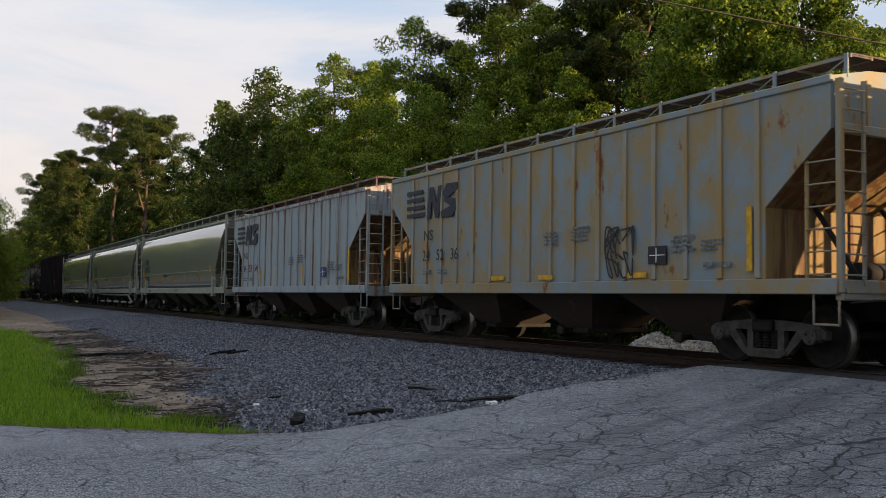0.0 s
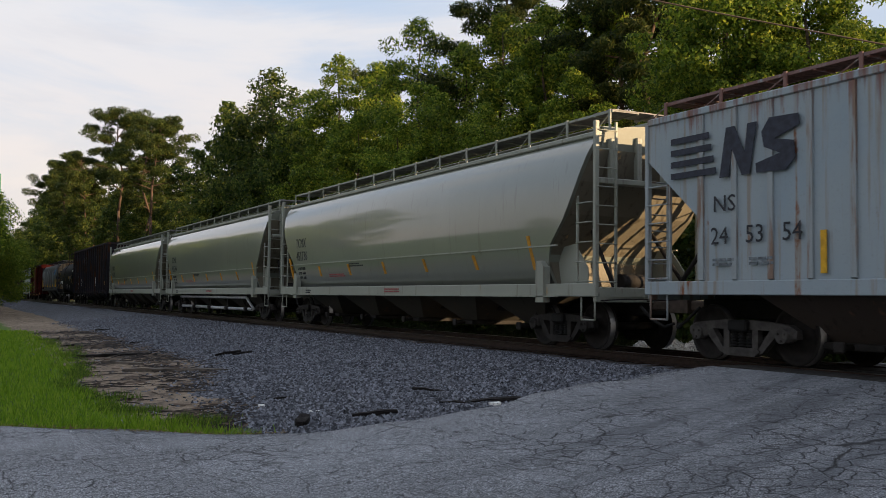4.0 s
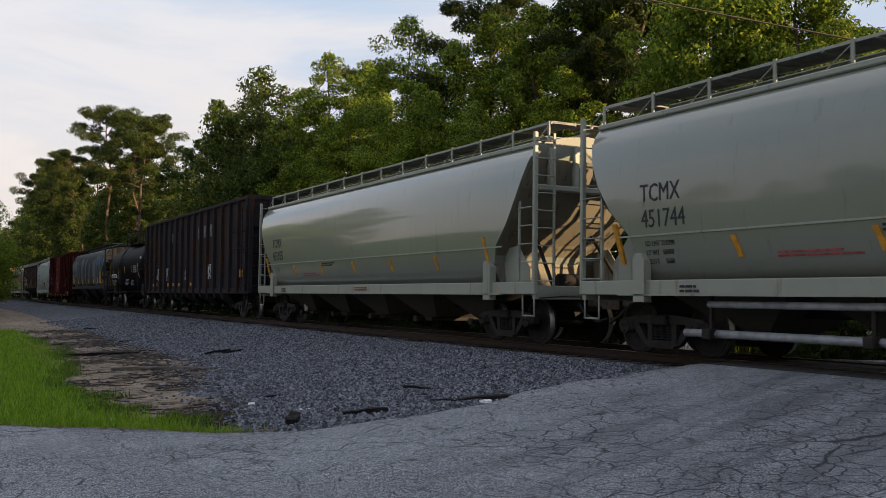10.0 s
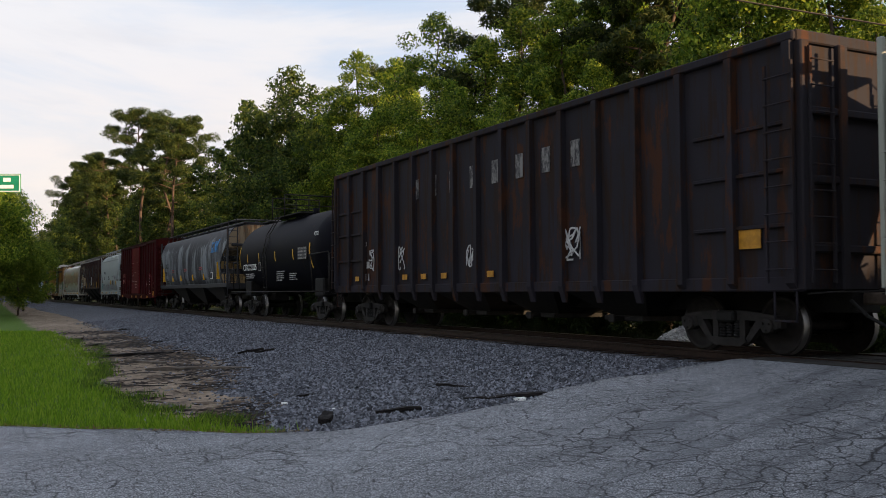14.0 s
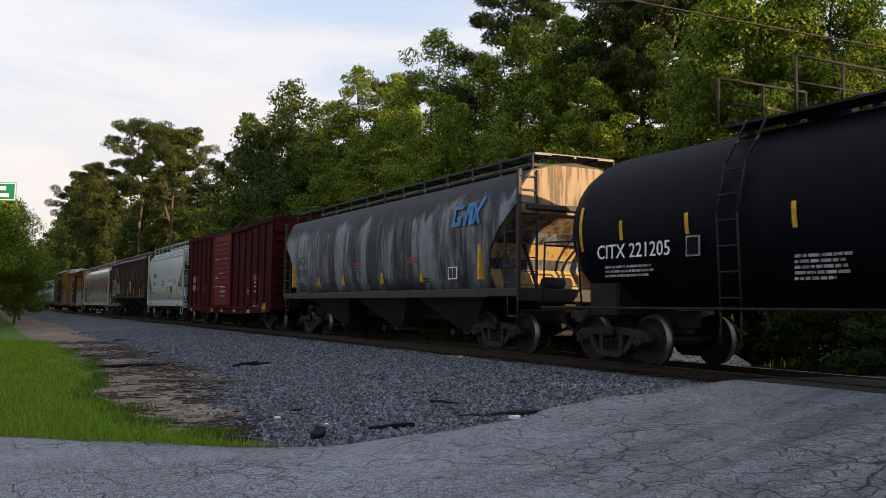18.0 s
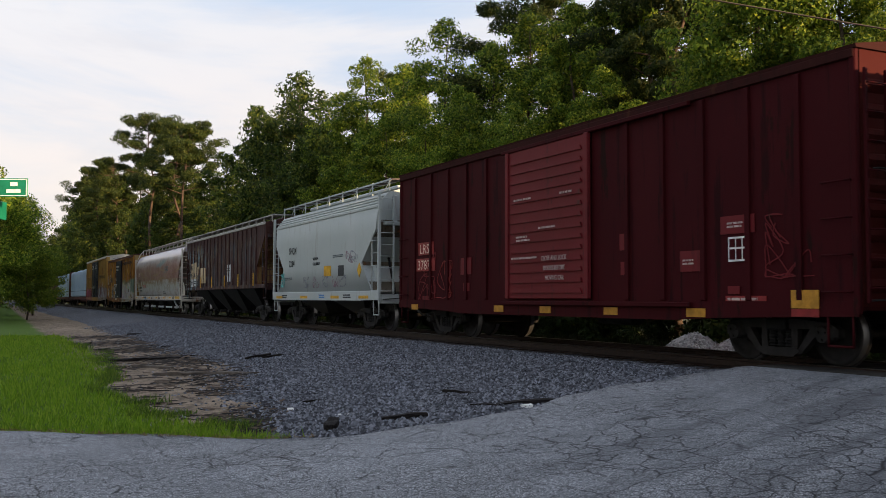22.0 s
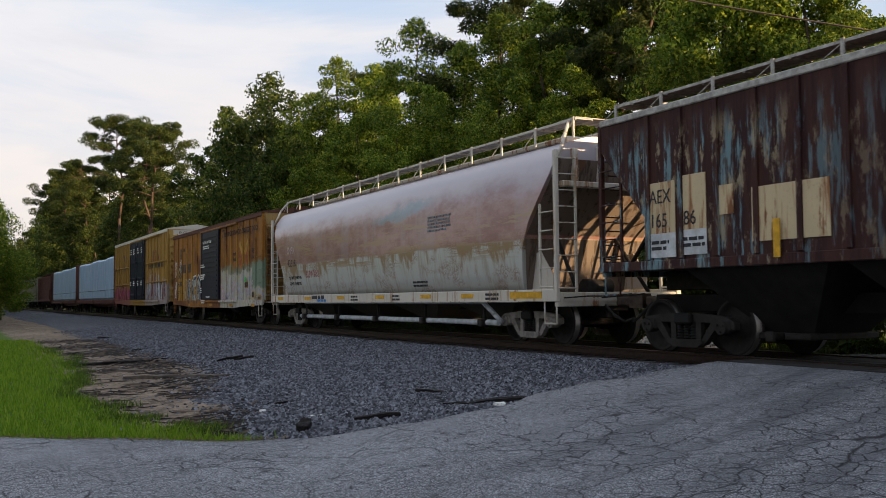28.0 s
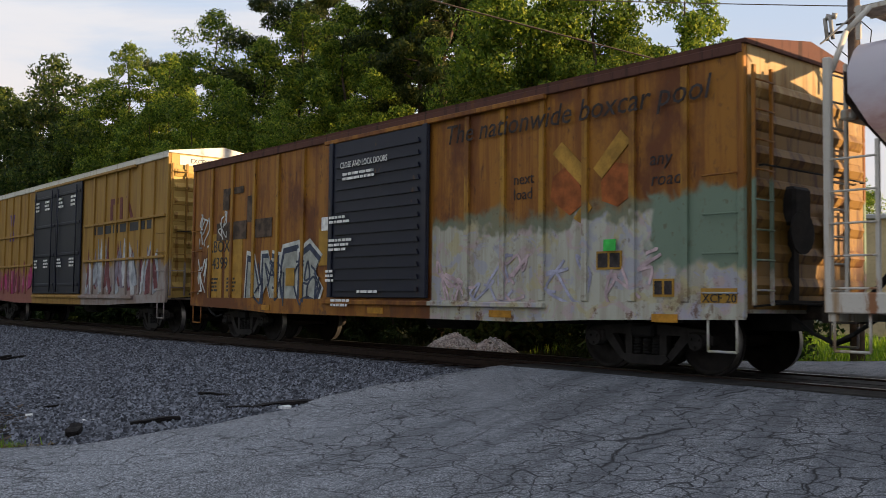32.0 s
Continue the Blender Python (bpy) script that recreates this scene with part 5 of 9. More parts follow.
def boxcar(name, label, S0, S1, mats, eave, sill, door, ribs, rib_w=0.05, corrugations=9, door_ribs=14, roof=0.22, lit=None, plug=False, hw=1.53, ladder_rows=4, door_bottom=None, rolls=True, post_m=None):
    """Boxcar: panelled sides with posts, sliding or plug doors, corrugated ends."""
    L = S1 - S0
    body, door_m, roof_m = mats
    car = car_empty(name, label, S0, S1)
    db = door_bottom or sill + 0.35
    part("body", shell([(hw, sill + 0.2), (hw, eave), (0.0, eave + roof)], L, [(0, 0.0), (9, 0.0)], 2, False), body, car)
    part("roof", shell([(hw + 0.04, eave - 0.02), (hw + 0.05, eave + 0.03), (0.0, eave + roof + 0.05)], L + 0.1, [(0, 0), (9, 0)], 14, False), roof_m, car)
    for sy in (-1, 1):
        sill_s = Solid().slab([(-L / 2, sill + 0.32), (-L / 2, sill + 0.12), (-L / 2 + 2.6, sill + 0.06), (-L / 4, sill), (L / 4, sill), (L / 2 - 2.6, sill + 0.06), (L / 2, sill + 0.12), (L / 2, sill + 0.32)], sy * (hw - 0.03), sy * (hw + 0.03))
        part("side_sill", sill_s, body, car)
        part("roof_edge", Solid().soft(-L / 2, L / 2, sy * (hw - 0.03), sy * (hw + 0.05), eave - 0.14, eave - 0.02, 0.01), roof_m, car)
        for x in ribs(L):
            part("side_post", Solid().slabx([(sy * hw, sill + 0.3), (sy * (hw + 0.05), sill + 0.34), (sy * (hw + 0.05), eave - 0.18), (sy * hw, eave - 0.14)], x - rib_w, x + rib_w), post_m or body, car)
        d0, d1 = door
        doors = [(d0, d1)] if not plug else [(d0, (d0 + d1) / 2 - 0.02), ((d0 + d1) / 2 + 0.02, d1)]
        for a, b in doors:
            if sy > 0:
                a, b = -b, -a
            s = Solid().soft(a, b, sy * (hw + 0.035), sy * (hw + 0.085), db, eave - 0.2, 0.015)
            dr = part("door", s, door_m, car)
            if plug:
                for n in range(4):
                    z = db + 0.3 + n * (eave - db - 0.8) / 3
                    part("door_rib", Solid().soft(a + 0.06, b - 0.06, sy * (hw + 0.085), sy * (hw + 0.12), z - 0.05, z + 0.05, 0.015), door_m, dr)
                for xx in (a + 0.3, b - 0.3):
                    part("locking_bar", Solid().cyl((xx, sy * (hw + 0.14), db + 0.05), (xx, sy * (hw + 0.14), eave - 0.3), 0.022, 6), door_m, dr)
            else:
                for n in range(door_ribs):
                    z = db + 0.12 + n * (eave - 0.2 - db - 0.2) / door_ribs
                    hgt = (eave - db) / door_ribs * 0.33
                    part("door_rib", Solid().slab([(a + 0.22, z), (b - 0.22, z), (b - 0.26, z + hgt), (a + 0.26, z + hgt)], sy * (hw + 0.08), sy * (hw + 0.12)), door_m, dr)
                for xx in (a + 0.07, b - 0.07):
                    part("door_edge", Solid().soft(xx - 0.07, xx + 0.07, sy * (hw + 0.08), sy * (hw + 0.125), db, eave - 0.2, 0.015), door_m, dr)
        for z in (db - 0.09, eave - 0.17):
            part("door_track", Solid().soft(d0 - (0 if plug else 0.2), d1 + (d1 - d0) * 0.9, sy * (hw + 0.03), sy * (hw + 0.11), z - 0.04, z + 0.04, 0.01), body, car)
        for q in (-1, 1):
            xe = q * (L / 2 - 0.32)
            for i in range(ladder_rows):
                z = sill + 0.45 + i * 0.5
                part("grab_iron", Solid().pipe([(xe - 0.24, sy * (hw + 0.02), z), (xe - 0.24, sy * (hw + 0.08), z), (xe + 0.24, sy * (hw + 0.08), z), (xe + 0.24, sy * (hw + 0.02), z)], 0.013, 6), body, car)
            part("stirrup", stirrup(xe, sy * hw, sill + 0.16), body, car)
            part("corner_post", Solid().soft(q * (L / 2 - 0.09), q * (L / 2 + 0.015), sy * (hw - 0.05), sy * (hw + 0.035), sill + 0.14, eave - 0.02, 0.015), body, car)
    for q in (-1, 1):
        n = corrugations
        for i in range(n):
            z0 = sill + 0.42 + i * (eave - sill - 0.7) / n
            dz = (eave - sill - 0.7) / n
            pts = [(-1.4, 0), (-1.28, 0.0)]
            poly = [(q * (L / 2), z0), (q * (L / 2 + 0.035), z0 + dz * 0.1), (q * (L / 2 + 0.075), z0 + dz * 0.32), (q * (L / 2 + 0.035), z0 + dz * 0.55), (q * (L / 2), z0 + dz * 0.64)]
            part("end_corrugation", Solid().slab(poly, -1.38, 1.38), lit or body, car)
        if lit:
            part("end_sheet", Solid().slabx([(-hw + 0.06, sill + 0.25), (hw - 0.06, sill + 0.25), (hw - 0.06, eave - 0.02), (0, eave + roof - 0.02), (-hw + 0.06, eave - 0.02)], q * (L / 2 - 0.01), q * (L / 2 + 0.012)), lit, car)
        part("end_ladder", end_ladder(q * (L / 2 + 0.10), -hw + 0.06, -hw + 0.46, sill + 0.3, eave - 0.3, 8, q), body, car)
        part("brake_wheel", Solid().cyl((q * (L / 2 + 0.1), -0.55, 1.9), (q * (L / 2 + 0.2), -0.55, 1.9), 0.05, 8).cyl((q * (L / 2 + 0.2), -0.55, 1.9), (q * (L / 2 + 0.23), -0.55, 1.9), 0.28, 16), STEEL, car)
        part("brake_housing", Solid().soft(q * (L / 2 + 0.01), q * (L / 2 + 0.2), -0.7, -0.28, 2.0, 2.5, 0.04).soft(q * (L / 2 + 0.01), q * (L / 2 + 0.1), -0.56, -0.42, 1.0, 2.0, 0.01), STEEL, car)
        part("end_placard", Solid().soft(q * (L / 2 + 0.06), q * (L / 2 + 0.085), 0.25, 0.75, 1.6, 2.25, 0.008), lit or body, car)
        part("hand_rail", Solid().pipe([(q * (L / 2 + 0.06), -1.3, 2.72), (q * (L / 2 + 0.13), -1.28, 2.72), (q * (L / 2 + 0.13), 1.28, 2.72), (q * (L / 2 + 0.06), 1.3, 2.72)], 0.014, 6), STEEL, car)
        part("end_platform", Solid().box(q * (L / 2), q * (L / 2 + 0.28), -0.9, 0.9, sill + 0.33, sill + 0.37), STEEL, car)
        truck(car, q * (L / 2 - 1.9), None, rolls)
    part("centre_sill", Solid().soft(-L / 2 + 0.1, L / 2 - 0.1, -0.3, 0.3, 0.62, 0.95, 0.02), BLACK, car)
    bearer = Solid().box(-0.06, 0.06, -hw + 0.04, hw - 0.04, 0.72, sill + 0.22).mesh("crossbearer", BLACK)
    for i in range(9):
        part("crossbearer", bearer, None, car).location = (-L / 2 + 1.0 + i * (L - 2) / 8, 0, 0)
    part("air_reservoir", Solid().cyl((0.6, -0.6, 0.66), (1.7, -0.6, 0.66), 0.2, 12), STEEL, car)
    coupler(car, L, 0.66)
    return car, L, -(hw + 0.06)
# ---- the train: car by car ----
# two ribbed grey hoppers; two unseen copies ahead are added to shade the road
NS_PAINT = paint("weathered_grey_paint", (0.205, 0.255, 0.285), (0.27, 0.205, 0.105), 0.62, (0.17, 0.065, 0.030), 0.075, 0.6, (0.175, 0.22, 0.25), spec=0.15, run=0.55, wide=0.9, soft=0.07, top=(4.35, (0.20, 0.115, 0.06)))
FAINT = plain("faint_grey_lettering", (0.125, 0.145, 0.16), 0.6, 0, 0.5, 12, 0.05)
FAINT_RED = plain("faint_red_lettering", (0.26, 0.06, 0.065), 0.6, 0, 0.4, 12, 0.05)
# rusty bays, darkened in colour for the shade below the car
NS_BAY = paint("rusty_shaded_bottom", (0.045, 0.035, 0.030), (0.028, 0.022, 0.019), 0.2, (0.10, 0.055, 0.04), 0.1, 0.8)
FADED_PINK = plain("worn_pale_lettering", (0.40, 0.31, 0.29), 0.7, 0, 0.35, 9, 0.05)
# ochre rust; sun below and shade above 2.75 m are in the colour
OCHRE_END = paint("ochre_rust_shaded_top", (0.175, 0.115, 0.045), (0.085, 0.045, 0.018), 0.55, (0.13, 0.05, 0.022), 0.26, 0.7, top=(2.75, (0.12, 0.055, 0.022)))
NS_POST = paint("stained_grey_posts", (0.235, 0.24, 0.22), (0.30, 0.205, 0.085), 0.6, (0.22, 0.10, 0.04), 0.06, 0.6, spec=0.15, soft=0.04)
NS2_PAINT = paint("streaked_grey_paint", (0.265, 0.31, 0.335), (0.23, 0.215, 0.195), 0.36, (0.17, 0.065, 0.03), 0.05, 0.6, (0.23, 0.29, 0.335), at=(7, 3, 1), run=0.1, top=(3.75, (0.15, 0.062, 0.048)))
NS2_POST = paint("rust_run_grey_posts", (0.265, 0.30, 0.315), (0.19, 0.13, 0.10), 0.45, (0.14, 0.055, 0.03), 0.07, 0.6, (0.24, 0.27, 0.285), at=(3, 1, 2), run=0.2, top=(3.7, (0.15, 0.065, 0.05)))


NAVY = plain("navy_stencil", (0.03, 0.06, 0.16), 0.6, 0, 0.2, 9, 0.05)


EMBLEM = plain("worn_navy_emblem", (0.026, 0.030, 0.045), 0.6, 0, 0.3, 9, 0.05)


def hopper_marks(car, y, logo_x, number, seed):
    s = Solid()
    for n in range(4):
        s.box(logo_x, logo_x + 1.02 - 0.05 * n, y - 0.005, y + 0.005, 2.94 + 0.19 * n, 3.04 + 0.19 * n)
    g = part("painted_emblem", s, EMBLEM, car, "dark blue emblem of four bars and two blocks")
    part("emblem_block", Solid().slab([(logo_x + 1.1, 2.86), (logo_x + 1.3, 2.86), (logo_x + 1.36, 3.28), (logo_x + 1.56, 2.86), (logo_x + 1.72, 2.86), (logo_x + 1.86, 3.62), (logo_x + 1.68, 3.62), (logo_x + 1.62, 3.2), (logo_x + 1.42, 3.62), (logo_x + 1.24, 3.62)], y - 0.005, y + 0.005), EMBLEM, g)
    part("emblem_block", Solid().slab([(logo_x + 1.85, 2.86), (logo_x + 2.4, 2.84), (logo_x + 2.58, 3.0), (logo_x + 2.55, 3.25), (logo_x + 2.2, 3.32), (logo_x + 2.66, 3.46), (logo_x + 2.64, 3.62), (logo_x + 2.1, 3.64), (logo_x + 1.95, 3.45), (logo_x + 2.0, 3.22), (logo_x + 2.3, 3.1), (logo_x + 1.84, 3.0)], y - 0.005, y + 0.005), EMBLEM, g)
    words("NS", 0.36, logo_x + 0.95, 2.34, y, DARK_INK, car, squeeze=1.1)
    words(number[:2], 0.38, logo_x + 0.9, 1.84, y, DARK_INK, car)
    words(number[2:4], 0.38, logo_x + 1.62, 1.84, y, DARK_INK, car)
    words(number[4:], 0.38, logo_x + 2.32, 1.84, y, DARK_INK, car)
    bars(logo_x + 0.95, 1.62, y, 0.5, 2, 0.04, FAINT, car, seed=seed)
    bars(logo_x + 1.7, 1.62, y, 0.5, 2, 0.04, FAINT, car, seed=seed + 1)


def ns_car(S0, S1, mat, number, marks, label):
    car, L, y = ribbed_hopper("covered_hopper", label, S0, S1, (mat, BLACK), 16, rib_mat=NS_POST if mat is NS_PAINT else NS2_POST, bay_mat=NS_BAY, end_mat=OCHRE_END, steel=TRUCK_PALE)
    if not marks:
        return car
    hopper_marks(car, y, -6.0, number, 3)
    for x, z in ((0.2, 2.25), (1.1, 2.3), (3.85, 2.0)):
        bars(x, z, y, 0.6, 4, 0.04, FAINT, car, seed=int(x * 9))
    for x in (-6.0 + 4.2, 0.0, 2.75):
        if mat is NS_PAINT:
            patch(x, x + 0.5, 1.33, 1.42, y, YELLOW, car, "yellow_stripe")
        else:
            patch(x - 1.2, x - 1.1, 1.36, 1.95, y, YELLOW, car, "yellow_stripe")
    patch(5.5, 5.6, 1.4, 2.35, y, YELLOW, car, "yellow_stripe")
    s = patch(3.3, 3.75, 1.55, 1.85, y, DARK_INK if mat is NS_PAINT else NAVY, car, "inspection_plate", "small dark stencil plate with white lines")
    part("plate_line", Solid().box(3.34, 3.71, y - 0.012, y - 0.002, 1.69, 1.705).box(3.5, 3.515, y - 0.012, y - 0.002, 1.58, 1.82), WHITE_INK, s)
    bars(4.55, 1.9, y, 0.5, 3, 0.035, FAINT, car, seed=8)
    bars(4.6, 1.55, y, 0.6, 1, 0.08, FAINT, car, seed=9)
    return car


lead = ns_car(-5.6 - 15.6, -5.6 - 1.4 - 0.0, NS2_PAINT, "", False, "unseen grey ribbed covered hopper ahead in the freight train")
ns_car(-7.0 + 0.0, 7.15, NS_PAINT, "", False, "unseen grey ribbed covered hopper coupled ahead")
hop1 = ns_car(8.65, 22.87, NS_PAINT, "245236", True, "weathered grey ribbed covered hopper with yellow-brown stains and black graffiti")
scrawl(hop1, 2.15, 1.35, 0.75, 0.85, -1.566, DARK_INK, 5, 9, 0.016, "black spray-painted scrawl")
ns_car(24.42, 37.9, NS2_PAINT, "245354", True, "grey ribbed covered hopper streaked with brown rust")

# three smooth pale hoppers
TC_PAINT = paint("pale_grey_green_paint", (0.158, 0.170, 0.142), (0.135, 0.140, 0.115), 0.2, (0.3, 0.2, 0.1), 0.0, 0.35, (0.172, 0.184, 0.155), spec=0.3, coat=1.0)
# the slope ends face down; their shade is put into this darker beige
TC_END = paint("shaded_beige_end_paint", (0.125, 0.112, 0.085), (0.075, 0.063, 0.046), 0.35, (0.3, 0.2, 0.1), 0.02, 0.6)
# grime on the bays, with the under-car shade mixed into the colour
TC_BAY = paint("grimy_shaded_bottom", (0.040, 0.037, 0.031), (0.024, 0.022, 0.019), 0.2, (0.1, 0.06, 0.04), 0.05, 0.7)
TC_FRAME = paint("pale_frame_paint", (0.225, 0.238, 0.205), (0.165, 0.155, 0.13), 0.25, (0.3, 0.2, 0.1), 0.02, 0.45)
TC_PIPE = plain("bluish_steel_pipe", (0.33, 0.34, 0.36), 0.4, 0.3, 0.25, 6, 0.2)
TC_PROF = [(1.30, 1.22), (1.43, 1.6), (1.52, 2.05), (1.56, 2.5), (1.57, 2.95), (1.54, 3.35), (1.46, 3.7), (1.33, 3.95), (1.17, 4.12), (0.6, 4.28), (0.0, 4.34)]
TC_CUT = [(1.22, 1.55), (1.5, 1.62), (1.75, 1.66), (2.1, 1.40), (2.6, 0.86), (3.2, 0.50), (3.8, 0.28), (4.4, 0.22)]


def side_y(prof, z):
    return -lerp([(b, a) for a, b in prof], z) - 0.006


AMBER = plain("dull_amber_reflector", (0.40, 0.19, 0.02), 0.5, 0, 0.25, 7, 0.1)


def pale_hopper(S0, S1, number, pipes, label, load=()):
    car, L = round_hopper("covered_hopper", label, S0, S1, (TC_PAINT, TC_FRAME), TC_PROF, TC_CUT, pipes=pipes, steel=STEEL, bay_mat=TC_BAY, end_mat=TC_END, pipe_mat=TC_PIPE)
    for sy in (-1, 1):
        z = 2.02
        part("body_seam", Solid().box(-L / 2 + 1.2, L / 2 - 1.2, sy * (-side_y(TC_PROF, z) - 0.02), sy * (-side_y(TC_PROF, z) + 0.012), z - 0.015, z + 0.015), TC_FRAME, car)
        part("roof_edge", Solid().soft(-L / 2 + 0.25, L / 2 - 0.25, sy * 1.13, sy * 1.27, 4.06, 4.16, 0.02), TC_FRAME, car)
    x = -L / 2 + 1.8
    words("TCMX", 0.43, x, 2.58, -1.585, DARK_INK, car, squeeze=0.8)
    words(number, 0.43, x, 2.15, -1.585, DARK_INK, car, squeeze=0.83)
    for i, line in enumerate(load):
        words(line, 0.125, x + 0.05, 1.84 - 0.15 * i, -1.57, DARK_INK, car, squeeze=0.85)
    if not load:
        bars(x + 0.05, 1.95, -1.57, 0.62, 3, 0.04, FAINT, car, seed=int(number[-2:]))
    bars(-L / 2 + 6.4, 1.95, -1.57, 1.05, 2, 0.035, DARK_INK, car, seed=2)
    bars(-L / 2 + 4.65, 1.66, -1.46, 1.45, 2, 0.03, FAINT_RED, car, broken=False)
    bars(-L / 2 + 9.0, 1.20, -1.512, 1.1, 2, 0.035, FAINT_RED, car, seed=5)
    bars(x + 0.9, 1.18, -1.512, 0.5, 2, 0.04, DARK_INK, car, seed=6)
    for i, xx in enumerate((0.94, 3.70, 6.15, 8.65, 11.15, 13.68, 16.02)):
        a = -L / 2 + xx + 0.1
        z0, z1 = (1.55, 2.25) if i in (0, 6) else (1.60, 1.93)
        y0, y1 = side_y(TC_PROF, z0), side_y(TC_PROF, z1)
        s = Solid().add([(a + 0.12, y0 - 0.02, z0), (a + 0.22, y0 - 0.02, z0), (a + 0.1, y1 - 0.02, z1), (a, y1 - 0.02, z1), (a + 0.12, y0 + 0.03, z0), (a + 0.22, y0 + 0.03, z0), (a + 0.1, y1 + 0.03, z1), (a, y1 + 0.03, z1)],
                        [(0, 1, 2, 3), (7, 6, 5, 4), (0, 4, 5, 1), (1, 5, 6, 2), (2, 6, 7, 3), (3, 7, 4, 0)])
        part("yellow_stripe", s, AMBER, car)
    conform(car, TC_PROF)
    return car


pale_hopper(39.3, 57.68, "451736", False, "smooth pale grey-green covered hopper with curved sides and black lettering", ("LD LMT 219500", "LT WT   66500", "CU FT     5660"))
pale_hopper(59.2, 77.3, "451744", True, "smooth pale grey-green covered hopper with steel pipes below", ("LD LMT 219200", "LT WT   66800", "CU FT     5660"))
pale_hopper(78.8, 96.9, "451955", False, "smooth pale grey-green covered hopper coupled behind a dark gondola")

# tall dark gondola
CHIP = paint("sooty_brown_steel", (0.022, 0.020, 0.024), (0.026, 0.017, 0.014), 0.5, (0.050, 0.022, 0.013), 0.2, 0.8, (0.025, 0.023, 0.031), spec=0.08)
L = 19.15
gon = car_empty("wood_chip_gondola", "tall sooty brown-black gondola with outside posts and worn white lettering blocks", 98.25, 98.25 + L)
part("body", shell([(1.42, 1.02), (1.46, 4.62)], L - 0.1, [(0, 0), (9, 0)], 2, False), CHIP, gon)
for sy in (-1, 1):
    part("top_chord", Solid().soft(-L / 2, L / 2, sy * 1.40, sy * 1.56, 4.60, 4.74, 0.02), CHIP, gon)
    part("side_sill", Solid().soft(-L / 2, L / 2, sy * 1.34, sy * 1.48, 0.98, 1.2, 0.02), CHIP, gon)
    n = 17
    for i in range(n):
        x = -L / 2 + 0.12 + i * (L - 0.24) / (n - 1)
        part("side_post", Solid().slabx([(sy * 1.42, 0.78 if 2 < i < n - 3 else 1.0), (sy * 1.46, 0.78 if 2 < i < n - 3 else 1.0), (sy * 1.56, 1.1), (sy * 1.58, 4.6), (sy * 1.44, 4.6)], x - 0.075, x + 0.075), CHIP, gon)
    for q in (-1, 1):
        for z in (1.95, 2.75, 3.45):
            part("panel_rib", Solid().soft(q * (L / 2 - 2.2), q * (L / 2 - 0.15), sy * 1.44, sy * 1.50, z - 0.03, z + 0.03, 0.01), CHIP, gon)
for q in (-1, 1):
    part("end_chord", Solid().soft(q * (L / 2 - 0.1), q * (L / 2 + 0.02), -1.5, 1.5, 4.58, 4.76, 0.02), CHIP, gon)
    for y in (-1.4, -0.62, 0.62, 1.4):
        part("end_post", Solid().soft(q * (L / 2 - 0.06), q * (L / 2 + 0.09), y - 0.09, y + 0.09, 1.0, 4.6, 0.02), CHIP, gon)
    for z in (1.6, 2.6, 3.6):
        part("end_rib", Solid().soft(q * (L / 2 - 0.06), q * (L / 2 + 0.06), -1.35, 1.35, z - 0.06, z + 0.06, 0.02), CHIP, gon)
    part("end_ladder", end_ladder(q * (L / 2 + 0.13), -1.36, -0.92, 1.1, 4.5, 9, q), CHIP, gon)
    part("ladder", ladder(q * (L / 2) - 0.5 * (q > 0), q * (L / 2) + 0.5 * (q < 0), -1.60, 1.1, 4.3, 8), CHIP, gon)
    part("stirrup", stirrup(q * (L / 2 - 0.3), -1.45, 1.0), CHIP, gon)
    truck(gon, q * (L / 2 - 1.9))
part("centre_sill", Solid().soft(-L / 2 + 0.1, L / 2 - 0.1, -0.3, 0.3, 0.66, 1.0, 0.02), BLACK, gon)
bays(gon, (-4.5, -1.5, 1.5, 4.5), 2.6, 1.02, 0.5, BLACK, 1.25, 0.5)
coupler(gon, L, 0.62)
k = Nodes("flaked_white_paint", 0.8)
c = k.mix(k.step(k.noise(k.scaled((7, 7, 3)), 1.5, 6, 0.7), 0.40, 0.60), (0.20, 0.195, 0.19), (0.040, 0.038, 0.043))
WORN_BLOCK = k.done(c, k.noise(k.co, 12, 3), 0.2, 0.004)
FADED = plain("worn_white_paint", (0.22, 0.215, 0.21), 0.8, 0, 0.6, 5, 0.2)
for i in range(8):
    x = -L / 2 + 6.12 + i * 1.06
    zb = 3.43
    s = Solid().box(x - 0.15, x + 0.15, -1.468, -1.455, zb + 0.02, zb + 0.54)
    part("lettering_block", s, WORN_BLOCK, gon, "worn white painted block")
for i, w in ((1, 0.3), (4, 0.3), (5, 0.3), (6, 0.3), (8, 0.3), (14, 0.45)):
    x = -L / 2 + 0.12 + (i + 0.35) * (L - 0.24) / 16
    x = x if i < 14 else -L / 2 + 17.95
    patch(x, x + w, 1.33 + (0.3 if i == 14 else 0), 1.33 + (0.62 if i == 14 else 0.14), -1.47, AMBER, gon, "yellow_stripe")
CHALK = plain("chalk_white", (0.42, 0.42, 0.42), 0.8, 0, 0.3, 9, 0.1)
for i, sd in ((2.7, 3), (5.0, 4), (9.0, 6), (13.2, 9)):
    x = -L / 2 + i
    scrawl(gon, x, 1.62, 0.5, 0.6, -1.47, CHALK, sd, 9 if i > 6 else 4, 0.018, "pale chalk-like scrawl")
words("GP", 0.36, -L / 2 + 2.2, 2.25, -1.47, FADED, gon)
bars(-L / 2 + 2.2, 1.9, -1.47, 0.7, 2, 0.2, FADED, gon, seed=4)

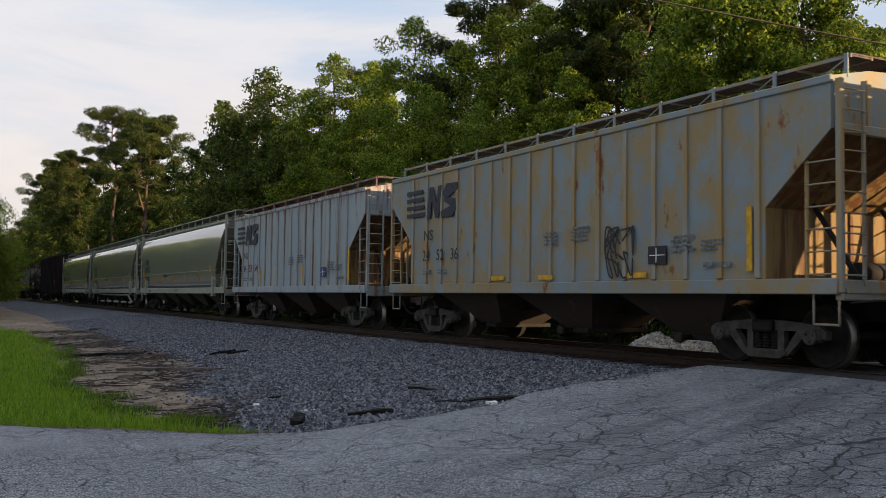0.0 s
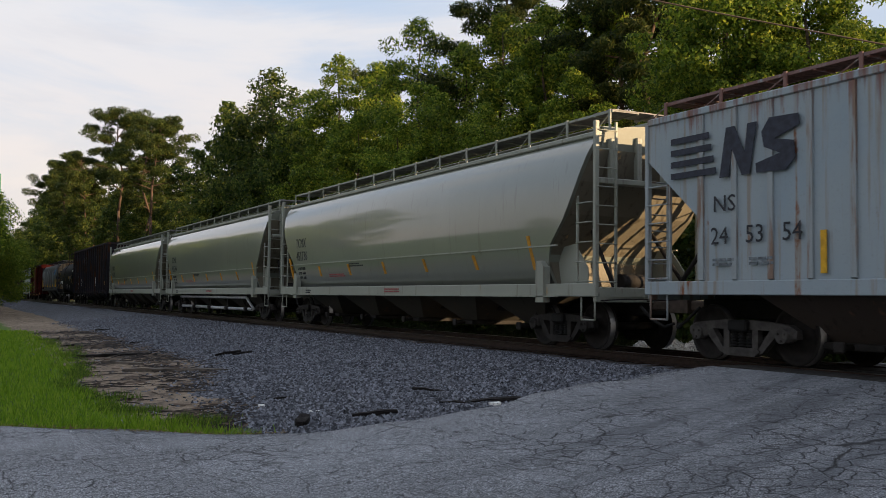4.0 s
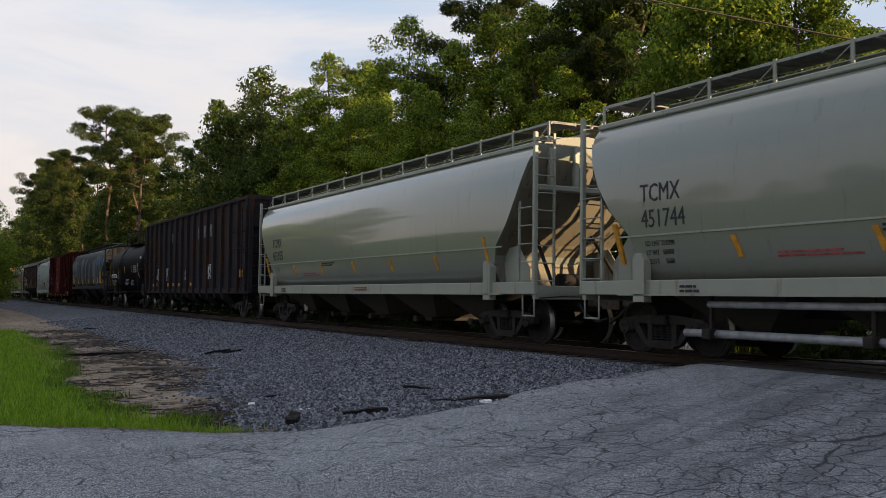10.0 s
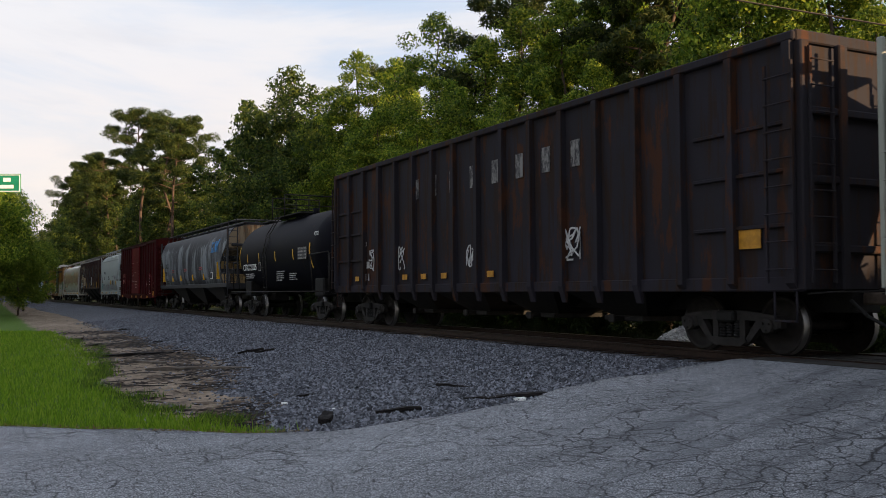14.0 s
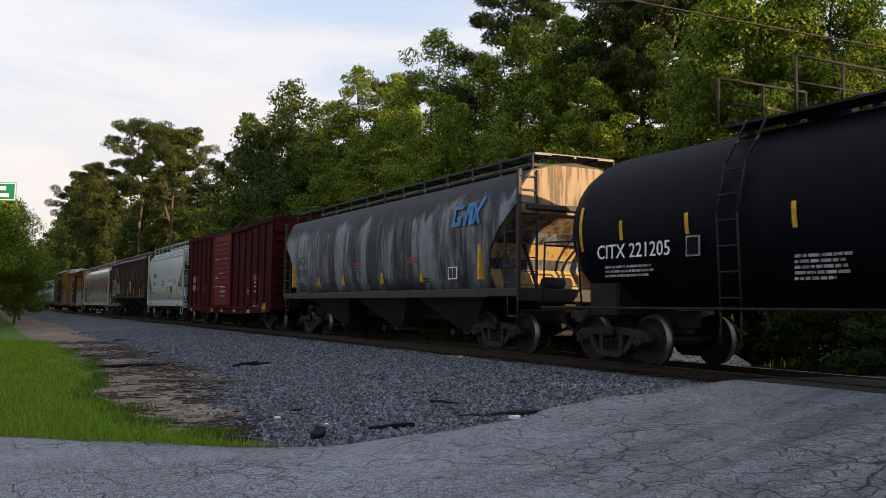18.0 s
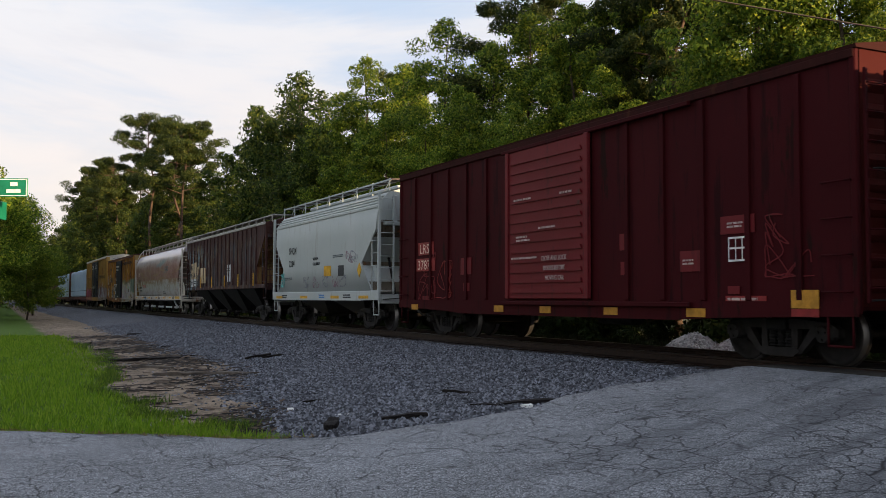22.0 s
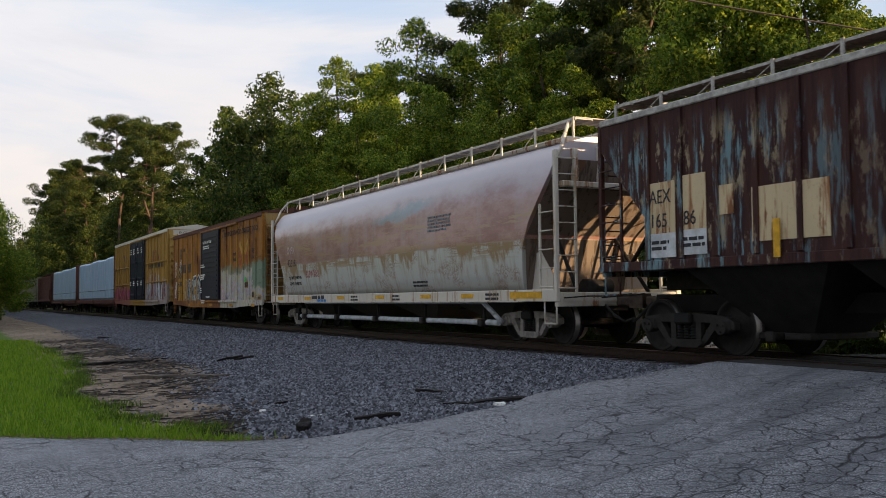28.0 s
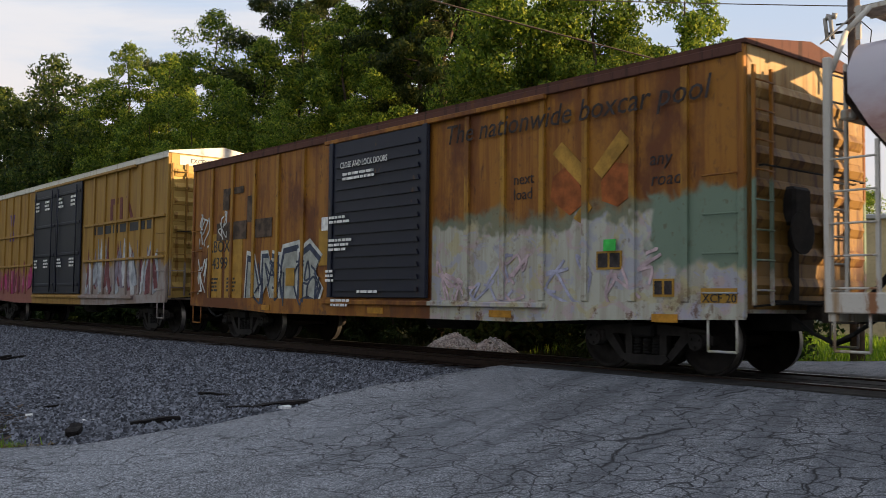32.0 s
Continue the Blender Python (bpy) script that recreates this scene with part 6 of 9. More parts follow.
# black tank car
TANK = paint("sooty_black_paint", (0.003, 0.003, 0.006), (0.005, 0.0045, 0.006), 0.3, (0.02, 0.01, 0.008), 0.02, 0.6, (0.004, 0.004, 0.008), spec=0.06)
tank = car_empty("tank_car", "black tank car with white lettering and yellow reflective marks", 118.0, 131.0)
L = 13.0
s = Solid()
n, cz, r = 40, 2.52, 1.50
prof = [(-6.25, 0.0), (-6.2, 0.35), (-6.02, 0.80), (-5.75, 1.15), (-5.4, 1.38), (-5.05, 1.48), (-4.9, 1.5)]
prof = prof + [(-x, q) for x, q in reversed(prof)]
m = len(prof)
s.add([(x, r * (q / 1.5) * math.cos(6.2832 * i / n), cz + r * (q / 1.5) * math.sin(6.2832 * i / n)) for i in range(n) for x, q in prof],
      [(i * m + j, i * m + j + 1, ((i + 1) % n) * m + j + 1, ((i + 1) % n) * m + j) for i in range(n) for j in range(m - 1)], True)
part("tank", s, TANK, tank)
part("manway", Solid().cyl((-0.3, 0, 3.98), (-0.3, 0, 4.22), 0.38, 16).cyl((0.5, 0.1, 3.98), (0.5, 0.1, 4.3), 0.12, 10).cyl((-1.0, -0.1, 3.98), (-1.0, -0.1, 4.2), 0.12, 10), TANK, tank)
s = Solid().box(-1.7, 1.7, -0.95, -0.45, 4.0, 4.04).box(-1.7, 1.7, 0.45, 0.95, 4.0, 4.04)
part("top_platform", s, STEEL, tank)
for x in (-1.75, -0.1):
    rail = part("handrail", Solid().pipe([(x, -1.0, 3.98), (x, -1.0, 4.85), (x, 1.0, 4.85), (x, 1.0, 3.98)], 0.025), STEEL, tank)
    part("rail_post", Solid().cyl((x, 0.0, 3.98), (x, 0.0, 4.85), 0.025, 6), STEEL, rail)
    part("mid_rail", Solid().cyl((x, -1.0, 4.45), (x, 1.0, 4.45), 0.02, 6), STEEL, rail)
for x in (-1.16, -0.72):
    part("ladder_stile", Solid().pipe([(x, -0.95, 4.05), (x, -1.4, 3.3), (x, -1.58, 2.5), (x, -1.5, 1.0), (x, -1.5, 0.5)], 0.02), STEEL, tank)
for y, z in ((-1.52, 1.2), (-1.55, 1.6), (-1.57, 2.0), (-1.58, 2.4), (-1.55, 2.8), (-1.43, 3.2), (-1.2, 3.65)):
    part("ladder_rung", Solid().pipe([(-1.16, y, z), (-0.72, y, z)], 0.015), STEEL, tank)
for q in (-1, 1):
    part("stub_sill", Solid().soft(q * 3.6, q * 6.45, -0.3, 0.3, 0.66, 1.0, 0.03).soft(q * 4.2, q * 5.1, -1.2, 1.2, 0.85, 1.5, 0.05), BLACK, tank)
    part("end_platform", Solid().box(q * 5.5, q * 6.4, -1.45, 1.45, 1.0, 1.05), BLACK, tank)
    part("end_railing", Solid().pipe([(q * 6.40, -1.42, 1.05), (q * 6.35, -1.42, 2.3), (q * 6.35, 1.42, 2.3), (q * 6.35, 1.42, 1.05)], 0.022), STEEL, tank)
    part("side_railing", Solid().pipe([(q * 6.35, -1.45, 1.05), (q * 6.3, -1.45, 2.35), (q * 4.9, -1.62, 2.3), (q * 4.9, -1.5, 1.0)], 0.02), STEEL, tank)
    truck(tank, q * (L / 2 - 1.9), STEEL)
part("running_rail", Solid().pipe([(-6.3, -1.52, 1.03), (6.3, -1.52, 1.03)], 0.022), STEEL, tank)
coupler(tank, L, 0.45)


def tank_y(z):
    return -math.sqrt(max(0.01, 1.5 ** 2 - (z - cz) ** 2)) - 0.008


for x, z0, z1, w in ((-5.0, 2.1, 2.95, 0.09), (-3.75, 2.25, 2.6, 0.09), (-2.0, 2.25, 2.6, 0.09), (0.27, 2.2, 2.58, 0.09), (2.54, 2.2, 2.58, 0.09), (4.45, 1.85, 2.72, 0.12)):
    s = Solid()
    for i in range(6):
        a, b = z0 + (z1 - z0) * i / 6, z0 + (z1 - z0) * (i + 1) / 6
        s.add([(x, tank_y(a), a), (x + w, tank_y(a), a), (x + w, tank_y(b), b), (x, tank_y(b), b)], [(0, 1, 2, 3)])
    part("yellow_stripe", s, YELLOW, tank)
words("CITX 221205", 0.37, -4.47, 1.93, -1.475, WHITE_INK, tank, squeeze=1.02)
s = part("small_plate", Solid().box(-1.97, -1.64, -1.502, -1.49, 1.88, 2.22), FADED, tank, "small white square mark")
part("plate_line", Solid().box(-1.94, -1.67, -1.506, -1.502, 1.91, 2.19), TANK, s)
bars(-4.3, 1.8, -1.40, 1.7, 3, 0.045, FADED, tank, seed=3)
bars(0.22, 1.82, -1.39, 1.0, 5, 0.045, FADED, tank, seed=6)
bars(1.75, 1.72, -1.35, 0.95, 4, 0.04, FADED, tank, seed=7)
s = part("data_plate", Solid().box(3.25, 4.2, -1.530, -1.512, 2.18, 2.6), FADED, tank, "white data table with dark rules")
part("plate_line", Solid().box(3.27, 4.18, -1.536, -1.53, 2.24, 2.3).box(3.27, 4.18, -1.536, -1.53, 2.36, 2.42).box(3.27, 4.18, -1.536, -1.53, 2.48, 2.53).box(3.5, 3.55, -1.536, -1.53, 2.19, 2.59).box(3.85, 3.9, -1.536, -1.53, 2.19, 2.59), DARK_INK, s)
words("CITX", 0.2, 4.85, 2.95, -1.445, WHITE_INK, tank)

# grimy streaked hopper with a boxed end
k = Nodes("streaked_soot_paint", 0.6)
run_n = k.math("SUBTRACT", k.noise(k.scaled((0.75, 0.75, 0.09)), 1.6, 8, 0.72), k.math("MULTIPLY", k.step(k.axis("X"), -4.6, -6.0), 0.08))
run_f = k.noise(k.scaled((5, 5, 0.12)), 2.2, 5, 0.6)
pale_end = k.step(k.axis("X"), 0.5, 4.5)
run_n = k.math("SUBTRACT", run_n, k.math("MULTIPLY", pale_end, 0.05))
c = k.mix(k.step(run_n, 0.40, 0.53), (0.175, 0.192, 0.212), (0.012, 0.012, 0.018))
pale = k.noise(k.scaled((3.4, 3.4, 0.09), (5, 2, 0)), 2.0, 6, 0.7)
c = k.mix(k.math("MULTIPLY", k.step(run_f, 0.45, 0.65), 0.55), c, (0.075, 0.078, 0.09))
c = k.mix(k.math("MULTIPLY", k.step(pale, 0.54, 0.70), 0.35), c, (0.24, 0.265, 0.30))
smudge = k.noise(k.scaled((0.8, 0.8, 0.5), (4, 4, 1)), 1.5, 5, 0.6)
c = k.mix(k.math("MULTIPLY", k.step(smudge, 0.50, 0.64), 0.7), c, (0.040, 0.042, 0.055))
soot = k.math("ADD", k.noise(k.scaled((0.9, 0.9, 0.12), (9, 0, 3)), 1.8, 7, 0.7), k.math("MULTIPLY", k.math("SUBTRACT", k.axis("Z"), 3.42), 0.55))
c = k.mix(k.math("MULTIPLY", k.step(soot, 0.47, 0.62), 0.95), c, (0.011, 0.011, 0.016))
GA_PAINT = k.done(c, k.noise(k.co, 10, 3), 0.1, 0.01)
# sooty end parts; the warm sun on them is put into the tan
GA_FRAME = paint("sooty_sunlit_tan", (0.205, 0.155, 0.10), (0.075, 0.055, 0.036), 0.55, (0.16, 0.075, 0.03), 0.14, 0.65)
GA_DARK = paint("sooty_frame_paint", (0.027, 0.026, 0.029), (0.022, 0.022, 0.025), 0.4, (0.1, 0.05, 0.03), 0.05, 0.65)
# sooty bays; their colour also carries the shade under the car
GA_BAY = paint("sooty_shaded_bottom", (0.017, 0.015, 0.013), (0.016, 0.015, 0.014), 0.2, (0.08, 0.05, 0.03), 0.05, 0.7)
GA_PROF = [(1.36, 1.36), (1.49, 1.8), (1.55, 2.3), (1.56, 2.8), (1.52, 3.25), (1.42, 3.6), (1.27, 3.9), (1.15, 4.02), (0.6, 4.18), (0.0, 4.24)]
GA_CUT = [(1.36, 1.15), (1.5, 1.15), (1.97, 1.38), (2.64, 1.02), (2.95, 0.5), (3.12, 0.1), (4.4, 0.08)]
# slope ends in gold: low sunlight painted into the colour
GA_END = paint("sunlit_tan_end", (0.26, 0.175, 0.075), (0.15, 0.095, 0.042), 0.4, (0.10, 0.055, 0.028), 0.12, 0.65)
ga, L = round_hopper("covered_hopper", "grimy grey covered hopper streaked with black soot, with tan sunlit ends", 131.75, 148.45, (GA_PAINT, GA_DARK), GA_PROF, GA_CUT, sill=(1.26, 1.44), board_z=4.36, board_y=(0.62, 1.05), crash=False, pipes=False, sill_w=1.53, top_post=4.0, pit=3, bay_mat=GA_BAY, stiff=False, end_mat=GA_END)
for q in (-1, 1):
    part("end_sheet", Solid().slabx([(-1.16, 3.98), (-0.6, 4.15), (0.6, 4.15), (1.16, 3.98), (1.42, 3.6), (1.5, 3.15), (-1.5, 3.15), (-1.42, 3.6)], q * (L / 2 - 0.09), q * (L / 2 - 0.07)), GA_FRAME, ga, "sooty end sheet in sunlit tan")
    part("slope_sheet", Solid().add([(q * (L / 2 - 0.1), -1.5, 3.1), (q * (L / 2 - 0.1), 1.5, 3.1), (q * (L / 2 - 1.0), 1.5, 2.62), (q * (L / 2 - 1.0), -1.5, 2.62), (q * (L / 2 - 1.36), -1.5, 1.97), (q * (L / 2 - 1.36), 1.5, 1.97), (q * (L / 2 - 1.12), 1.38, 1.4), (q * (L / 2 - 1.12), -1.38, 1.4)], [(0, 1, 2, 3), (3, 2, 5, 4), (4, 5, 6, 7)]), GA_FRAME, ga, "sooty slope sheet in sunlit tan")
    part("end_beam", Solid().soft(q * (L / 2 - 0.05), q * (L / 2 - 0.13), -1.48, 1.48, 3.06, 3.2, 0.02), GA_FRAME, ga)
x = L / 2 - 3.0
FRESH_BLUE = plain("fresh_blue_mark", (0.045, 0.19, 0.42), 0.6, 0, 0.35, 5, 0.05)


def mark(pts):
    part("painted_emblem", Solid().slab([(x + 0.62 * a_, 2.93 + 0.85 * (b_ - 3.0)) for a_, b_ in pts], -1.506, -1.50), FRESH_BLUE, ga, "blue painted emblem")


mark([(0, 3.0), (0.75, 3.0), (0.78, 3.28), (0.45, 3.28), (0.45, 3.2), (0.55, 3.12), (0.24, 3.12), (0.26, 3.48), (0.85, 3.48), (0.9, 3.6), (0.1, 3.6)])
mark([(0.95, 3.0), (1.15, 3.0), (1.3, 3.45), (1.45, 3.0), (1.65, 3.0), (1.45, 3.62), (1.2, 3.62)])
mark([(1.30, 3.62), (1.32, 3.48), (1.52, 3.48), (1.50, 3.0), (1.64, 3.0), (1.66, 3.48), (1.86, 3.48), (1.88, 3.62)])
mark([(1.6, 3.62), (1.8, 3.62), (2.0, 3.4), (2.3, 3.72), (2.5, 3.72), (2.1, 3.3), (2.3, 3.0), (2.1, 3.0), (1.95, 3.2), (1.8, 3.0), (1.6, 3.0), (1.85, 3.3)])
words("GACX", 0.40, -L / 2 + 1.55, 2.42, -1.575, DARK_INK, ga)
words("53912", 0.40, -L / 2 + 1.6, 1.98, -1.575, DARK_INK, ga)
bars(-L / 2 + 1.7, 1.8, -1.5, 0.8, 4, 0.06, DARK_INK, ga, seed=2)
for xx in (-L / 2 + 1.25, L / 2 - 1.65):
    part("yellow_stripe", Solid().box(xx, xx + 0.09, -1.60, -1.40, 1.65, 2.45), YELLOW, ga)
for xx in (-4.5, -2.2, 0.9, 3.5):
    part("yellow_stripe", Solid().box(xx, xx + 0.07, -1.545, -1.45, 1.65, 1.95), YELLOW, ga)
for xx in (-4.6, -1.2, 2.6):
    bars(xx, 2.3, -1.575, 0.8, 2, 0.05, FAINT_RED, ga, seed=int(xx * 5))
    bars(xx + 0.9, 1.75, -1.53, 0.5, 2, 0.04, DARK_INK, ga, seed=int(xx * 4))
s = patch(5.12, 5.57, 1.68, 1.98, -1.53, WHITE_INK, ga, "inspection_plate", "white-framed stencil plate")
part("plate_line", Solid().box(5.16, 5.33, -1.545, -1.53, 1.71, 1.95).box(5.36, 5.53, -1.545, -1.53, 1.71, 1.95), DARK_INK, s)

conform(ga, GA_PROF)

# dark red boxcar
RED = paint("dark_red_paint", (0.036, 0.0045, 0.006), (0.021, 0.004, 0.005), 0.32, (0.017, 0.006, 0.005), 0.1, 0.65, (0.044, 0.0055, 0.007), spec=0.04)
RED_DOOR = paint("fresh_red_door_paint", (0.115, 0.011, 0.014), (0.075, 0.009, 0.011), 0.28, (0.06, 0.02, 0.015), 0.04, 0.55, spec=0.12)
LRS_INK = plain("pinkish_white_lettering", (0.60, 0.42, 0.34), 0.6, 0, 0.25, 9, 0.05)
RED_PATCH = plain("bright_red_repaint", (0.20, 0.018, 0.018), 0.55, 0, 0.2, 5, 0.05)
RED_ROOF = paint("rusty_roof", (0.032, 0.010, 0.009), (0.024, 0.009, 0.008), 0.4, (0.05, 0.02, 0.012), 0.14, 0.8, spec=0.04)
ORANGE_END = paint("faded_orange_red_end", (0.045, 0.007, 0.006), (0.03, 0.006, 0.005), 0.3, (0.06, 0.012, 0.01), 0.1, 0.7, spec=0.04)


def spaced(door, n_left, n_right):
    d0, d1 = door

    def f(L):
        return [-L / 2 + (i + 1) * (d0 + L / 2 - 0.05) / (n_left + 1) for i in range(n_left)] + [d1 + 0.1 + (i + 1) * (L / 2 - d1 - 0.1) / (n_right + 1) for i in range(n_right)]
    return f


door = (-1.62, 1.55)
red, L, y = boxcar("boxcar", "dark red ribbed boxcar with a sliding door and pale faded lettering", 149.98, 165.28, (RED, RED_DOOR, RED_ROOF), 4.36, 0.62, door, spaced(door, 5, 5), lit=ORANGE_END)
patch(-L / 2 + 1.22, -L / 2 + 2.16, 2.11, 2.44, -1.54, RED_PATCH, red, "repainted_patch", "brighter red repainted patch")
patch(-L / 2 + 1.1, -L / 2 + 2.24, 1.69, 2.02, -1.54, RED_PATCH, red, "repainted_patch", "brighter red repainted patch")
words("LRS", 0.35, -L / 2 + 1.3, 2.15, -1.545, LRS_INK, red, squeeze=1.1)
words("3787", 0.35, -L / 2 + 1.18, 1.73, -1.545, LRS_INK, red, squeeze=1.1)
for xx, ww in ((0.85, 0.4), (5.4, 0.42), (7.35, 0.42), (9.6, 0.42), (11.9, 0.45)):
    patch(-L / 2 + xx, -L / 2 + xx + ww, 0.68, 0.82, -1.568, AMBER, red, "yellow_stripe")
patch(L / 2 - 1.15, L / 2 - 0.65, 0.84, 1.10, -1.568, AMBER, red, "yellow_stripe")
patch(L / 2 - 1.15, L / 2 - 0.65, 0.72, 0.83, -1.568, RED_PATCH, red, "repainted_patch", "brighter red repainted patch")
for xx, ww, zz, zh in ((4.08, 0.55, 1.42, 0.34), (2.42, 0.2, 1.85, 0.30), (2.45, 0.18, 1.4, 0.24), (5.2, 0.25, 1.05, 0.12), (-L / 2 + 3.85, 0.3, 1.15, 0.2), (-L / 2 + 1.5, 0.5, 0.86, 0.18)):
    patch(xx, xx + ww, zz, zz + zh, -1.545, RED_DOOR, red, "repainted_patch", "brighter red repainted patch")
patch(5.15, 6.0, 0.92, 1.02, -1.545, RED_PATCH, red, "repainted_patch", "brighter red repainted patch")
bars(5.2, 0.99, -1.552, 0.7, 1, 0.04, FADED_PINK, red, seed=21)
bars(4.15, 1.62, -1.552, 0.35, 2, 0.03, FADED_PINK, red, seed=22)
bars(5.2, 2.16, -1.552, 0.35, 2, 0.03, FADED_PINK, red, seed=23)
scrawl(red, 6.0, 1.3, 0.9, 0.9, -1.545, RED_DOOR, 31, 7, 0.008, "faint chalky scribble")
scrawl(red, -L / 2 + 2.3, 1.0, 0.9, 0.9, -1.545, RED_PATCH, 33, 6, 0.008, "thin red scribble")
patch(-L / 2 + 3.7, -L / 2 + 4.25, 1.55, 1.95, -1.545, RED_DOOR, red, "repainted_patch", "brighter red repainted patch")
patch(5.05, 5.78, 1.98, 2.26, -1.545, RED_DOOR, red, "repainted_patch", "brighter red repainted patch")
s = part("inspection_plate", Solid().box(5.22, 5.67, -1.552, -1.54, 1.55, 1.93), WHITE_INK, red, "white-framed stencil plate")
part("plate_line", Solid().box(5.25, 5.37, -1.56, -1.552, 1.58, 1.74).box(5.40, 5.51, -1.56, -1.552, 1.58, 1.74).box(5.54, 5.64, -1.56, -1.552, 1.58, 1.74).box(5.25, 5.37, -1.56, -1.552, 1.77, 1.90).box(5.40, 5.51, -1.56, -1.552, 1.77, 1.90).box(5.54, 5.64, -1.56, -1.552, 1.77, 1.90), RED, s)
for xx, zz, ww, rw in ((-1.2, 3.1, 0.9, 1), (-1.1, 2.3, 0.6, 2), (-1.3, 1.85, 1.2, 1), (-0.2, 2.45, 0.9, 1), (0.6, 3.1, 0.5, 1)):
    bars(xx, zz, -1.665, ww, rw, 0.04, FADED_PINK, red, seed=int(zz * 10))
words("CLOSE AND LOCK", 0.14, -0.1, 1.75, -1.665, FADED_PINK, red, squeeze=0.8)
words("DOORS BEFORE", 0.14, -0.02, 1.55, -1.665, FADED_PINK, red, squeeze=0.8)
words("MOVING CAR", 0.14, 0.05, 1.35, -1.665, FADED_PINK, red, squeeze=0.8)
scrawl(red, -L / 2 + 1.25, 0.95, 1.0, 1.2, -1.545, RED_DOOR, 12, 7, 0.012, "faded red scrawl")

# white two-bay hopper
SH_PAINT = paint("chalky_white_paint", (0.37, 0.405, 0.40), (0.31, 0.32, 0.30), 0.22, (0.3, 0.2, 0.1), 0.0, 0.5, (0.405, 0.435, 0.43))
# stained tan far darker than the body: the end's shade is painted in
SH_END = paint("shaded_tan_end", (0.12, 0.10, 0.075), (0.07, 0.052, 0.035), 0.45, (0.15, 0.07, 0.03), 0.1, 0.65)
GREY_SCRAWL = plain("grey_spray", (0.25, 0.26, 0.29), 0.6, 0, 0.2, 9, 0.05)
MAUVE_SCRAWL = plain("mauve_spray", (0.27, 0.18, 0.22), 0.6, 0, 0.2, 9, 0.05)
SH_PROF = [(1.48, 1.16), (1.52, 2.05), (1.50, 3.0), (1.46, 3.72), (1.33, 3.9), (1.16, 4.12), (0.6, 4.30), (0.0, 4.36)]
SH_CUT = [(1.16, 0.62), (1.4, 0.85), (1.7, 1.28), (1.95, 1.42), (2.3, 1.42), (2.75, 0.72), (2.95, 0.34), (3.3, 0.22), (4.4, 0.22)]
sh, L = round_hopper("covered_hopper", "short chalky white covered hopper with black lettering and small stickers", 166.92, 178.05, (SH_PAINT, SH_PAINT), SH_PROF, SH_CUT, sill=(0.92, 1.2), board_z=4.5, board_y=(0.75, 1.1), crash=False, pipes=False, pit=2, sill_w=1.54, top_post=4.1, bay_mat=TC_BAY, board_mat=MESH, end_mat=SH_END)
for sy in (-1, 1):
    part("roof_edge", Solid().soft(-L / 2 + 0.25, L / 2 - 0.25, sy * 1.40, sy * 1.49, 3.66, 3.76, 0.02), SH_PAINT, sh)
    for yy, zz in ((1.405, 3.82), (1.335, 3.92), (1.26, 4.02)):
        part("roof_seam", Solid().cyl((-L / 2 + 0.25, sy * yy, zz), (L / 2 - 0.25, sy * yy, zz), 0.022, 6), SH_PAINT, sh)
words("SHQX", 0.34, -L / 2 + 2.15, 2.62, -1.525, DARK_INK, sh)
words("2284", 0.34, -L / 2 + 2.17, 2.14, -1.53, DARK_INK, sh)
words("SODIUM", 0.15, -L / 2 + 5.0, 2.3, -1.525, DARK_INK, sh)
words("CHLORATE", 0.15, -L / 2 + 5.0, 2.12, -1.525, DARK_INK, sh)
bars(-L / 2 + 7.1, 2.4, -1.525, 1.2, 2, 0.03, FAINT, sh, seed=3)
patch(-L / 2 + 6.23, -L / 2 + 6.93, 1.72, 2.06, -1.53, YELLOW, sh)
patch(-L / 2 + 7.66, -L / 2 + 8.14, 1.70, 2.04, -1.53, DARK_INK, sh, "inspection_plate")
part("placard", Solid().slab([(3.80, 1.85), (3.98, 1.62), (4.16, 1.85), (3.98, 2.08)], -1.53, -1.515), YELLOW, sh, "yellow diamond hazard placard")
bars(-L / 2 + 1.5, 1.75, -1.515, 1.2, 2, 0.035, FAINT, sh, seed=9)
scrawl(sh, -L / 2 + 0.95, 1.4, 0.6, 0.5, -1.52, plain("teal_spray", (0.06, 0.35, 0.33), 0.6), 3, 6, 0.012)
for i, xx in enumerate((-1.6, -0.5, 0.5, 1.5, 2.2, 2.8, 3.2)):
    scrawl(sh, xx, 1.36 + 0.75 * (i > 4), 0.6, 0.36, -1.525, (GREY_SCRAWL, MAUVE_SCRAWL)[i % 2], 60 + i, 6, 0.008, "thin sprayed scribble")
for xx in (-L / 2 + 0.6, -1.9, 1.4, 4.0):
    patch(xx, xx + 0.8, 0.97, 1.06, -1.545, YELLOW, sh, "yellow_stripe")
for xx in (-4.2, 0.2, 2.6):
    bars(xx, 1.1, -1.545, 0.7, 2, 0.04, BLUE_INK if xx == 0.2 else DARK_INK, sh, seed=int(xx * 3))

# rusted brown ribbed hopper
k = Nodes("rusted_brown_sides", 0.75)
st = k.noise(k.scaled((2.3, 2.3, 0.13)), 2.0, 7, 0.7)
st2 = k.noise(k.scaled((2.0, 2.0, 0.22), (5, 2, 0)), 2.2, 7, 0.7)
low_down = k.math("MULTIPLY", k.step(k.axis("Z"), 3.95, 3.3), k.math("ADD", 0.24, k.math("MULTIPLY", k.step(k.axis("X"), -1.5, -5.5), 0.76)))
c = k.mix(k.step(st, 0.40, 0.60), (0.024, 0.008, 0.009), (0.046, 0.017, 0.014))
c = k.mix(k.math("MULTIPLY", k.step(st2, 0.52, 0.585), low_down), c, (0.13, 0.21, 0.24))
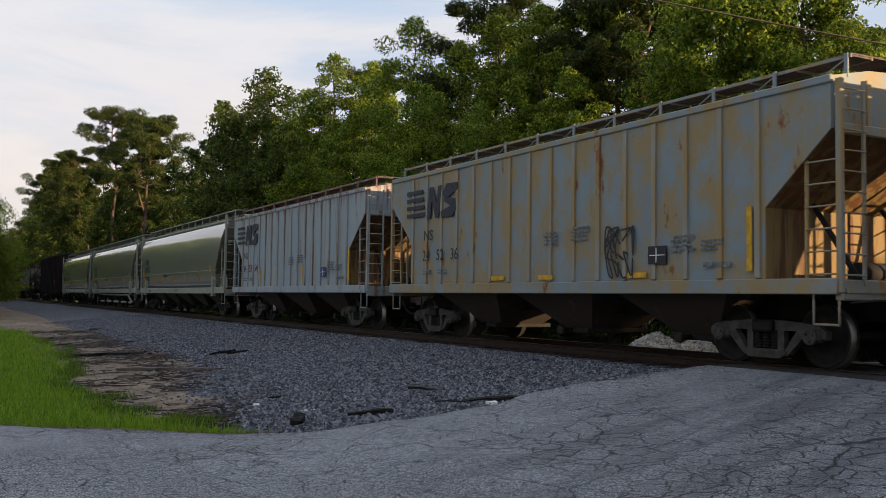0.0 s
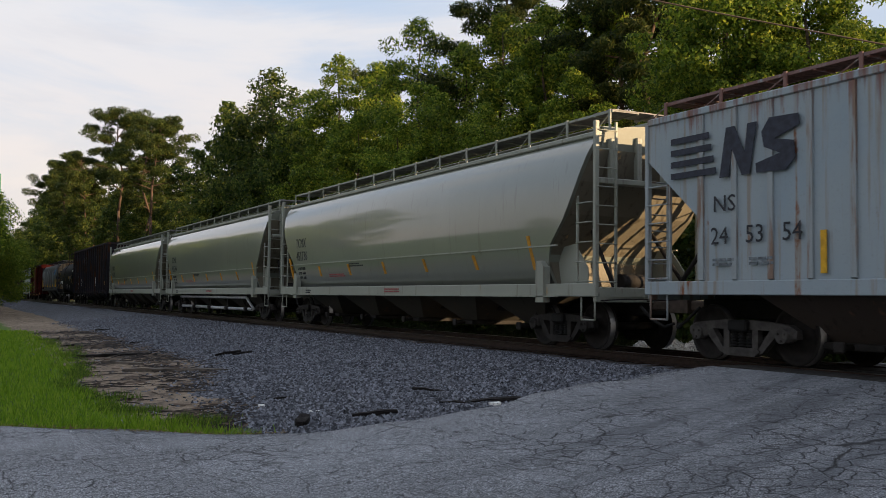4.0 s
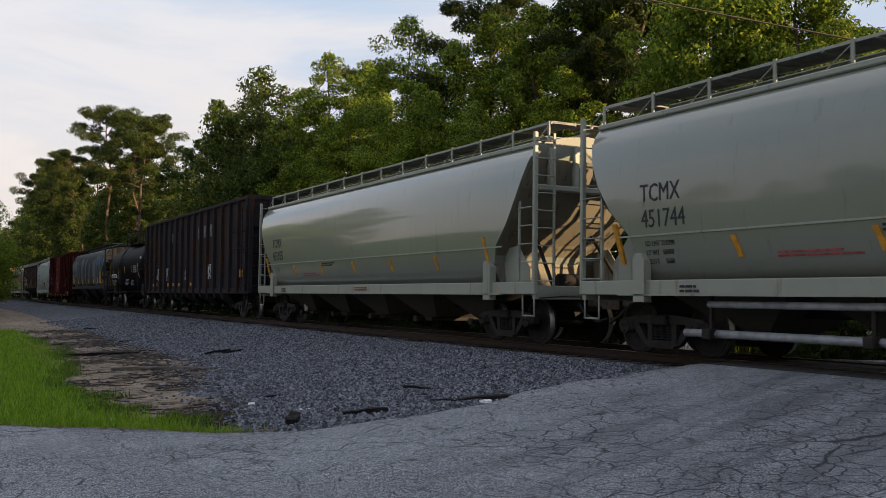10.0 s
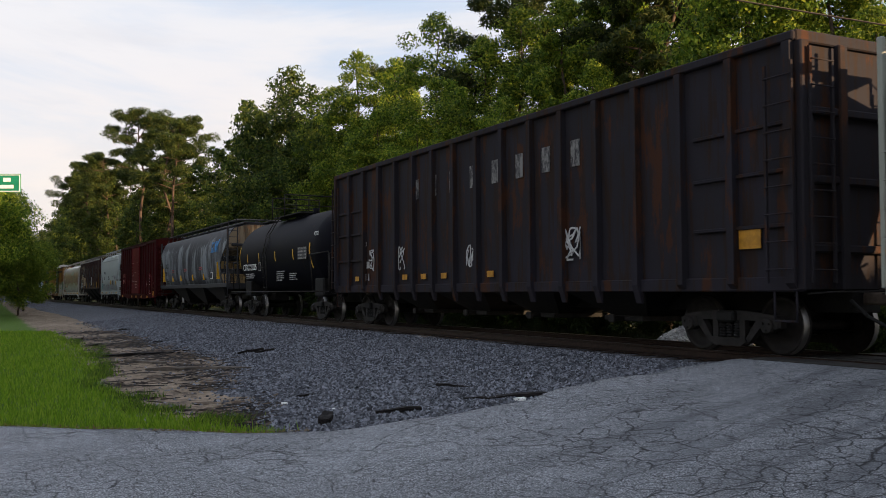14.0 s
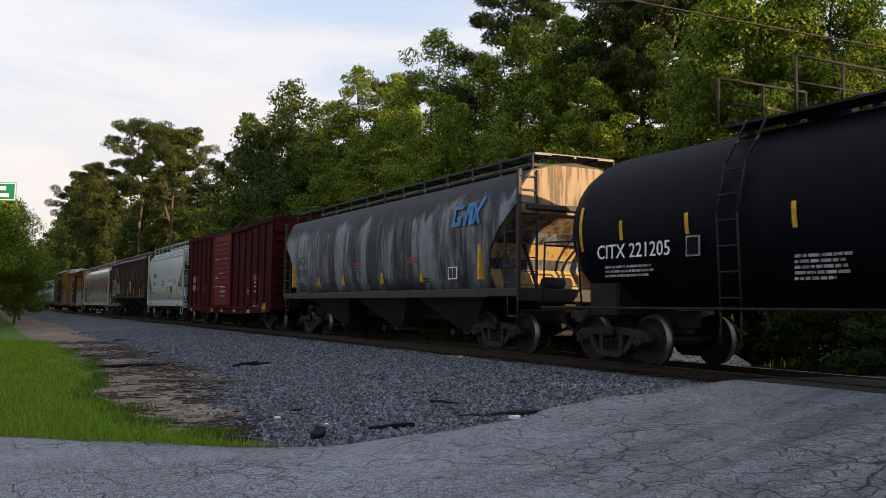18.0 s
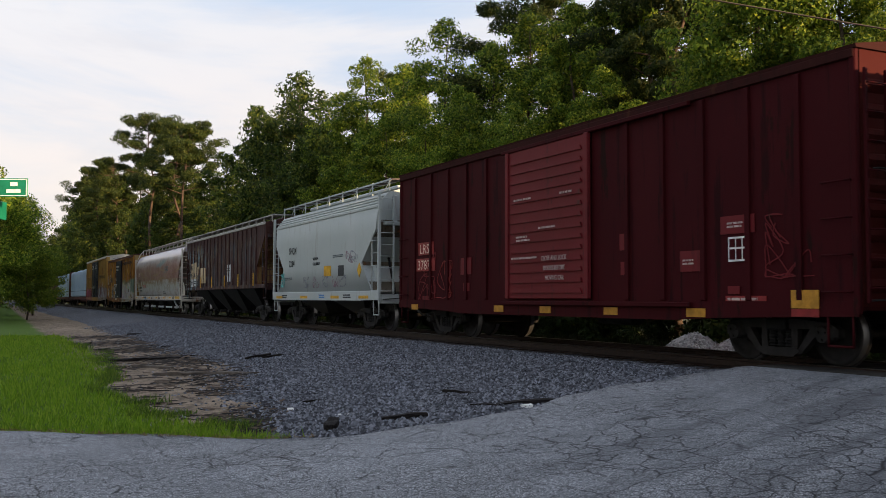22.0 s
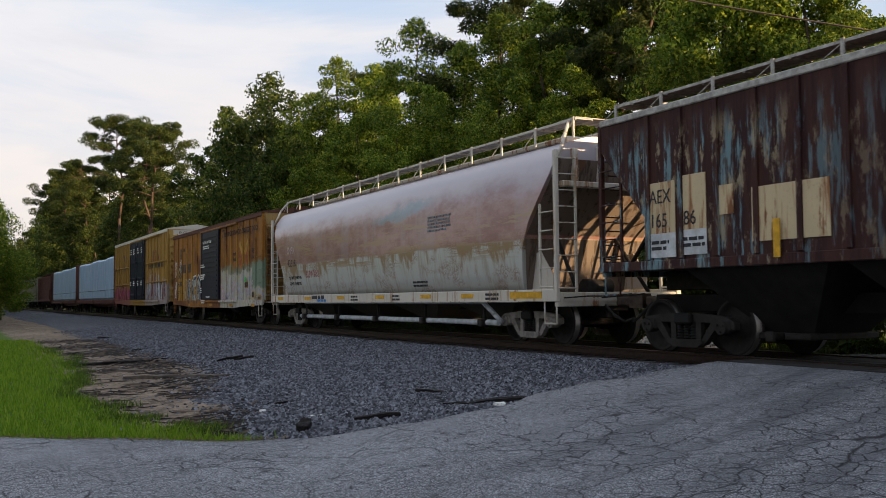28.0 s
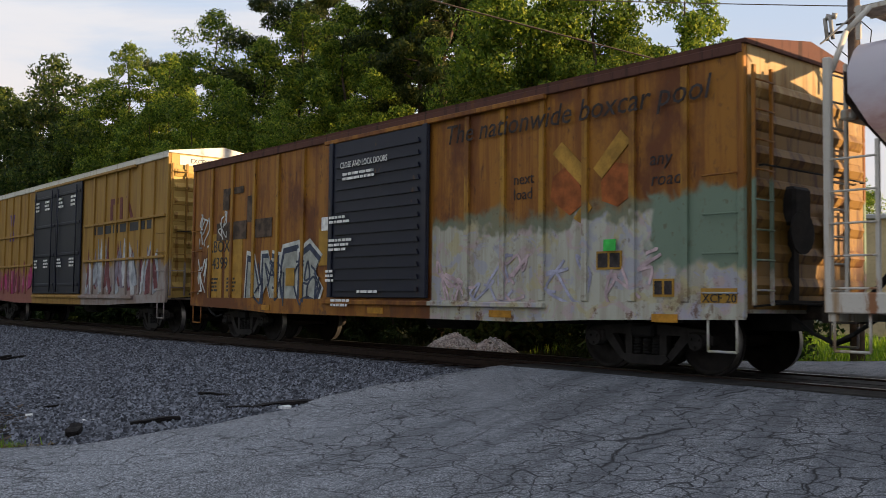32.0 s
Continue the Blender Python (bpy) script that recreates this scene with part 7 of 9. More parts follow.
c = k.mix(k.math("MULTIPLY", k.step(k.noise(k.scaled((1.3, 1.3, 0.4), (1, 7, 3)), 2.4, 7, 0.72), 0.53, 0.60), k.math("MULTIPLY", low_down, 0.8)), c, (0.30, 0.245, 0.16))
c = k.mix(k.math("MULTIPLY", k.step(k.noise(k.scaled((3.5, 3.5, 0.4), (9, 1, 3)), 2.4, 6, 0.7), 0.52, 0.6), 0.8), c, (0.055, 0.021, 0.014))
AEX_PAINT = k.done(c, k.noise(k.co, 12, 4), 0.2, 0.01)
PALE_BOARD = plain("pale_dusty_grating", (0.34, 0.33, 0.31), 0.8, 0, 0.3, 9, 0.3)
CREAM = paint("rust_run_cream_repaint", (0.46, 0.37, 0.23), (0.25, 0.11, 0.045), 0.42, (0.17, 0.07, 0.03), 0.12, 0.65)
GREY_REPAINT = plain("pale_grey_repaint", (0.46, 0.48, 0.50), 0.6, 0, 0.2, 4, 0.1)
aex, L, y = ribbed_hopper("covered_hopper", "rust-brown ribbed covered hopper with blue-grey streaks and cream repainted patches", 179.35, 195.85, (AEX_PAINT, BLACK), 18, 4.12, (1.40, 1.56), BLACK, 2.3, 1.3, 3.55, 1.45, AEX_PAINT, hw=1.50, pit=4, end_mat=OCHRE_END, board_mat=PALE_BOARD, edge_mat=PALE_BOARD)
for x0, x1, z0, z1, mm in ((-6.8, -6.17, 2.0, 2.85, CREAM), (-6.8, -6.17, 1.6, 2.0, GREY_REPAINT), (-6.03, -5.46, 2.02, 2.9, CREAM), (-6.03, -5.46, 1.62, 2.02, GREY_REPAINT), (-5.25, -4.88, 2.2, 2.65, CREAM), (-4.51, -3.11, 1.75, 2.55, CREAM), (1.68, 2.35, 1.75, 2.55, GREY_REPAINT)):
    patch(x0, x1, z0, z1, -1.512, mm, aex, "repainted_patch")
words("AEX", 0.33, -6.79, 2.5, -1.525, DARK_INK, aex, squeeze=0.85)
words("165", 0.33, -6.79, 2.1, -1.525, DARK_INK, aex, squeeze=0.9)
words("86", 0.33, -5.97, 2.1, -1.525, DARK_INK, aex, squeeze=0.9)
bars(-6.75, 1.88, -1.522, 0.5, 2, 0.055, DARK_INK, aex, seed=1)
bars(-5.97, 1.9, -1.522, 0.5, 2, 0.055, DARK_INK, aex, seed=2)
bars(1.75, 2.4, -1.522, 0.5, 2, 0.06, DARK_INK, aex, seed=3)
for xx in (-4.06, -1.45, 1.30, 3.95, 6.6):
    patch(xx, xx + 0.12, 1.5, 2.05, -1.572, YELLOW, aex, "yellow_stripe")

# faded white hopper with rust-pink upper sides
k = Nodes("faded_rust_pink_and_sheen", 0.5)
wv2 = k.noise(k.scaled((0.6, 0.6, 1.3)), 1.6, 7, 0.68)
edge = k.math("ADD", k.axis("Z"), k.math("MULTIPLY", k.math("SUBTRACT", wv2, 0.5), 0.8))
runs = k.noise(k.scaled((2.6, 2.6, 0.16)), 2.0, 6, 0.65)
white = k.mix(k.step(runs, 0.45, 0.7), (0.45, 0.46, 0.44), (0.33, 0.29, 0.245))
pink = k.mix(k.step(wv2, 0.35, 0.65), (0.215, 0.098, 0.082), (0.34, 0.20, 0.18))
pink = k.mix(k.math("MULTIPLY", k.step(k.noise(k.scaled((0.9, 0.9, 0.08), (1, 3, 0)), 1.6, 5, 0.6), 0.45, 0.62), 0.42), pink, (0.29, 0.235, 0.24))
base_line = k.math("ADD", k.axis("Z"), k.math("MULTIPLY", k.math("SUBTRACT", wv2, 0.5), 0.2))
c = k.mix(k.step(base_line, 2.12, 2.18), white, pink)
c = k.mix(k.math("MULTIPLY", k.step(k.noise(k.scaled((0.22, 0.22, 3.2), (3, 1, 0)), 1.5, 7, 0.72), 0.51, 0.57), k.math("MULTIPLY", k.step(k.axis("Z"), 1.7, 2.1), k.step(k.axis("Z"), 3.1, 2.7))), c, (0.30, 0.20, 0.12))
stip = k.math("MULTIPLY", k.step(k.noise(k.co, 26, 3), 0.46, 0.56), k.math("MULTIPLY", k.step(k.noise(k.scaled((0.5, 0.5, 0.9), (2, 5, 1)), 1.4, 3), 0.50, 0.58), k.step(k.axis("Z"), 2.5, 2.2)))
c = k.mix(k.math("MULTIPLY", stip, 0.65), c, (0.21, 0.10, 0.055))
hang = k.math("ADD", k.noise(k.scaled((1.1, 1.1, 0.3), (6, 2, 4)), 2.0, 6, 0.65), k.math("MULTIPLY", k.math("SUBTRACT", k.axis("Z"), 2.15), 0.35))
c = k.mix(k.math("MULTIPLY", k.step(hang, 0.40, 0.54), k.step(base_line, 2.2, 2.12)), c, (0.26, 0.17, 0.095))
# sky sheen on the upper side, painted in as a lilac tone
c = k.mix(k.step(edge, 2.9, 3.7), c, (0.40, 0.365, 0.40))
tx = k.math("MULTIPLY", k.step(k.math("ABSOLUTE", k.math("ADD", k.axis("X"), -2.0)), 2.2, 0.9), k.step(k.math("ABSOLUTE", k.math("ADD", k.math("ADD", k.axis("Z"), k.math("MULTIPLY", k.axis("X"), -0.07)), k.math("ADD", -3.05, k.math("MULTIPLY", k.math("SUBTRACT", wv2, 0.5), 0.8)))), 0.22, 0.05))
c = k.mix(k.math("MULTIPLY", tx, 0.6), c, (0.13, 0.27, 0.33))
k.b.inputs["Coat Weight"].default_value, k.b.inputs["Coat Roughness"].default_value = 0.6, 0.15
PK_PAINT = k.done(c, k.noise(k.co, 10, 3), 0.1, 0.01)
PK_FRAME = paint("rust_stained_white_frame", (0.46, 0.43, 0.38), (0.32, 0.22, 0.13), 0.35, (0.25, 0.11, 0.05), 0.12, 0.55)
# rusty slope ends; shade in the gap between cars is put into their colour
PK_END = paint("shaded_rusty_end", (0.13, 0.10, 0.08), (0.06, 0.042, 0.03), 0.45, (0.12, 0.06, 0.03), 0.12, 0.7)
PK_PIPE = plain("bluish_pipe_paint", (0.42, 0.45, 0.48), 0.55, 0, 0.25, 6, 0.2)
PK_PROF = [(1.36, 1.08), (1.46, 1.5), (1.53, 2.0), (1.56, 2.5), (1.55, 3.0), (1.49, 3.4), (1.38, 3.72), (1.22, 3.95), (1.1, 4.04), (0.6, 4.18), (0.0, 4.24)]
PK_CUT = [(1.08, 1.45), (2.2, 1.2), (3.3, 0.3), (3.7, 0.22), (4.4, 0.22)]
pk, L = round_hopper("covered_hopper", "curved covered hopper, rust-pink above and stained white below", 197.15, 215.38, (PK_PAINT, PK_FRAME), PK_PROF, PK_CUT, sill=(0.88, 1.12), board_z=4.5, board_y=(0.55, 0.95), crash=False, pipes=True, steel=TRUCK_GREY, board_mat=PALE_BOARD, bay_mat=TC_BAY, end_mat=PK_END, pipe_mat=PK_PIPE, sill_w=1.55, top_post=3.85, pit=4)
for q in (-1, 1):
    for sy in (-1, 1):
        part("end_hoop", Solid().pipe([(q * (L / 2 - 0.05), sy * 1.42, 3.7), (q * (L / 2 - 0.12), sy * 1.2, 4.2), (q * (L / 2 - 0.3), sy * 0.98, 4.5)], 0.035, 7), PK_FRAME, pk)
words("SHPX", 0.36, -L / 2 + 1.9, 2.52, -1.575, FADED_PINK, pk, squeeze=0.9)
words("43318", 0.36, -L / 2 + 1.9, 2.08, -1.575, plain("worn_brown_lettering", (0.075, 0.055, 0.06), 0.6, 0, 0.4, 12, 0.05), pk, squeeze=0.95)
words("LD LMT 214600 LBS", 0.15, -L / 2 + 1.95, 1.66, -1.52, DARK_INK, pk)
words("LT WT  71400 LBS", 0.15, -L / 2 + 1.95, 1.46, -1.50, DARK_INK, pk)
words("RUWNG", 0.33, -L / 2 + 3.65, 1.68, -1.56, plain("worn_red_spray", (0.36, 0.13, 0.12), 0.6, 0, 0.4, 12, 0.05), pk, label="faded red spray-paint tag")
bars(L / 2 - 5.5, 2.95, -1.575, 1.3, 5, 0.045, FAINT, pk, seed=6)
bars(L / 2 - 6.6, 1.4, -1.5, 0.9, 2, 0.05, DARK_INK, pk, seed=7)
bars(-L / 2 + 4.4, 1.09, -1.556, 1.5, 1, 0.11, DARK_INK, pk, seed=8, label="dark lettering on the sill")
bars(-L / 2 + 4.9, 0.97, -1.556, 0.95, 1, 0.09, BLUE_INK, pk, seed=9, label="blue lettering on the sill")
for xx in (-L / 2 + 0.9, -L / 2 + 3.7, -2.5, 0.4, 3.2, 5.3):
    patch(xx, xx + 0.55, 0.96, 1.06, -1.556, YELLOW, pk, "yellow_stripe")
patch(L / 2 - 1.7, L / 2 - 0.5, 0.94, 1.08, -1.556, YELLOW, pk, "yellow_stripe")
for xx in (-1.4, 1.5, 6.4):
    bars(xx, 1.06, -1.556, 0.6, 2, 0.05, DARK_INK, pk, seed=int(xx * 7))

conform(pk, PK_PROF)

# yellow boxcar with graffiti
def sprayed_orange(name, upper, shade, rusty):
    """Faded orange paint, its lower side sprayed over in cloudy white and grey-green."""
    global k
    k = Nodes(name, 0.6)
    runs = k.noise(k.scaled((2.8, 2.8, 0.16)), 2.0, 6, 0.65)
    c = k.mix(k.step(runs, 0.4, 0.62), upper, shade)
    c = k.mix(k.step(k.noise(k.scaled((0.7, 0.7, 0.4)), 1.0, 6, 0.65), 0.48, 0.62), c, rusty)
    c = k.mix(k.math("MULTIPLY", k.step(k.noise(k.scaled((3, 3, 0.7), (3, 1, 0)), 2.6, 7, 0.75), 0.58, 0.66), 0.8), c, (0.085, 0.030, 0.012))
    puff = k.noise(k.scaled((1, 1, 1), (3, 0, 2)), 1.15, 3, 0.55, 0.5)
    fluff = k.noise(k.scaled((1, 1, 0.8), (7, 0, 2)), 3.4, 3, 0.5)
    lo = k.math("ADD", k.axis("Z"), k.math("ADD", k.math("MULTIPLY", k.math("SUBTRACT", puff, 0.5), 0.8), k.math("MULTIPLY", k.math("SUBTRACT", fluff, 0.5), 0.45)))
    pn = k.node("ShaderNodeTexNoise", Vector=k.scaled((1.2, 1.2, 1.2)), Scale=1.7, Detail=5.0, Distortion=1.6)
    hue = k.node("ShaderNodeSeparateXYZ", Vector=pn.outputs["Color"])
    pastel = k.mix(k.step(runs, 0.42, 0.6), (0.41, 0.405, 0.34), (0.33, 0.31, 0.25))
    pastel = k.mix(k.math("MULTIPLY", k.step(hue.outputs[0], 0.53, 0.60), 0.6), pastel, (0.40, 0.29, 0.31))
    pastel = k.mix(k.math("MULTIPLY", k.step(hue.outputs[1], 0.54, 0.60), 0.6), pastel, (0.30, 0.31, 0.40))
    pastel = k.mix(k.math("MULTIPLY", k.step(hue.outputs[2], 0.55, 0.62), 0.55), pastel, (0.40, 0.34, 0.15))
    green = (0.15, 0.205, 0.15)
    right = k.step(k.axis("X"), 1.66, 1.70)
    c = k.mix(k.math("MULTIPLY", k.step(lo, 2.42, 2.22), k.math("MULTIPLY", right, 0.75)), c, green)
    c = k.mix(k.math("MULTIPLY", k.step(lo, 2.20, 2.10), right), c, pastel)
    teal = k.math("MULTIPLY", k.step(k.math("ADD", k.axis("X"), k.math("MULTIPLY", puff, 0.9)), 6.75, 6.85), k.math("MULTIPLY", k.step(lo, 2.55, 2.42), k.step(lo, 1.35, 1.5)))
    c = k.mix(teal, c, green)
    # rust and dirt eat through the spray near the sill and the seams
    c = k.mix(k.math("MULTIPLY", k.step(k.noise(k.scaled((1, 1, 0.8), (1, 1, 5)), 3.0, 8, 0.75), 0.54, 0.62), k.math("ADD", 0.25, k.math("MULTIPLY", k.step(k.axis("Z"), 1.3, 0.75), 0.65))), c, (0.11, 0.05, 0.022))
    c = k.mix(k.math("MULTIPLY", k.step(k.noise(k.co, 9, 5), 0.6, 0.72), 0.5), c, (0.10, 0.05, 0.02))
    return k.done(c, k.noise(k.co, 10, 3), 0.15, 0.01)


RB_PAINT = sprayed_orange("graffitied_orange_paint", (0.285, 0.122, 0.018), (0.175, 0.062, 0.012), (0.120, 0.040, 0.013))
RB_POST = sprayed_orange("graffitied_yellow_posts", (0.36, 0.19, 0.025), (0.22, 0.097, 0.017), (0.14, 0.052, 0.015))
RB_DOOR = paint("blue_black_door_paint", (0.010, 0.012, 0.024), (0.016, 0.016, 0.024), 0.3, (0.08, 0.04, 0.02), 0.03, 0.5)
RB_ROOF = paint("rusty_brown_roof", (0.095, 0.045, 0.035), (0.055, 0.03, 0.025), 0.4, (0.12, 0.055, 0.03), 0.18, 0.75, spec=0.1)
# the sun on the end's top is put into its paler upper colour
RB_END = paint("yellow_end_sunlit_top", (0.225, 0.125, 0.034), (0.11, 0.052, 0.018), 0.4, (0.10, 0.042, 0.018), 0.2, 0.5, top=(3.6, (0.36, 0.25, 0.10)))
door = (-1.47, 1.64)
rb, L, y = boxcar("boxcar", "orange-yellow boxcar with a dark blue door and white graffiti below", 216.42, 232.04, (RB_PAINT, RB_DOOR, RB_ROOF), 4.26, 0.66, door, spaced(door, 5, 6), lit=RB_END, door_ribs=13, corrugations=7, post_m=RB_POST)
GHOST2 = plain("worn_black_lettering", (0.035, 0.028, 0.028), 0.7, 0, 0.6, 7, 0.1)
words("The nationwide boxcar pool", 0.46, 2.05, 3.62, -1.588, GHOST2, rb, squeeze=1.0, slant=0.22)
words("next", 0.25, 3.7, 2.80, -1.54, GHOST2, rb)
words("load", 0.25, 3.7, 2.56, -1.54, GHOST2, rb)
words("any", 0.27, 6.35, 2.84, -1.54, GHOST2, rb, slant=0.2)
words("road", 0.27, 6.37, 2.56, -1.54, GHOST2, rb, slant=0.2)
RB_X = plain("bright_yellow_mark", (0.34, 0.185, 0.03), 0.6, 0, 0.45, 3, 0.1)
part("painted_emblem", Solid().slab([(4.55, 3.20), (4.74, 3.36), (5.28, 2.86), (5.14, 2.66)], -1.547, -1.535), RB_X, rb, "faded yellow painted cross")
part("painted_emblem", Solid().slab([(5.86, 3.40), (6.04, 3.22), (5.52, 2.74), (5.36, 2.90)], -1.549, -1.537), RB_X, rb, "faded yellow painted cross")
part("painted_emblem", Solid().slab([(4.98, 2.20), (5.12, 2.12), (5.34, 2.34), (5.22, 2.46)], -1.549, -1.537), RB_X, rb, "faded yellow painted cross")
RB_MARK = plain("orange_red_mark", (0.27, 0.075, 0.016), 0.6, 0, 0.5, 3, 0.1)
part("painted_emblem", Solid().slab([(4.5, 2.52), (4.55, 2.85), (4.8, 2.98), (5.08, 2.72), (5.2, 2.42), (4.9, 2.25)], -1.541, -1.533), RB_MARK, rb, "orange-red painted mark")
part("painted_emblem", Solid().slab([(5.5, 2.70), (5.75, 2.95), (6.1, 2.88), (6.12, 2.5), (5.8, 2.32), (5.52, 2.42)], -1.541, -1.533), RB_MARK, rb, "orange-red painted mark")
YELLOW_PATCH = plain("fresh_ochre_patch", (0.34, 0.19, 0.030), 0.6, 0, 0.2, 4, 0.1)
for xa, xb in ((-6.93, -6.2), (-6.05, -5.2)):
    patch(xa, xb, 0.95, 2.5, -1.537, YELLOW_PATCH, rb, "repainted_patch", "brighter ochre repainted patch")
    bars(xa + 0.12, 1.45, -1.545, 0.5, 4, 0.05, DARK_INK, rb, seed=int(xa * 7))
words("RBOX", 0.40, -6.9, 2.06, -1.546, DARK_INK, rb)
words("34399", 0.40, -6.9, 1.66, -1.546, DARK_INK, rb)
patch(7.18, 7.74, 0.93, 1.17, -1.537, YELLOW_PATCH, rb, "repainted_patch", "brighter ochre repainted patch")
words("XCF 20", 0.16, 7.2, 0.99, -1.546, DARK_INK, rb)
GHOST = plain("worn_dark_lettering", (0.075, 0.05, 0.035), 0.7, 0, 0.6, 5, 0.1)
part("painted_emblem", Solid().box(-6.2, -5.9, -1.548, -1.537, 3.05, 3.55).box(-6.2, -5.2, -1.548, -1.537, 3.4, 3.55).box(-5.0, -4.7, -1.548, -1.537, 2.7, 3.3), GHOST, rb, "dark worn lettering blocks")
bars(-6.5, 2.75, -1.545, 3.6, 1, 0.42, GHOST, rb, seed=4, label="dark worn lettering")
words("CLOSE AND LOCK DOORS", 0.17, -1.05, 3.52, -1.66, WHITE_INK, rb, squeeze=0.75)
for xx, zz, ww, rw in ((-0.95, 3.42, 1.1, 2), (-1.4, 2.6, 0.75, 2), (-1.4, 2.15, 0.8, 3), (-0.4, 1.15, 0.9, 1), (-1.3, 0.98, 0.8, 2), (-1.5, 1.55, 0.3, 3)):
    bars(xx, zz, -1.665, ww, rw, 0.05, WHITE_INK, rb, seed=int(zz * 10))
patch(5.6, 5.82, 1.7, 1.86, -1.6, plain("green_tag", (0.05, 0.5, 0.08), 0.5), rb)
for xx, zz, ww, hh in ((-6.85, 0.98, 0.42, 0.2), (-1.95, 1.65, 0.4, 0.75), (6.42, 1.06, 0.34, 0.24), (5.42, 1.44, 0.46, 0.26)):
    p_ = patch(xx, xx + ww, zz, zz + hh, -1.54, YELLOW_PATCH, rb, "repainted_patch", "ochre stencil panel")
    if xx > 0:
        part("plate_line", Solid().box(xx + 0.03, xx + ww / 2 - 0.02, -1.552, -1.546, zz + 0.03, zz + hh - 0.03).box(xx + ww / 2 + 0.02, xx + ww - 0.03, -1.552, -1.546, zz + 0.03, zz + hh - 0.03), GHOST2, p_)
for xx, ww in ((-0.18, 0.5), (3.2, 0.5), (6.42, 0.42), (-4.2, 0.35)):
    patch(xx, xx + ww, 0.72, 0.83, -1.572, AMBER, rb, "yellow_stripe")
patch(-1.85, -1.6, 2.35, 2.62, -1.548, WHITE_INK, rb, "placard", "white paper placard")
WASH_WHITE = plain("chalky_white_spray", (0.50, 0.51, 0.48), 0.7, 0, 0.3, 5, 0.1)
WASH_PINK = plain("pale_pink_spray", (0.46, 0.35, 0.37), 0.7, 0, 0.3, 5, 0.1)
WASH_LILAC = plain("pale_lilac_spray", (0.36, 0.36, 0.47), 0.7, 0, 0.3, 5, 0.1)
NAVY_SPRAY = plain("navy_spray", (0.045, 0.055, 0.085), 0.7, 0, 0.35, 5, 0.1)
PALE_SPRAY = plain("pale_grey_green_spray", (0.34, 0.35, 0.31), 0.7, 0, 0.3, 5, 0.1)


def wild_letter(car, pts, x, z, w, h, y, fill, rim, halo):
    """An angular sprayed letter: halo, dark rim and fill, each a little smaller."""
    cx, cz = sum(a for a, _ in pts) / len(pts), sum(b for _, b in pts) / len(pts)

    def at(f):
        return [(x + w * (cx + (a - cx) * f), z + h * (cz + (b - cz) * f)) for a, b in pts]
    o = part("graffiti", Solid().slab(at(1.14), y - 0.001, y + 0.003), halo, car, "angular sprayed letter with a pale outline")
    part("graffiti_rim", Solid().slab(at(1.0), y - 0.004, y - 0.001), rim, o)
    part("graffiti_fill", Solid().slab(at(0.80), y - 0.007, y - 0.004), fill, o)
    return o


LETTERS = (((0, 0), (0.12, 1), (0.5, 0.95), (0.95, 0.1), (0.7, 0), (0.45, 0.35), (0.3, 0)), ((0, 0.05), (0.05, 1), (0.4, 1), (0.62, 0.55), (0.6, 1), (1, 0.95), (0.95, 0), (0.6, 0), (0.35, 0.4)),
           ((0, 0), (0.05, 0.9), (0.5, 1.05), (0.95, 0.8), (0.7, 0.55), (1, 0.3), (0.8, 0), (0.4, 0.08)), ((0, 0.5), (0.2, 1), (0.8, 1.05), (1, 0.6), (0.8, 0), (0.2, -0.02)))
for i, (xx, ww, hh, n) in enumerate(((-5.05, 0.85, 1.15, 0), (-4.3, 0.8, 1.1, 1), (-3.55, 1.0, 1.25, 3), (-2.75, 0.95, 1.2, 2))):
    wild_letter(rb, LETTERS[n], xx, 0.80 + 0.06 * (i % 2), ww, hh, -1.542 - 0.009 * (i % 2), PALE_SPRAY, NAVY_SPRAY, WASH_WHITE)
patch(-3.2, -2.85, 1.25, 1.62, -1.562, YELLOW_PATCH, rb, "repainted_patch", "ochre patch left between the letters")
for i, (xx, ww) in enumerate(((-4.9, 0.7), (-4.1, 0.7), (-3.3, 0.8), (-2.6, 0.7))):
    scrawl(rb, xx, 0.85, ww, 0.9, -1.562, NAVY_SPRAY, 50 + i, 3, 0.022, "dark strokes inside the letters")
scrawl(rb, -7.45, 1.0, 0.45, 0.9, -1.545, WASH_WHITE, 9, 5, 0.022)
scrawl(rb, -7.4, 2.2, 0.6, 0.8, -1.545, WASH_WHITE, 19, 6, 0.02)
scrawl(rb, -6.5, 2.4, 0.5, 0.6, -1.548, WASH_WHITE, 29, 5, 0.016)
for i, (xx, mm) in enumerate(((1.85, WASH_PINK), (2.7, WASH_LILAC), (3.4, WASH_PINK), (4.3, WASH_LILAC), (5.6, WASH_PINK))):
    scrawl(rb, xx, 0.95, 1.0, 0.75, -1.54, mm, 80 + i, 4, 0.022, "faint pastel spray strokes")

# tall yellow boxcar with plug doors
k = Nodes("graffitied_ochre_paint", 0.6)
n1 = k.noise(k.scaled((1.2, 1.2, 0.6)), 1.7, 7, 0.7)
c = k.mix(k.step(k.noise(k.scaled((2.8, 2.8, 0.2)), 2.0, 6, 0.65), 0.4, 0.7), (0.31, 0.18, 0.04), (0.21, 0.11, 0.026))
lo = k.math("ADD", k.axis("Z"), k.math("MULTIPLY", k.math("SUBTRACT", n1, 0.5), 1.6))
haze = k.mix(k.step(n1, 0.4, 0.6), (0.20, 0.155, 0.15), (0.27, 0.255, 0.26))
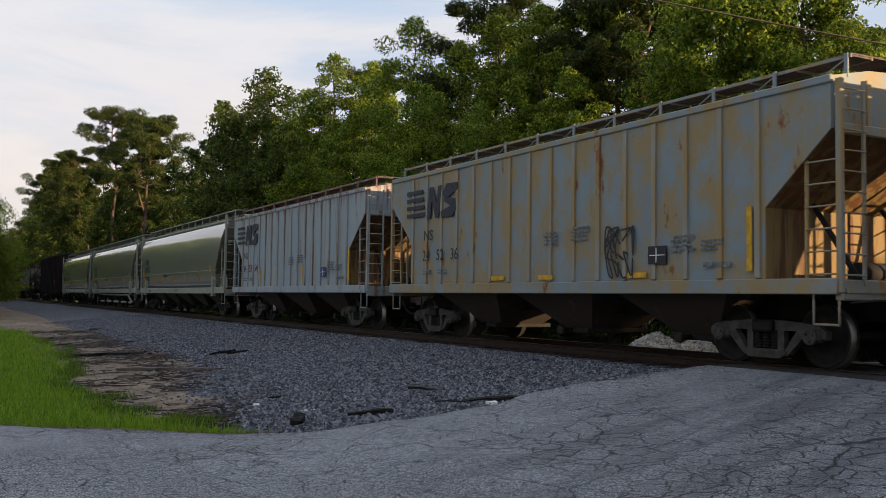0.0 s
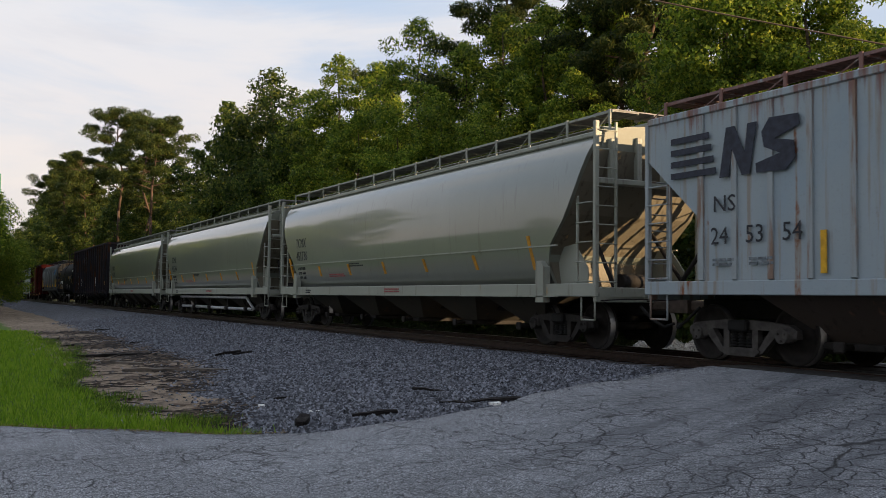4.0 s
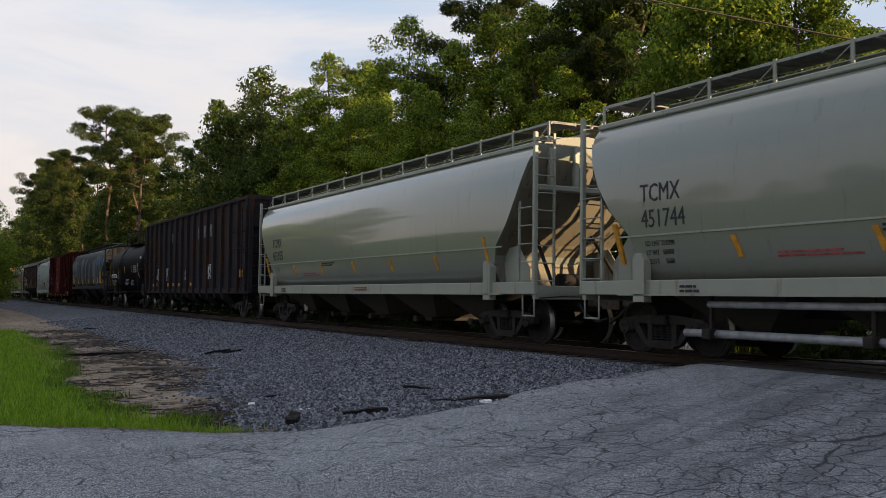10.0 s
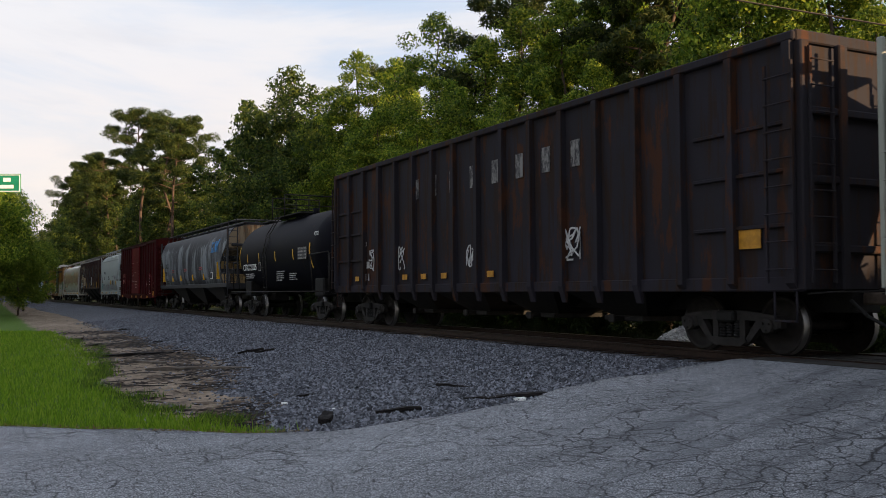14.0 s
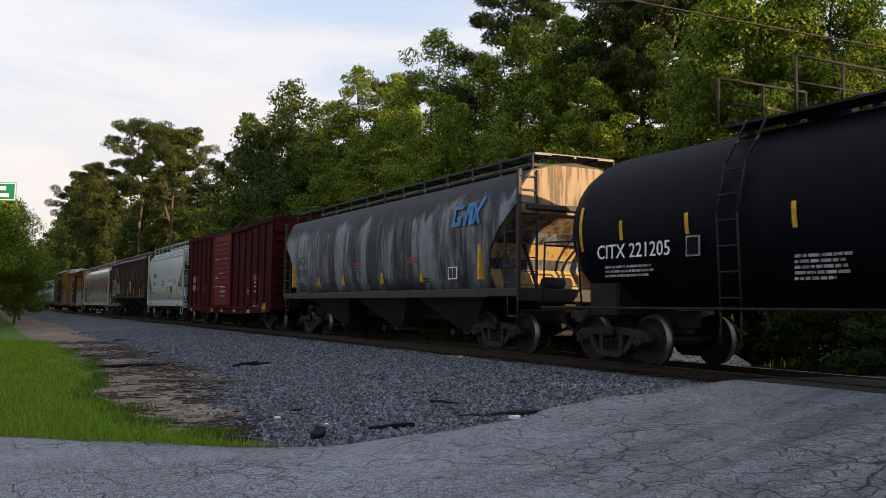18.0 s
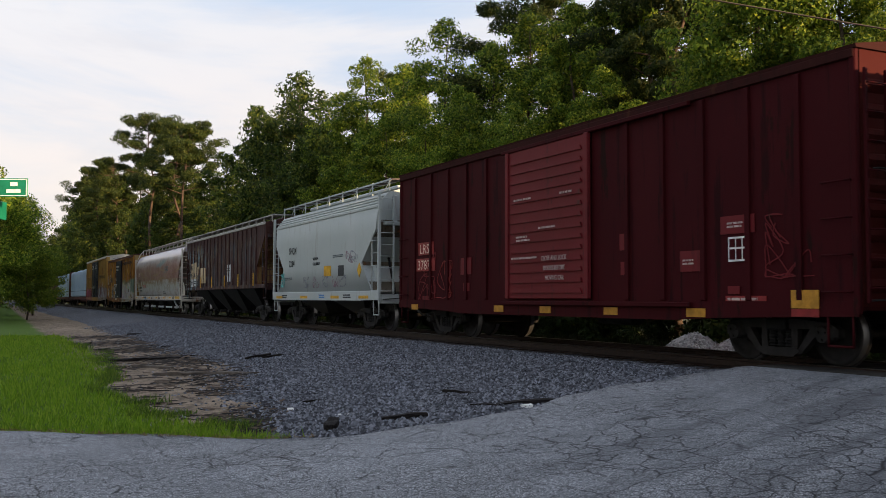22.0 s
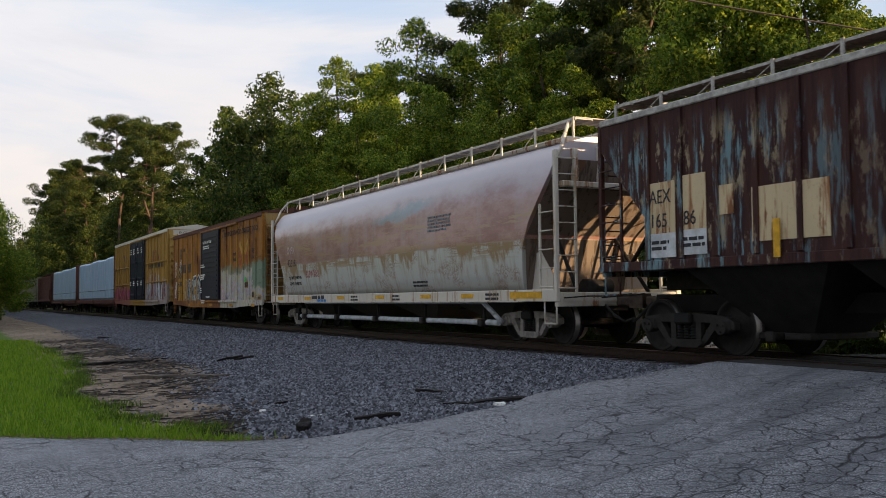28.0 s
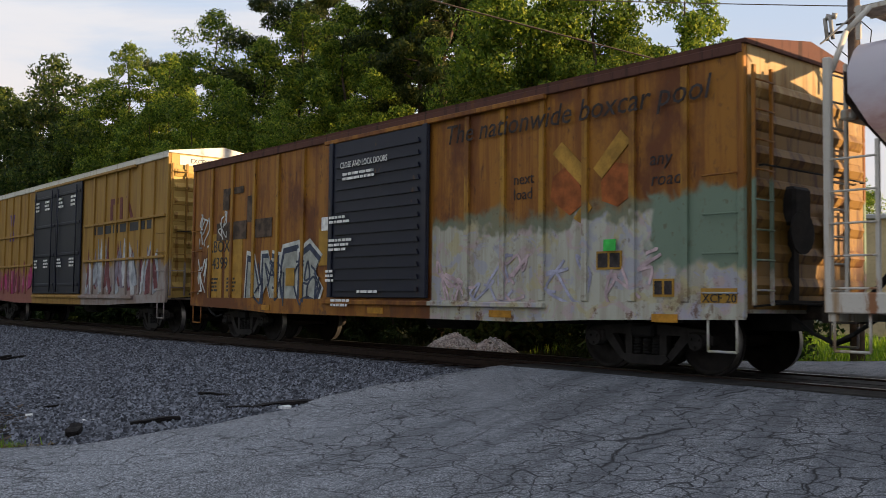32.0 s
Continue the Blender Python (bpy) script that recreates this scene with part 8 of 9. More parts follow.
c = k.mix(k.math("MULTIPLY", k.math("MULTIPLY", k.step(lo, 2.0, 1.8), k.step(k.axis("X"), 2.4, 2.6)), 0.85), c, haze)
c = k.mix(k.math("MULTIPLY", k.math("MULTIPLY", k.step(lo, 1.9, 1.7), k.step(k.axis("X"), -2.3, -2.6)), 0.7), c, (0.20, 0.05, 0.075))
OC_PAINT = k.done(c, k.noise(k.co, 10, 3), 0.15, 0.01)
# side ochre made brighter for the ends: sunlight is in this colour
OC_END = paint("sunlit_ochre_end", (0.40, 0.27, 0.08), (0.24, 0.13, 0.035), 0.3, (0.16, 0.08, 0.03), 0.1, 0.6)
PALE_ROOF = paint("galvanised_roof", (0.55, 0.53, 0.48), (0.40, 0.36, 0.30), 0.3, (0.3, 0.15, 0.08), 0.05, 0.5)
door = (-2.3, 2.45)
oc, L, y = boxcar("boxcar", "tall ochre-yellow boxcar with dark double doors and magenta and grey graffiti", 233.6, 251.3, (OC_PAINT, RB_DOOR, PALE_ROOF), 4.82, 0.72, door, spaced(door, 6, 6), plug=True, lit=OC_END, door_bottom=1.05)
for sy in (-1, 1):
    for q in (-1, 1):
        for z in (2.05, 3.15):
            part("side_rail", Solid().soft(q * 2.6, q * (L / 2 - 0.1), sy * 1.53, sy * 1.60, z - 0.035, z + 0.035, 0.01), OC_PAINT, oc)
part("end_band", Solid().box(L / 2 + 0.013, L / 2 + 0.02, -1.25, 1.25, 4.5, 4.76), PALE_ROOF, oc, "pale band across the end's top")
sign = words("EXCESS HEIGHT CAR", 0.17, -0.95, 4.57, 0.0, DARK_INK, oc)
sign.data.transform(Matrix.Translation((L / 2 + 0.024, 0, 0)) @ Matrix.Rotation(radians(90), 4, "Z"))
SHARDS = [plain(nm, cl, 0.7, 0, 0.3, 5, 0.1) for nm, cl in (("ash_grey_spray", (0.30, 0.32, 0.35)), ("dull_maroon_spray", (0.14, 0.045, 0.05)), ("lilac_grey_spray", (0.20, 0.17, 0.21)), ("chalk_spray", (0.40, 0.41, 0.42)))]
MAGENTAS = [plain(nm, cl, 0.7, 0, 0.3, 5, 0.1) for nm, cl in (("magenta_spray", (0.33, 0.035, 0.13)), ("wine_spray", (0.15, 0.03, 0.05)), ("rose_spray", (0.40, 0.16, 0.22)))]
sg = random.Random(77)


def shards(x0, x1, n, z0, z1, mats, label):
    """Tall pointed strokes of a sprayed piece, one beside and over another."""
    for i in range(n):
        xa = x0 + (x1 - x0) * (i + sg.uniform(-0.3, 0.3)) / n
        w, top, lean = sg.uniform(0.12, 0.34), sg.uniform(0.6, 1.0) * (z1 - z0) + z0, sg.uniform(-0.35, 0.45)
        a, b = z0 + sg.uniform(0, 0.3), z0 + sg.uniform(0.3, 0.8)
        pts = [(xa, a), (xa + w, a + sg.uniform(-0.05, 0.15)), (xa + w * 1.2 + lean * 0.5, b), (xa + lean + w * 0.4, top), (xa + lean * 0.5 - w * 0.2, b + 0.1)]
        part("graffiti", Solid().slab(pts, -1.536 - 0.0035 * (i % 5), -1.532), mats[i % len(mats)], oc, label)


shards(2.75, 8.3, 34, 0.98, 2.75, SHARDS, "pointed grey and maroon spray strokes")
shards(-8.5, -2.6, 26, 0.98, 2.3, MAGENTAS, "pointed magenta spray strokes")
MAROON = plain("maroon_lettering", (0.12, 0.03, 0.03), 0.6, 0, 0.3, 7, 0.05)
part("painted_emblem", Solid().box(4.75, 4.95, -1.541, -1.533, 3.22, 3.85).box(4.95, 5.35, -1.541, -1.533, 3.68, 3.85).box(5.5, 5.7, -1.541, -1.533, 3.22, 3.85), MAROON, oc, "maroon emblem of plain bars")
part("painted_emblem", Solid().slab([(5.95, 3.85), (6.1, 3.85), (6.5, 3.22), (6.32, 3.22)], -1.541, -1.533), MAROON, oc, "maroon emblem of plain bars")
bars(3.3, 3.08, -1.541, 5.0, 1, 0.24, DARK_INK, oc, seed=6, label="dark painted lettering that is too worn to read")
part("painted_emblem", Solid().slab([(-5.5, 3.0), (-5.3, 3.0), (-4.9, 4.0), (-5.1, 4.0)], -1.541, -1.533).slab([(-5.1, 3.0), (-4.9, 3.0), (-5.3, 4.0), (-5.5, 4.0)], -1.545, -1.5415), plain("violet_mark", (0.10, 0.05, 0.22), 0.6, 0, 0.3, 6, 0.05), oc, "violet painted cross")
for xx in (-2.1, -1.0, 0.4, 1.6):
    bars(xx, 4.2, -1.66, 0.5, 3, 0.07, WHITE_INK, oc, seed=int(xx * 3))
    bars(xx, 2.2, -1.66, 0.5, 3, 0.06, WHITE_INK, oc, seed=int(xx * 5))

# two flat cars of wrapped lumber
WRAP = None
k = Nodes("white_plastic_wrap", 0.4)
fold = k.noise(k.scaled((2.2, 2, 0.3)), 2.4, 5, 0.6, 0.6)
c = k.mix(k.step(fold, 0.4, 0.7), (0.34, 0.47, 0.64), (0.52, 0.64, 0.78))
WRAP = k.done(c, fold, 0.9, 0.05)
FLAT = paint("brown_flat_car_paint", (0.10, 0.035, 0.028), (0.05, 0.022, 0.02), 0.4, (0.12, 0.05, 0.03), 0.1, 0.7)
for S0, S1 in ((252.3, 273.2), (274.6, 296.4)):
    L = S1 - S0
    fl = car_empty("bulkhead_flat_car", "brown bulkhead flat car that carries wrapped lumber", S0, S1)
    part("deck", Solid().soft(-L / 2, L / 2, -1.45, 1.45, 0.95, 1.12, 0.02).soft(-L / 2 + 2, L / 2 - 2, -0.4, 0.4, 0.55, 0.95, 0.02), FLAT, fl)
    for q in (-1, 1):
        part("bulkhead", Solid().soft(q * (L / 2 - 0.1), q * (L / 2 - 0.35), -1.45, 1.45, 1.1, 4.3, 0.03), FLAT, fl)
        truck(fl, q * (L / 2 - 1.9))
        for sy in (-1, 1):
            part("side_sill", Solid().soft(q * 0.3, q * (L / 2 - 0.05), sy * 1.4, sy * 1.5, 0.8, 1.12, 0.02), FLAT, fl)
    coupler(fl, L, 0.65)
    ld = thing("lumber_load", "tall load of lumber wrapped in white plastic sheet", "lumber load", "lumber loads")
    TRAIN.append((ld, -(S0 + S1) / 2))
    n = 5
    for i in range(n):
        a = -L / 2 + 0.42 + i * (L - 0.84) / n
        b = a + (L - 0.84) / n - 0.02
        for j, (z0, z1) in enumerate(((1.13, 4.22),)):
            part("wrapped_block", Solid().soft(a, b, -1.4, 1.4, z0, z1 - 0.06 * ((i + j) % 2), 0.12), WRAP, ld)
    part("strap", Solid().box(-L / 2 + 0.5, L / 2 - 0.5, -1.415, -1.405, 1.8, 1.83), STEEL, ld)

# farther cars: brown hoppers, pale hoppers, dark ones
DBROWN = paint("dull_red_brown_paint", (0.11, 0.045, 0.038), (0.06, 0.03, 0.026), 0.4, (0.1, 0.04, 0.02), 0.1, 0.7)
TAN = paint("dusty_tan_paint", (0.26, 0.235, 0.20), (0.15, 0.13, 0.11), 0.4, (0.15, 0.08, 0.04), 0.08, 0.6)
COAL = paint("coal_dark_paint", (0.035, 0.033, 0.034), (0.02, 0.02, 0.02), 0.4, (0.06, 0.03, 0.02), 0.1, 0.7)
S0 = 297.9
for mm, ln, lb in ((DBROWN, 16.5, "dull red-brown ribbed hopper far back in the train"), (TAN, 15.6, "dusty tan ribbed hopper far back in the train"), (TAN, 15.6, "dusty tan ribbed hopper far back in the train"),
                   (COAL, 15.8, "dark ribbed hopper at the far end of the view"), (COAL, 15.8, "dark ribbed hopper at the far end of the view"), (COAL, 15.8, "dark ribbed hopper at the far end of the view")):
    ribbed_hopper("covered_hopper", lb, S0, S0 + ln, (mm, BLACK), 12, 3.95, rolls=False)
    S0 += ln + 1.4
# ---- small things of the place ----
# heaps of pale stone behind the track
def heap(x, y, r, h, n, label):
    a, q = rng.uniform(0, 6.28, n), np.sqrt(rng.random(n))
    px, py = x + r * q * np.cos(a), y + 0.8 * r * q * np.sin(a)
    z = ground_z(px, py) + h * (1 - q ** 1.5) + rng.normal(0, 0.02, n)
    core = Solid()
    m = 16
    vs = [(x, y, float(ground_z(np.array(x), np.array(y))) + h)]
    for i in range(1, 6):
        f = i / 5
        vs += [(x + r * f * math.cos(6.2832 * j / m), y + 0.8 * r * f * math.sin(6.2832 * j / m), float(ground_z(np.array(x), np.array(y))) + h * (1 - f ** 1.5) - 0.02 - 0.2 * (i == 5)) for j in range(m)]
    fs = [(0, 1 + j, 1 + (j + 1) % m) for j in range(m)]
    for i in range(4):
        fs += [(1 + i * m + j, 1 + (i + 1) * m + j, 1 + (i + 1) * m + (j + 1) % m, 1 + i * m + (j + 1) % m) for j in range(m)]
    ob = thing("stone_heap", label, "stone heap", "stone heaps")
    part("core", core.add(vs, fs), PALE, ob)
    tagged(part("loose_stone", stones("loose_stone", np.stack([px, py, z], -1), 0.055, PALE), None, ob), kind="stuff")
    return ob


heap(-20.05, 17.2, 0.98, 0.50, 2600, "heap of pale broken stone behind the track")
heap(-18.65, 17.35, 0.80, 0.42, 1900, "smaller heap of pale broken stone behind the track")

# broken tie pieces, paper and planks on the ballast
k = Nodes("charred_wood", 0.9)
CHAR = k.done(k.mix(k.step(k.noise(k.scaled((1, 8, 8)), 5, 5), 0.35, 0.7), (0.006, 0.005, 0.005), (0.022, 0.019, 0.018)), k.noise(k.scaled((1, 10, 10)), 6, 4), 0.8, 0.02)
PAPER = plain("scrap_paper", (0.7, 0.7, 0.68), 0.8, 0, 0.1, 9, 0.2)
GREYWOOD = plain("weathered_plank", (0.10, 0.085, 0.07), 0.9, 0, 0.4, 5, 0.6)


def chunk(name, label, x, y, l, w, h, turn, tilt, material, seed, sink=0.02, cat="debris"):
    g = random.Random(seed)
    s = Solid()
    n = 6
    for i in range(n + 1):
        f = i / n - 0.5
        t = 1 - 0.55 * abs(2 * f) ** 3 * g.uniform(0.4, 1)
        s.v.extend([(f * l, -w / 2 * t * g.uniform(0.7, 1.1), -h / 2 * t * g.uniform(0.7, 1.1)), (f * l, w / 2 * t * g.uniform(0.7, 1.1), -h / 2 * t), (f * l, w / 2 * t * g.uniform(0.6, 1.1), h / 2 * t * g.uniform(0.6, 1.15)), (f * l, -w / 2 * t, h / 2 * t * g.uniform(0.6, 1.15))])
    for i in range(n):
        for j in range(4):
            s.f.append((4 * i + j, 4 * i + (j + 1) % 4, 4 * i + 4 + (j + 1) % 4, 4 * i + 4 + j))
            s.s.append(False)
    s.f += [(0, 1, 2, 3), (4 * n + 3, 4 * n + 2, 4 * n + 1, 4 * n)]
    s.s += [False, False]
    ob = thing(name, label, cat, "debris on the ballast", solid=s, material=material)
    z = max(float(ballast_z(np.array(x), np.array(y))), float(ground_z(np.array(x), np.array(y))))
    ob.matrix_world = pose(x, y, z + h / 2 - sink + abs(math.sin(radians(tilt))) * l * 0.3, 0, tilt, turn)
    return ob


chunk("broken_tie", "charred stub of a railway tie on the stones", -11.19, 3.96, 0.34, 0.16, 0.12, 150, -8, CHAR, 1)
chunk("broken_tie", "charred length of railway tie lying on the stones", -11.0, 4.85, 0.58, 0.10, 0.07, 78, -4, CHAR, 2)
chunk("broken_tie", "charred splintered tie beside the road edge", -11.1, 6.67, 0.85, 0.15, 0.08, 78, -3, CHAR, 3)
chunk("broken_tie", "charred splinter of a tie on the stones", -11.18, 6.06, 0.36, 0.10, 0.06, 60, 0, CHAR, 4)
chunk("broken_tie", "charred splinter of a tie on the slope", -12.77, 6.52, 0.6, 0.09, 0.06, 30, 3, CHAR, 5)
chunk("broken_tie", "thin charred splinter on the stones", -14.26, 4.81, 0.5, 0.06, 0.05, 95, 0, CHAR, 6)
chunk("broken_tie", "charred splinter on the ballast slope", -24.2, 6.53, 0.7, 0.08, 0.08, 95, -8, CHAR, 7)
chunk("broken_tie", "charred splinter on the ballast slope", -24.0, 6.85, 0.6, 0.08, 0.08, 90, -8, CHAR, 8)
chunk("broken_tie", "buried charred wood at the road edge", -10.95, 8.1, 0.7, 0.08, 0.05, 95, 0, CHAR, 9)
chunk("broken_tie", "charred wood between road and ballast", -11.15, 9.2, 0.6, 0.08, 0.05, 92, 0, CHAR, 10)
chunk("old_tie", "weathered grey tie half sunk in the dirt", -20.6, 4.5, 2.3, 0.22, 0.15, 70, 0, GREYWOOD, 11, 0.07)
PLANK = random.Random(4)
for n in range(4):
    chunk("old_tie", "weathered plank lying in the dirt beside the ballast", -23.5 - n * 3.4 * PLANK.uniform(0.7, 1.3), 4.2 + PLANK.uniform(-0.5, 0.5), PLANK.uniform(0.7, 2.3), 0.2, 0.1, PLANK.uniform(15, 130), 0, (GREYWOOD, CHAR)[n % 2], 20 + n, 0.03)
for n in range(4):
    chunk("broken_tie", "dark wood scrap on the ballast slope", -27 - n * 5.2, 5.4 + 0.9 * math.sin(n * 2.7), 0.6 + 0.15 * n, 0.08, 0.06, 60 + 70 * math.sin(n * 2.3), 0, CHAR, 40 + n)
chunk("paper_scrap", "crumpled white paper among the charred wood", -10.83, 6.51, 0.16, 0.1, 0.06, 30, 0, PAPER, 31, 0, "litter")
chunk("paper_scrap", "flat scrap of white paper on the stones", -12.08, 4.49, 0.3, 0.16, 0.025, 80, 0, PAPER, 32, 0, "litter")
chunk("paper_scrap", "small white scrap on the stones", -13.44, 4.13, 0.1, 0.08, 0.06, 10, 0, PAPER, 33, 0, "litter")
# twigs, bark and dead leaves strewn over the dirt
n = 2900
x = -11.4 - 32 * rng.random(n) ** 1.4
lo_, hi_ = np.interp(x, *TURF), np.interp(x, *TOE)
y = lo_ + (hi_ - lo_) * rng.uniform(0.05, 1.05, n)
ok = (x < road_left(y) - 0.1) & (wave(x, y, 1.1, 3.0) + rng.normal(0, 0.35, n) > 0.05)
x, y = x[ok], y[ok]
n = len(x)
z = np.maximum(ballast_z(x, y), ground_z(x, y))
a, ln_ = rng.normal(1.5, 0.7, n), rng.uniform(0.03, 0.22, n) * np.clip(-x / 14, 1, 2.2)
along = np.stack([np.cos(a), np.sin(a), rng.normal(0.02, 0.10, n)], -1) * ln_[:, None]
side = np.stack([-np.sin(a), np.cos(a), 0 * a], -1) * (0.006 + 0.06 * ln_)[:, None]
b = np.stack([x, y, z + 0.008], -1)
v = np.stack([b - along - side, b + along * 0.8 - side, b + along + side * 0.6 + [0, 0, 0.012], b - along * 0.7 + side + [0, 0, 0.016]], 1).reshape(-1, 3)
LITTER = leaf_material("bark_litter", (0.010, 0.008, 0.007), (0.035, 0.026, 0.020), (0.14, 0.10, 0.07))
litter = tagged(new("bark_litter", arrays("bark_litter", v, np.arange(4 * n).reshape(-1, 4), LITTER)), "dark twigs and bark strewn over the bare dirt", "litter", kind="stuff")

# street name sign and stop sign on one post
GREEN = plain("sign_green", (0.01, 0.16, 0.09), 0.35, 0, 0.12, 5, 0.05)
STOP = plain("sign_red", (0.50, 0.02, 0.02), 0.35, 0, 0.12, 5, 0.05)
GALV = plain("galvanised_post", (0.38, 0.38, 0.37), 0.5, 0.6, 0.2, 8, 0.1)
post = thing("street_sign", "green street name sign above a red octagonal sign", "sign")
pz = float(ground_z(np.array(-13.3), np.array(0.1)))
part("post", Solid().soft(-0.03, 0.03, -0.03, 0.03, -0.4, 3.1, 0.006), GALV, post)
part("name_plate", Solid().soft(-0.006, 0.006, -0.45, 0.47, 2.88, 3.115, 0.004), GREEN, post, "green street name plate with white border")
part("plate_border", Solid().box(0.006, 0.009, -0.44, 0.46, 2.89, 2.9).box(0.006, 0.009, -0.44, 0.46, 3.095, 3.105).box(0.006, 0.009, 0.45, 0.46, 2.89, 3.105), WHITE_INK, post)
part("plate_writing", Solid().box(0.006, 0.009, -0.3, 0.10, 2.94, 3.05).box(0.006, 0.009, 0.2, 0.38, 2.93, 2.975).box(0.006, 0.009, 0.25, 0.34, 3.015, 3.065), WHITE_INK, post, "white writing bars")
part("name_plate", Solid().soft(-0.42, 0.10, -0.006, 0.006, 2.62, 2.85, 0.004), GREEN, post, "green name plate of the other street, edge on")
octo = [(0.37 * math.cos(radians(22.5 + 45 * i)), 2.15 + 0.37 * math.sin(radians(22.5 + 45 * i))) for i in range(8)]
part("stop_plate", Solid().slabx([(a - 0.32, b + 0.2) for a, b in octo], 0.04, 0.05), STOP, post, "red octagonal plate")
part("stop_border", Solid().slabx([(a * 1.05 - 0.32, 2.35 + (b - 2.15) * 1.05) for a, b in octo], 0.034, 0.04), WHITE_INK, post)
post.matrix_world = pose(-13.35, 0.17, pz + 0.035, 0, 0, -27)

# utility pole with a lamp and wires beyond the crossing
WOOD_POLE = plain("pole_wood", (0.085, 0.06, 0.045), 0.9, 0, 0.35, 6, 0.6)
PORCELAIN = plain("porcelain", (0.30, 0.29, 0.27), 0.3, 0, 0.2, 8, 0.05)
WIRE = plain("weathered_wire", (0.13, 0.095, 0.065), 0.6, 0.3, 0.2, 9, 0.05)
up = thing("utility_pole", "brown wooden utility pole with fuse cutouts and a street lamp", "utility pole")
part("pole", Solid().cyl((0, 0, -1.2), (0, 0, 10.5), 0.16, 12, 0.12), WOOD_POLE, up)
part("cutout_arm", Solid().pipe([(0, 0, 7.05), (-0.45, -0.35, 7.0)], 0.03).pipe([(-0.05, 0, 7.25), (-0.3, -0.2, 7.2)], 0.02), STEEL, up)
for d in (0.0, 0.14):
    part("fuse_cutout", Solid().cyl((-0.42 + d, -0.36 - d * 0.2, 6.85), (-0.48 + d, -0.36 - d * 0.2, 7.35), 0.045, 8).cyl((-0.42 + d, -0.36, 7.3), (-0.38 + d, -0.36, 7.42), 0.06, 8), PORCELAIN, up)
part("jumper_wire", Solid().pipe([(-0.4, -0.35, 6.85), (-0.3, -0.2, 6.7), (-0.1, 0.0, 6.45), (-0.1, 0.0, 5.9)], 0.012).pipe([(0.1, 0, 7.3), (0.35, 0.1, 7.0), (0.3, 0.1, 6.6), (0.1, 0.0, 6.3)], 0.012), HOSE, up)
part("lamp_arm", Solid().pipe([(0.1, 0, 4.9), (0.5, 0.2, 5.15), (1.4, 0.75, 5.0)], 0.03), STEEL, up)
part("lamp_head", Solid().soft(0.35, 0.95, 0.25, 0.6, 4.86, 4.98, 0.05).cyl((0.62, 0.42, 4.72), (0.62, 0.42, 4.86), 0.12, 12, 0.2), GALV, up, "grey cobra-head street lamp")
up.matrix_world = pose(-10.25, 20.35, 0)


def wire(name, label, a, b, sag, r=0.02):
    """One unbroken sagging tube."""
    a, b = Vector(a), Vector(b)
    flat_ = Vector(((b - a).y, -(b - a).x, 0)).normalized()
    m, k_ = 24, 6
    vs, fs = [], []
    for i in range(m + 1):
        p = a.lerp(b, i / m) - Vector((0, 0, sag * 4 * (i / m) * (1 - i / m)))
        vs += [tuple(p + r * (math.cos(6.2832 * j / k_) * flat_ + math.sin(6.2832 * j / k_) * Vector((0, 0, 1)))) for j in range(k_)]
    for i in range(m):
        fs += [(i * k_ + j, i * k_ + (j + 1) % k_, (i + 1) * k_ + (j + 1) % k_, (i + 1) * k_ + j) for j in range(k_)]
    fs += [tuple(range(k_))[::-1], tuple(m * k_ + j for j in range(k_))]
    return thing(name, label, "wire", "overhead wires", solid=Solid().add(vs, fs, True), material=WIRE)


wire("overhead_wire", "thick brown service cable across the road", (-10.3, 20.3, 5.35), (-27.5, 7.2, 12.6), 0.25, 0.021)
wire("overhead_wire", "thin wire high above the crossing", (-10.3, 20.3, 7.6), (-22.5, 14.2, 9.6), 0.05, 0.012)

# low cream shop building far beyond the crossing
CREAMWALL = plain("cream_wall", (0.62, 0.50, 0.30), 0.8, 0, 0.15, 0.8, 0.2)
SHOPROOF = plain("shop_roof", (0.5, 0.5, 0.48), 0.6, 0, 0.2, 1, 0.1)
GLASS = bpy.data.materials.new("window_glass")
GLASS.use_nodes = True
GLASS.node_tree.nodes["Principled BSDF"].inputs["Base Color"].default_value = (0.03, 0.035, 0.04, 1)
GLASS.node_tree.nodes["Principled BSDF"].inputs["Roughness"].default_value = 0.06
shop = thing("shop_building", "low cream-walled shop beyond the crossing", "building")
part("wall", Solid().box(-11, 0, 0, 9, -0.6, 4.2), CREAMWALL, shop)
part("roof", Solid().soft(-11.2, 0.2, -0.2, 9.2, 4.2, 4.4, 0.04), SHOPROOF, shop)
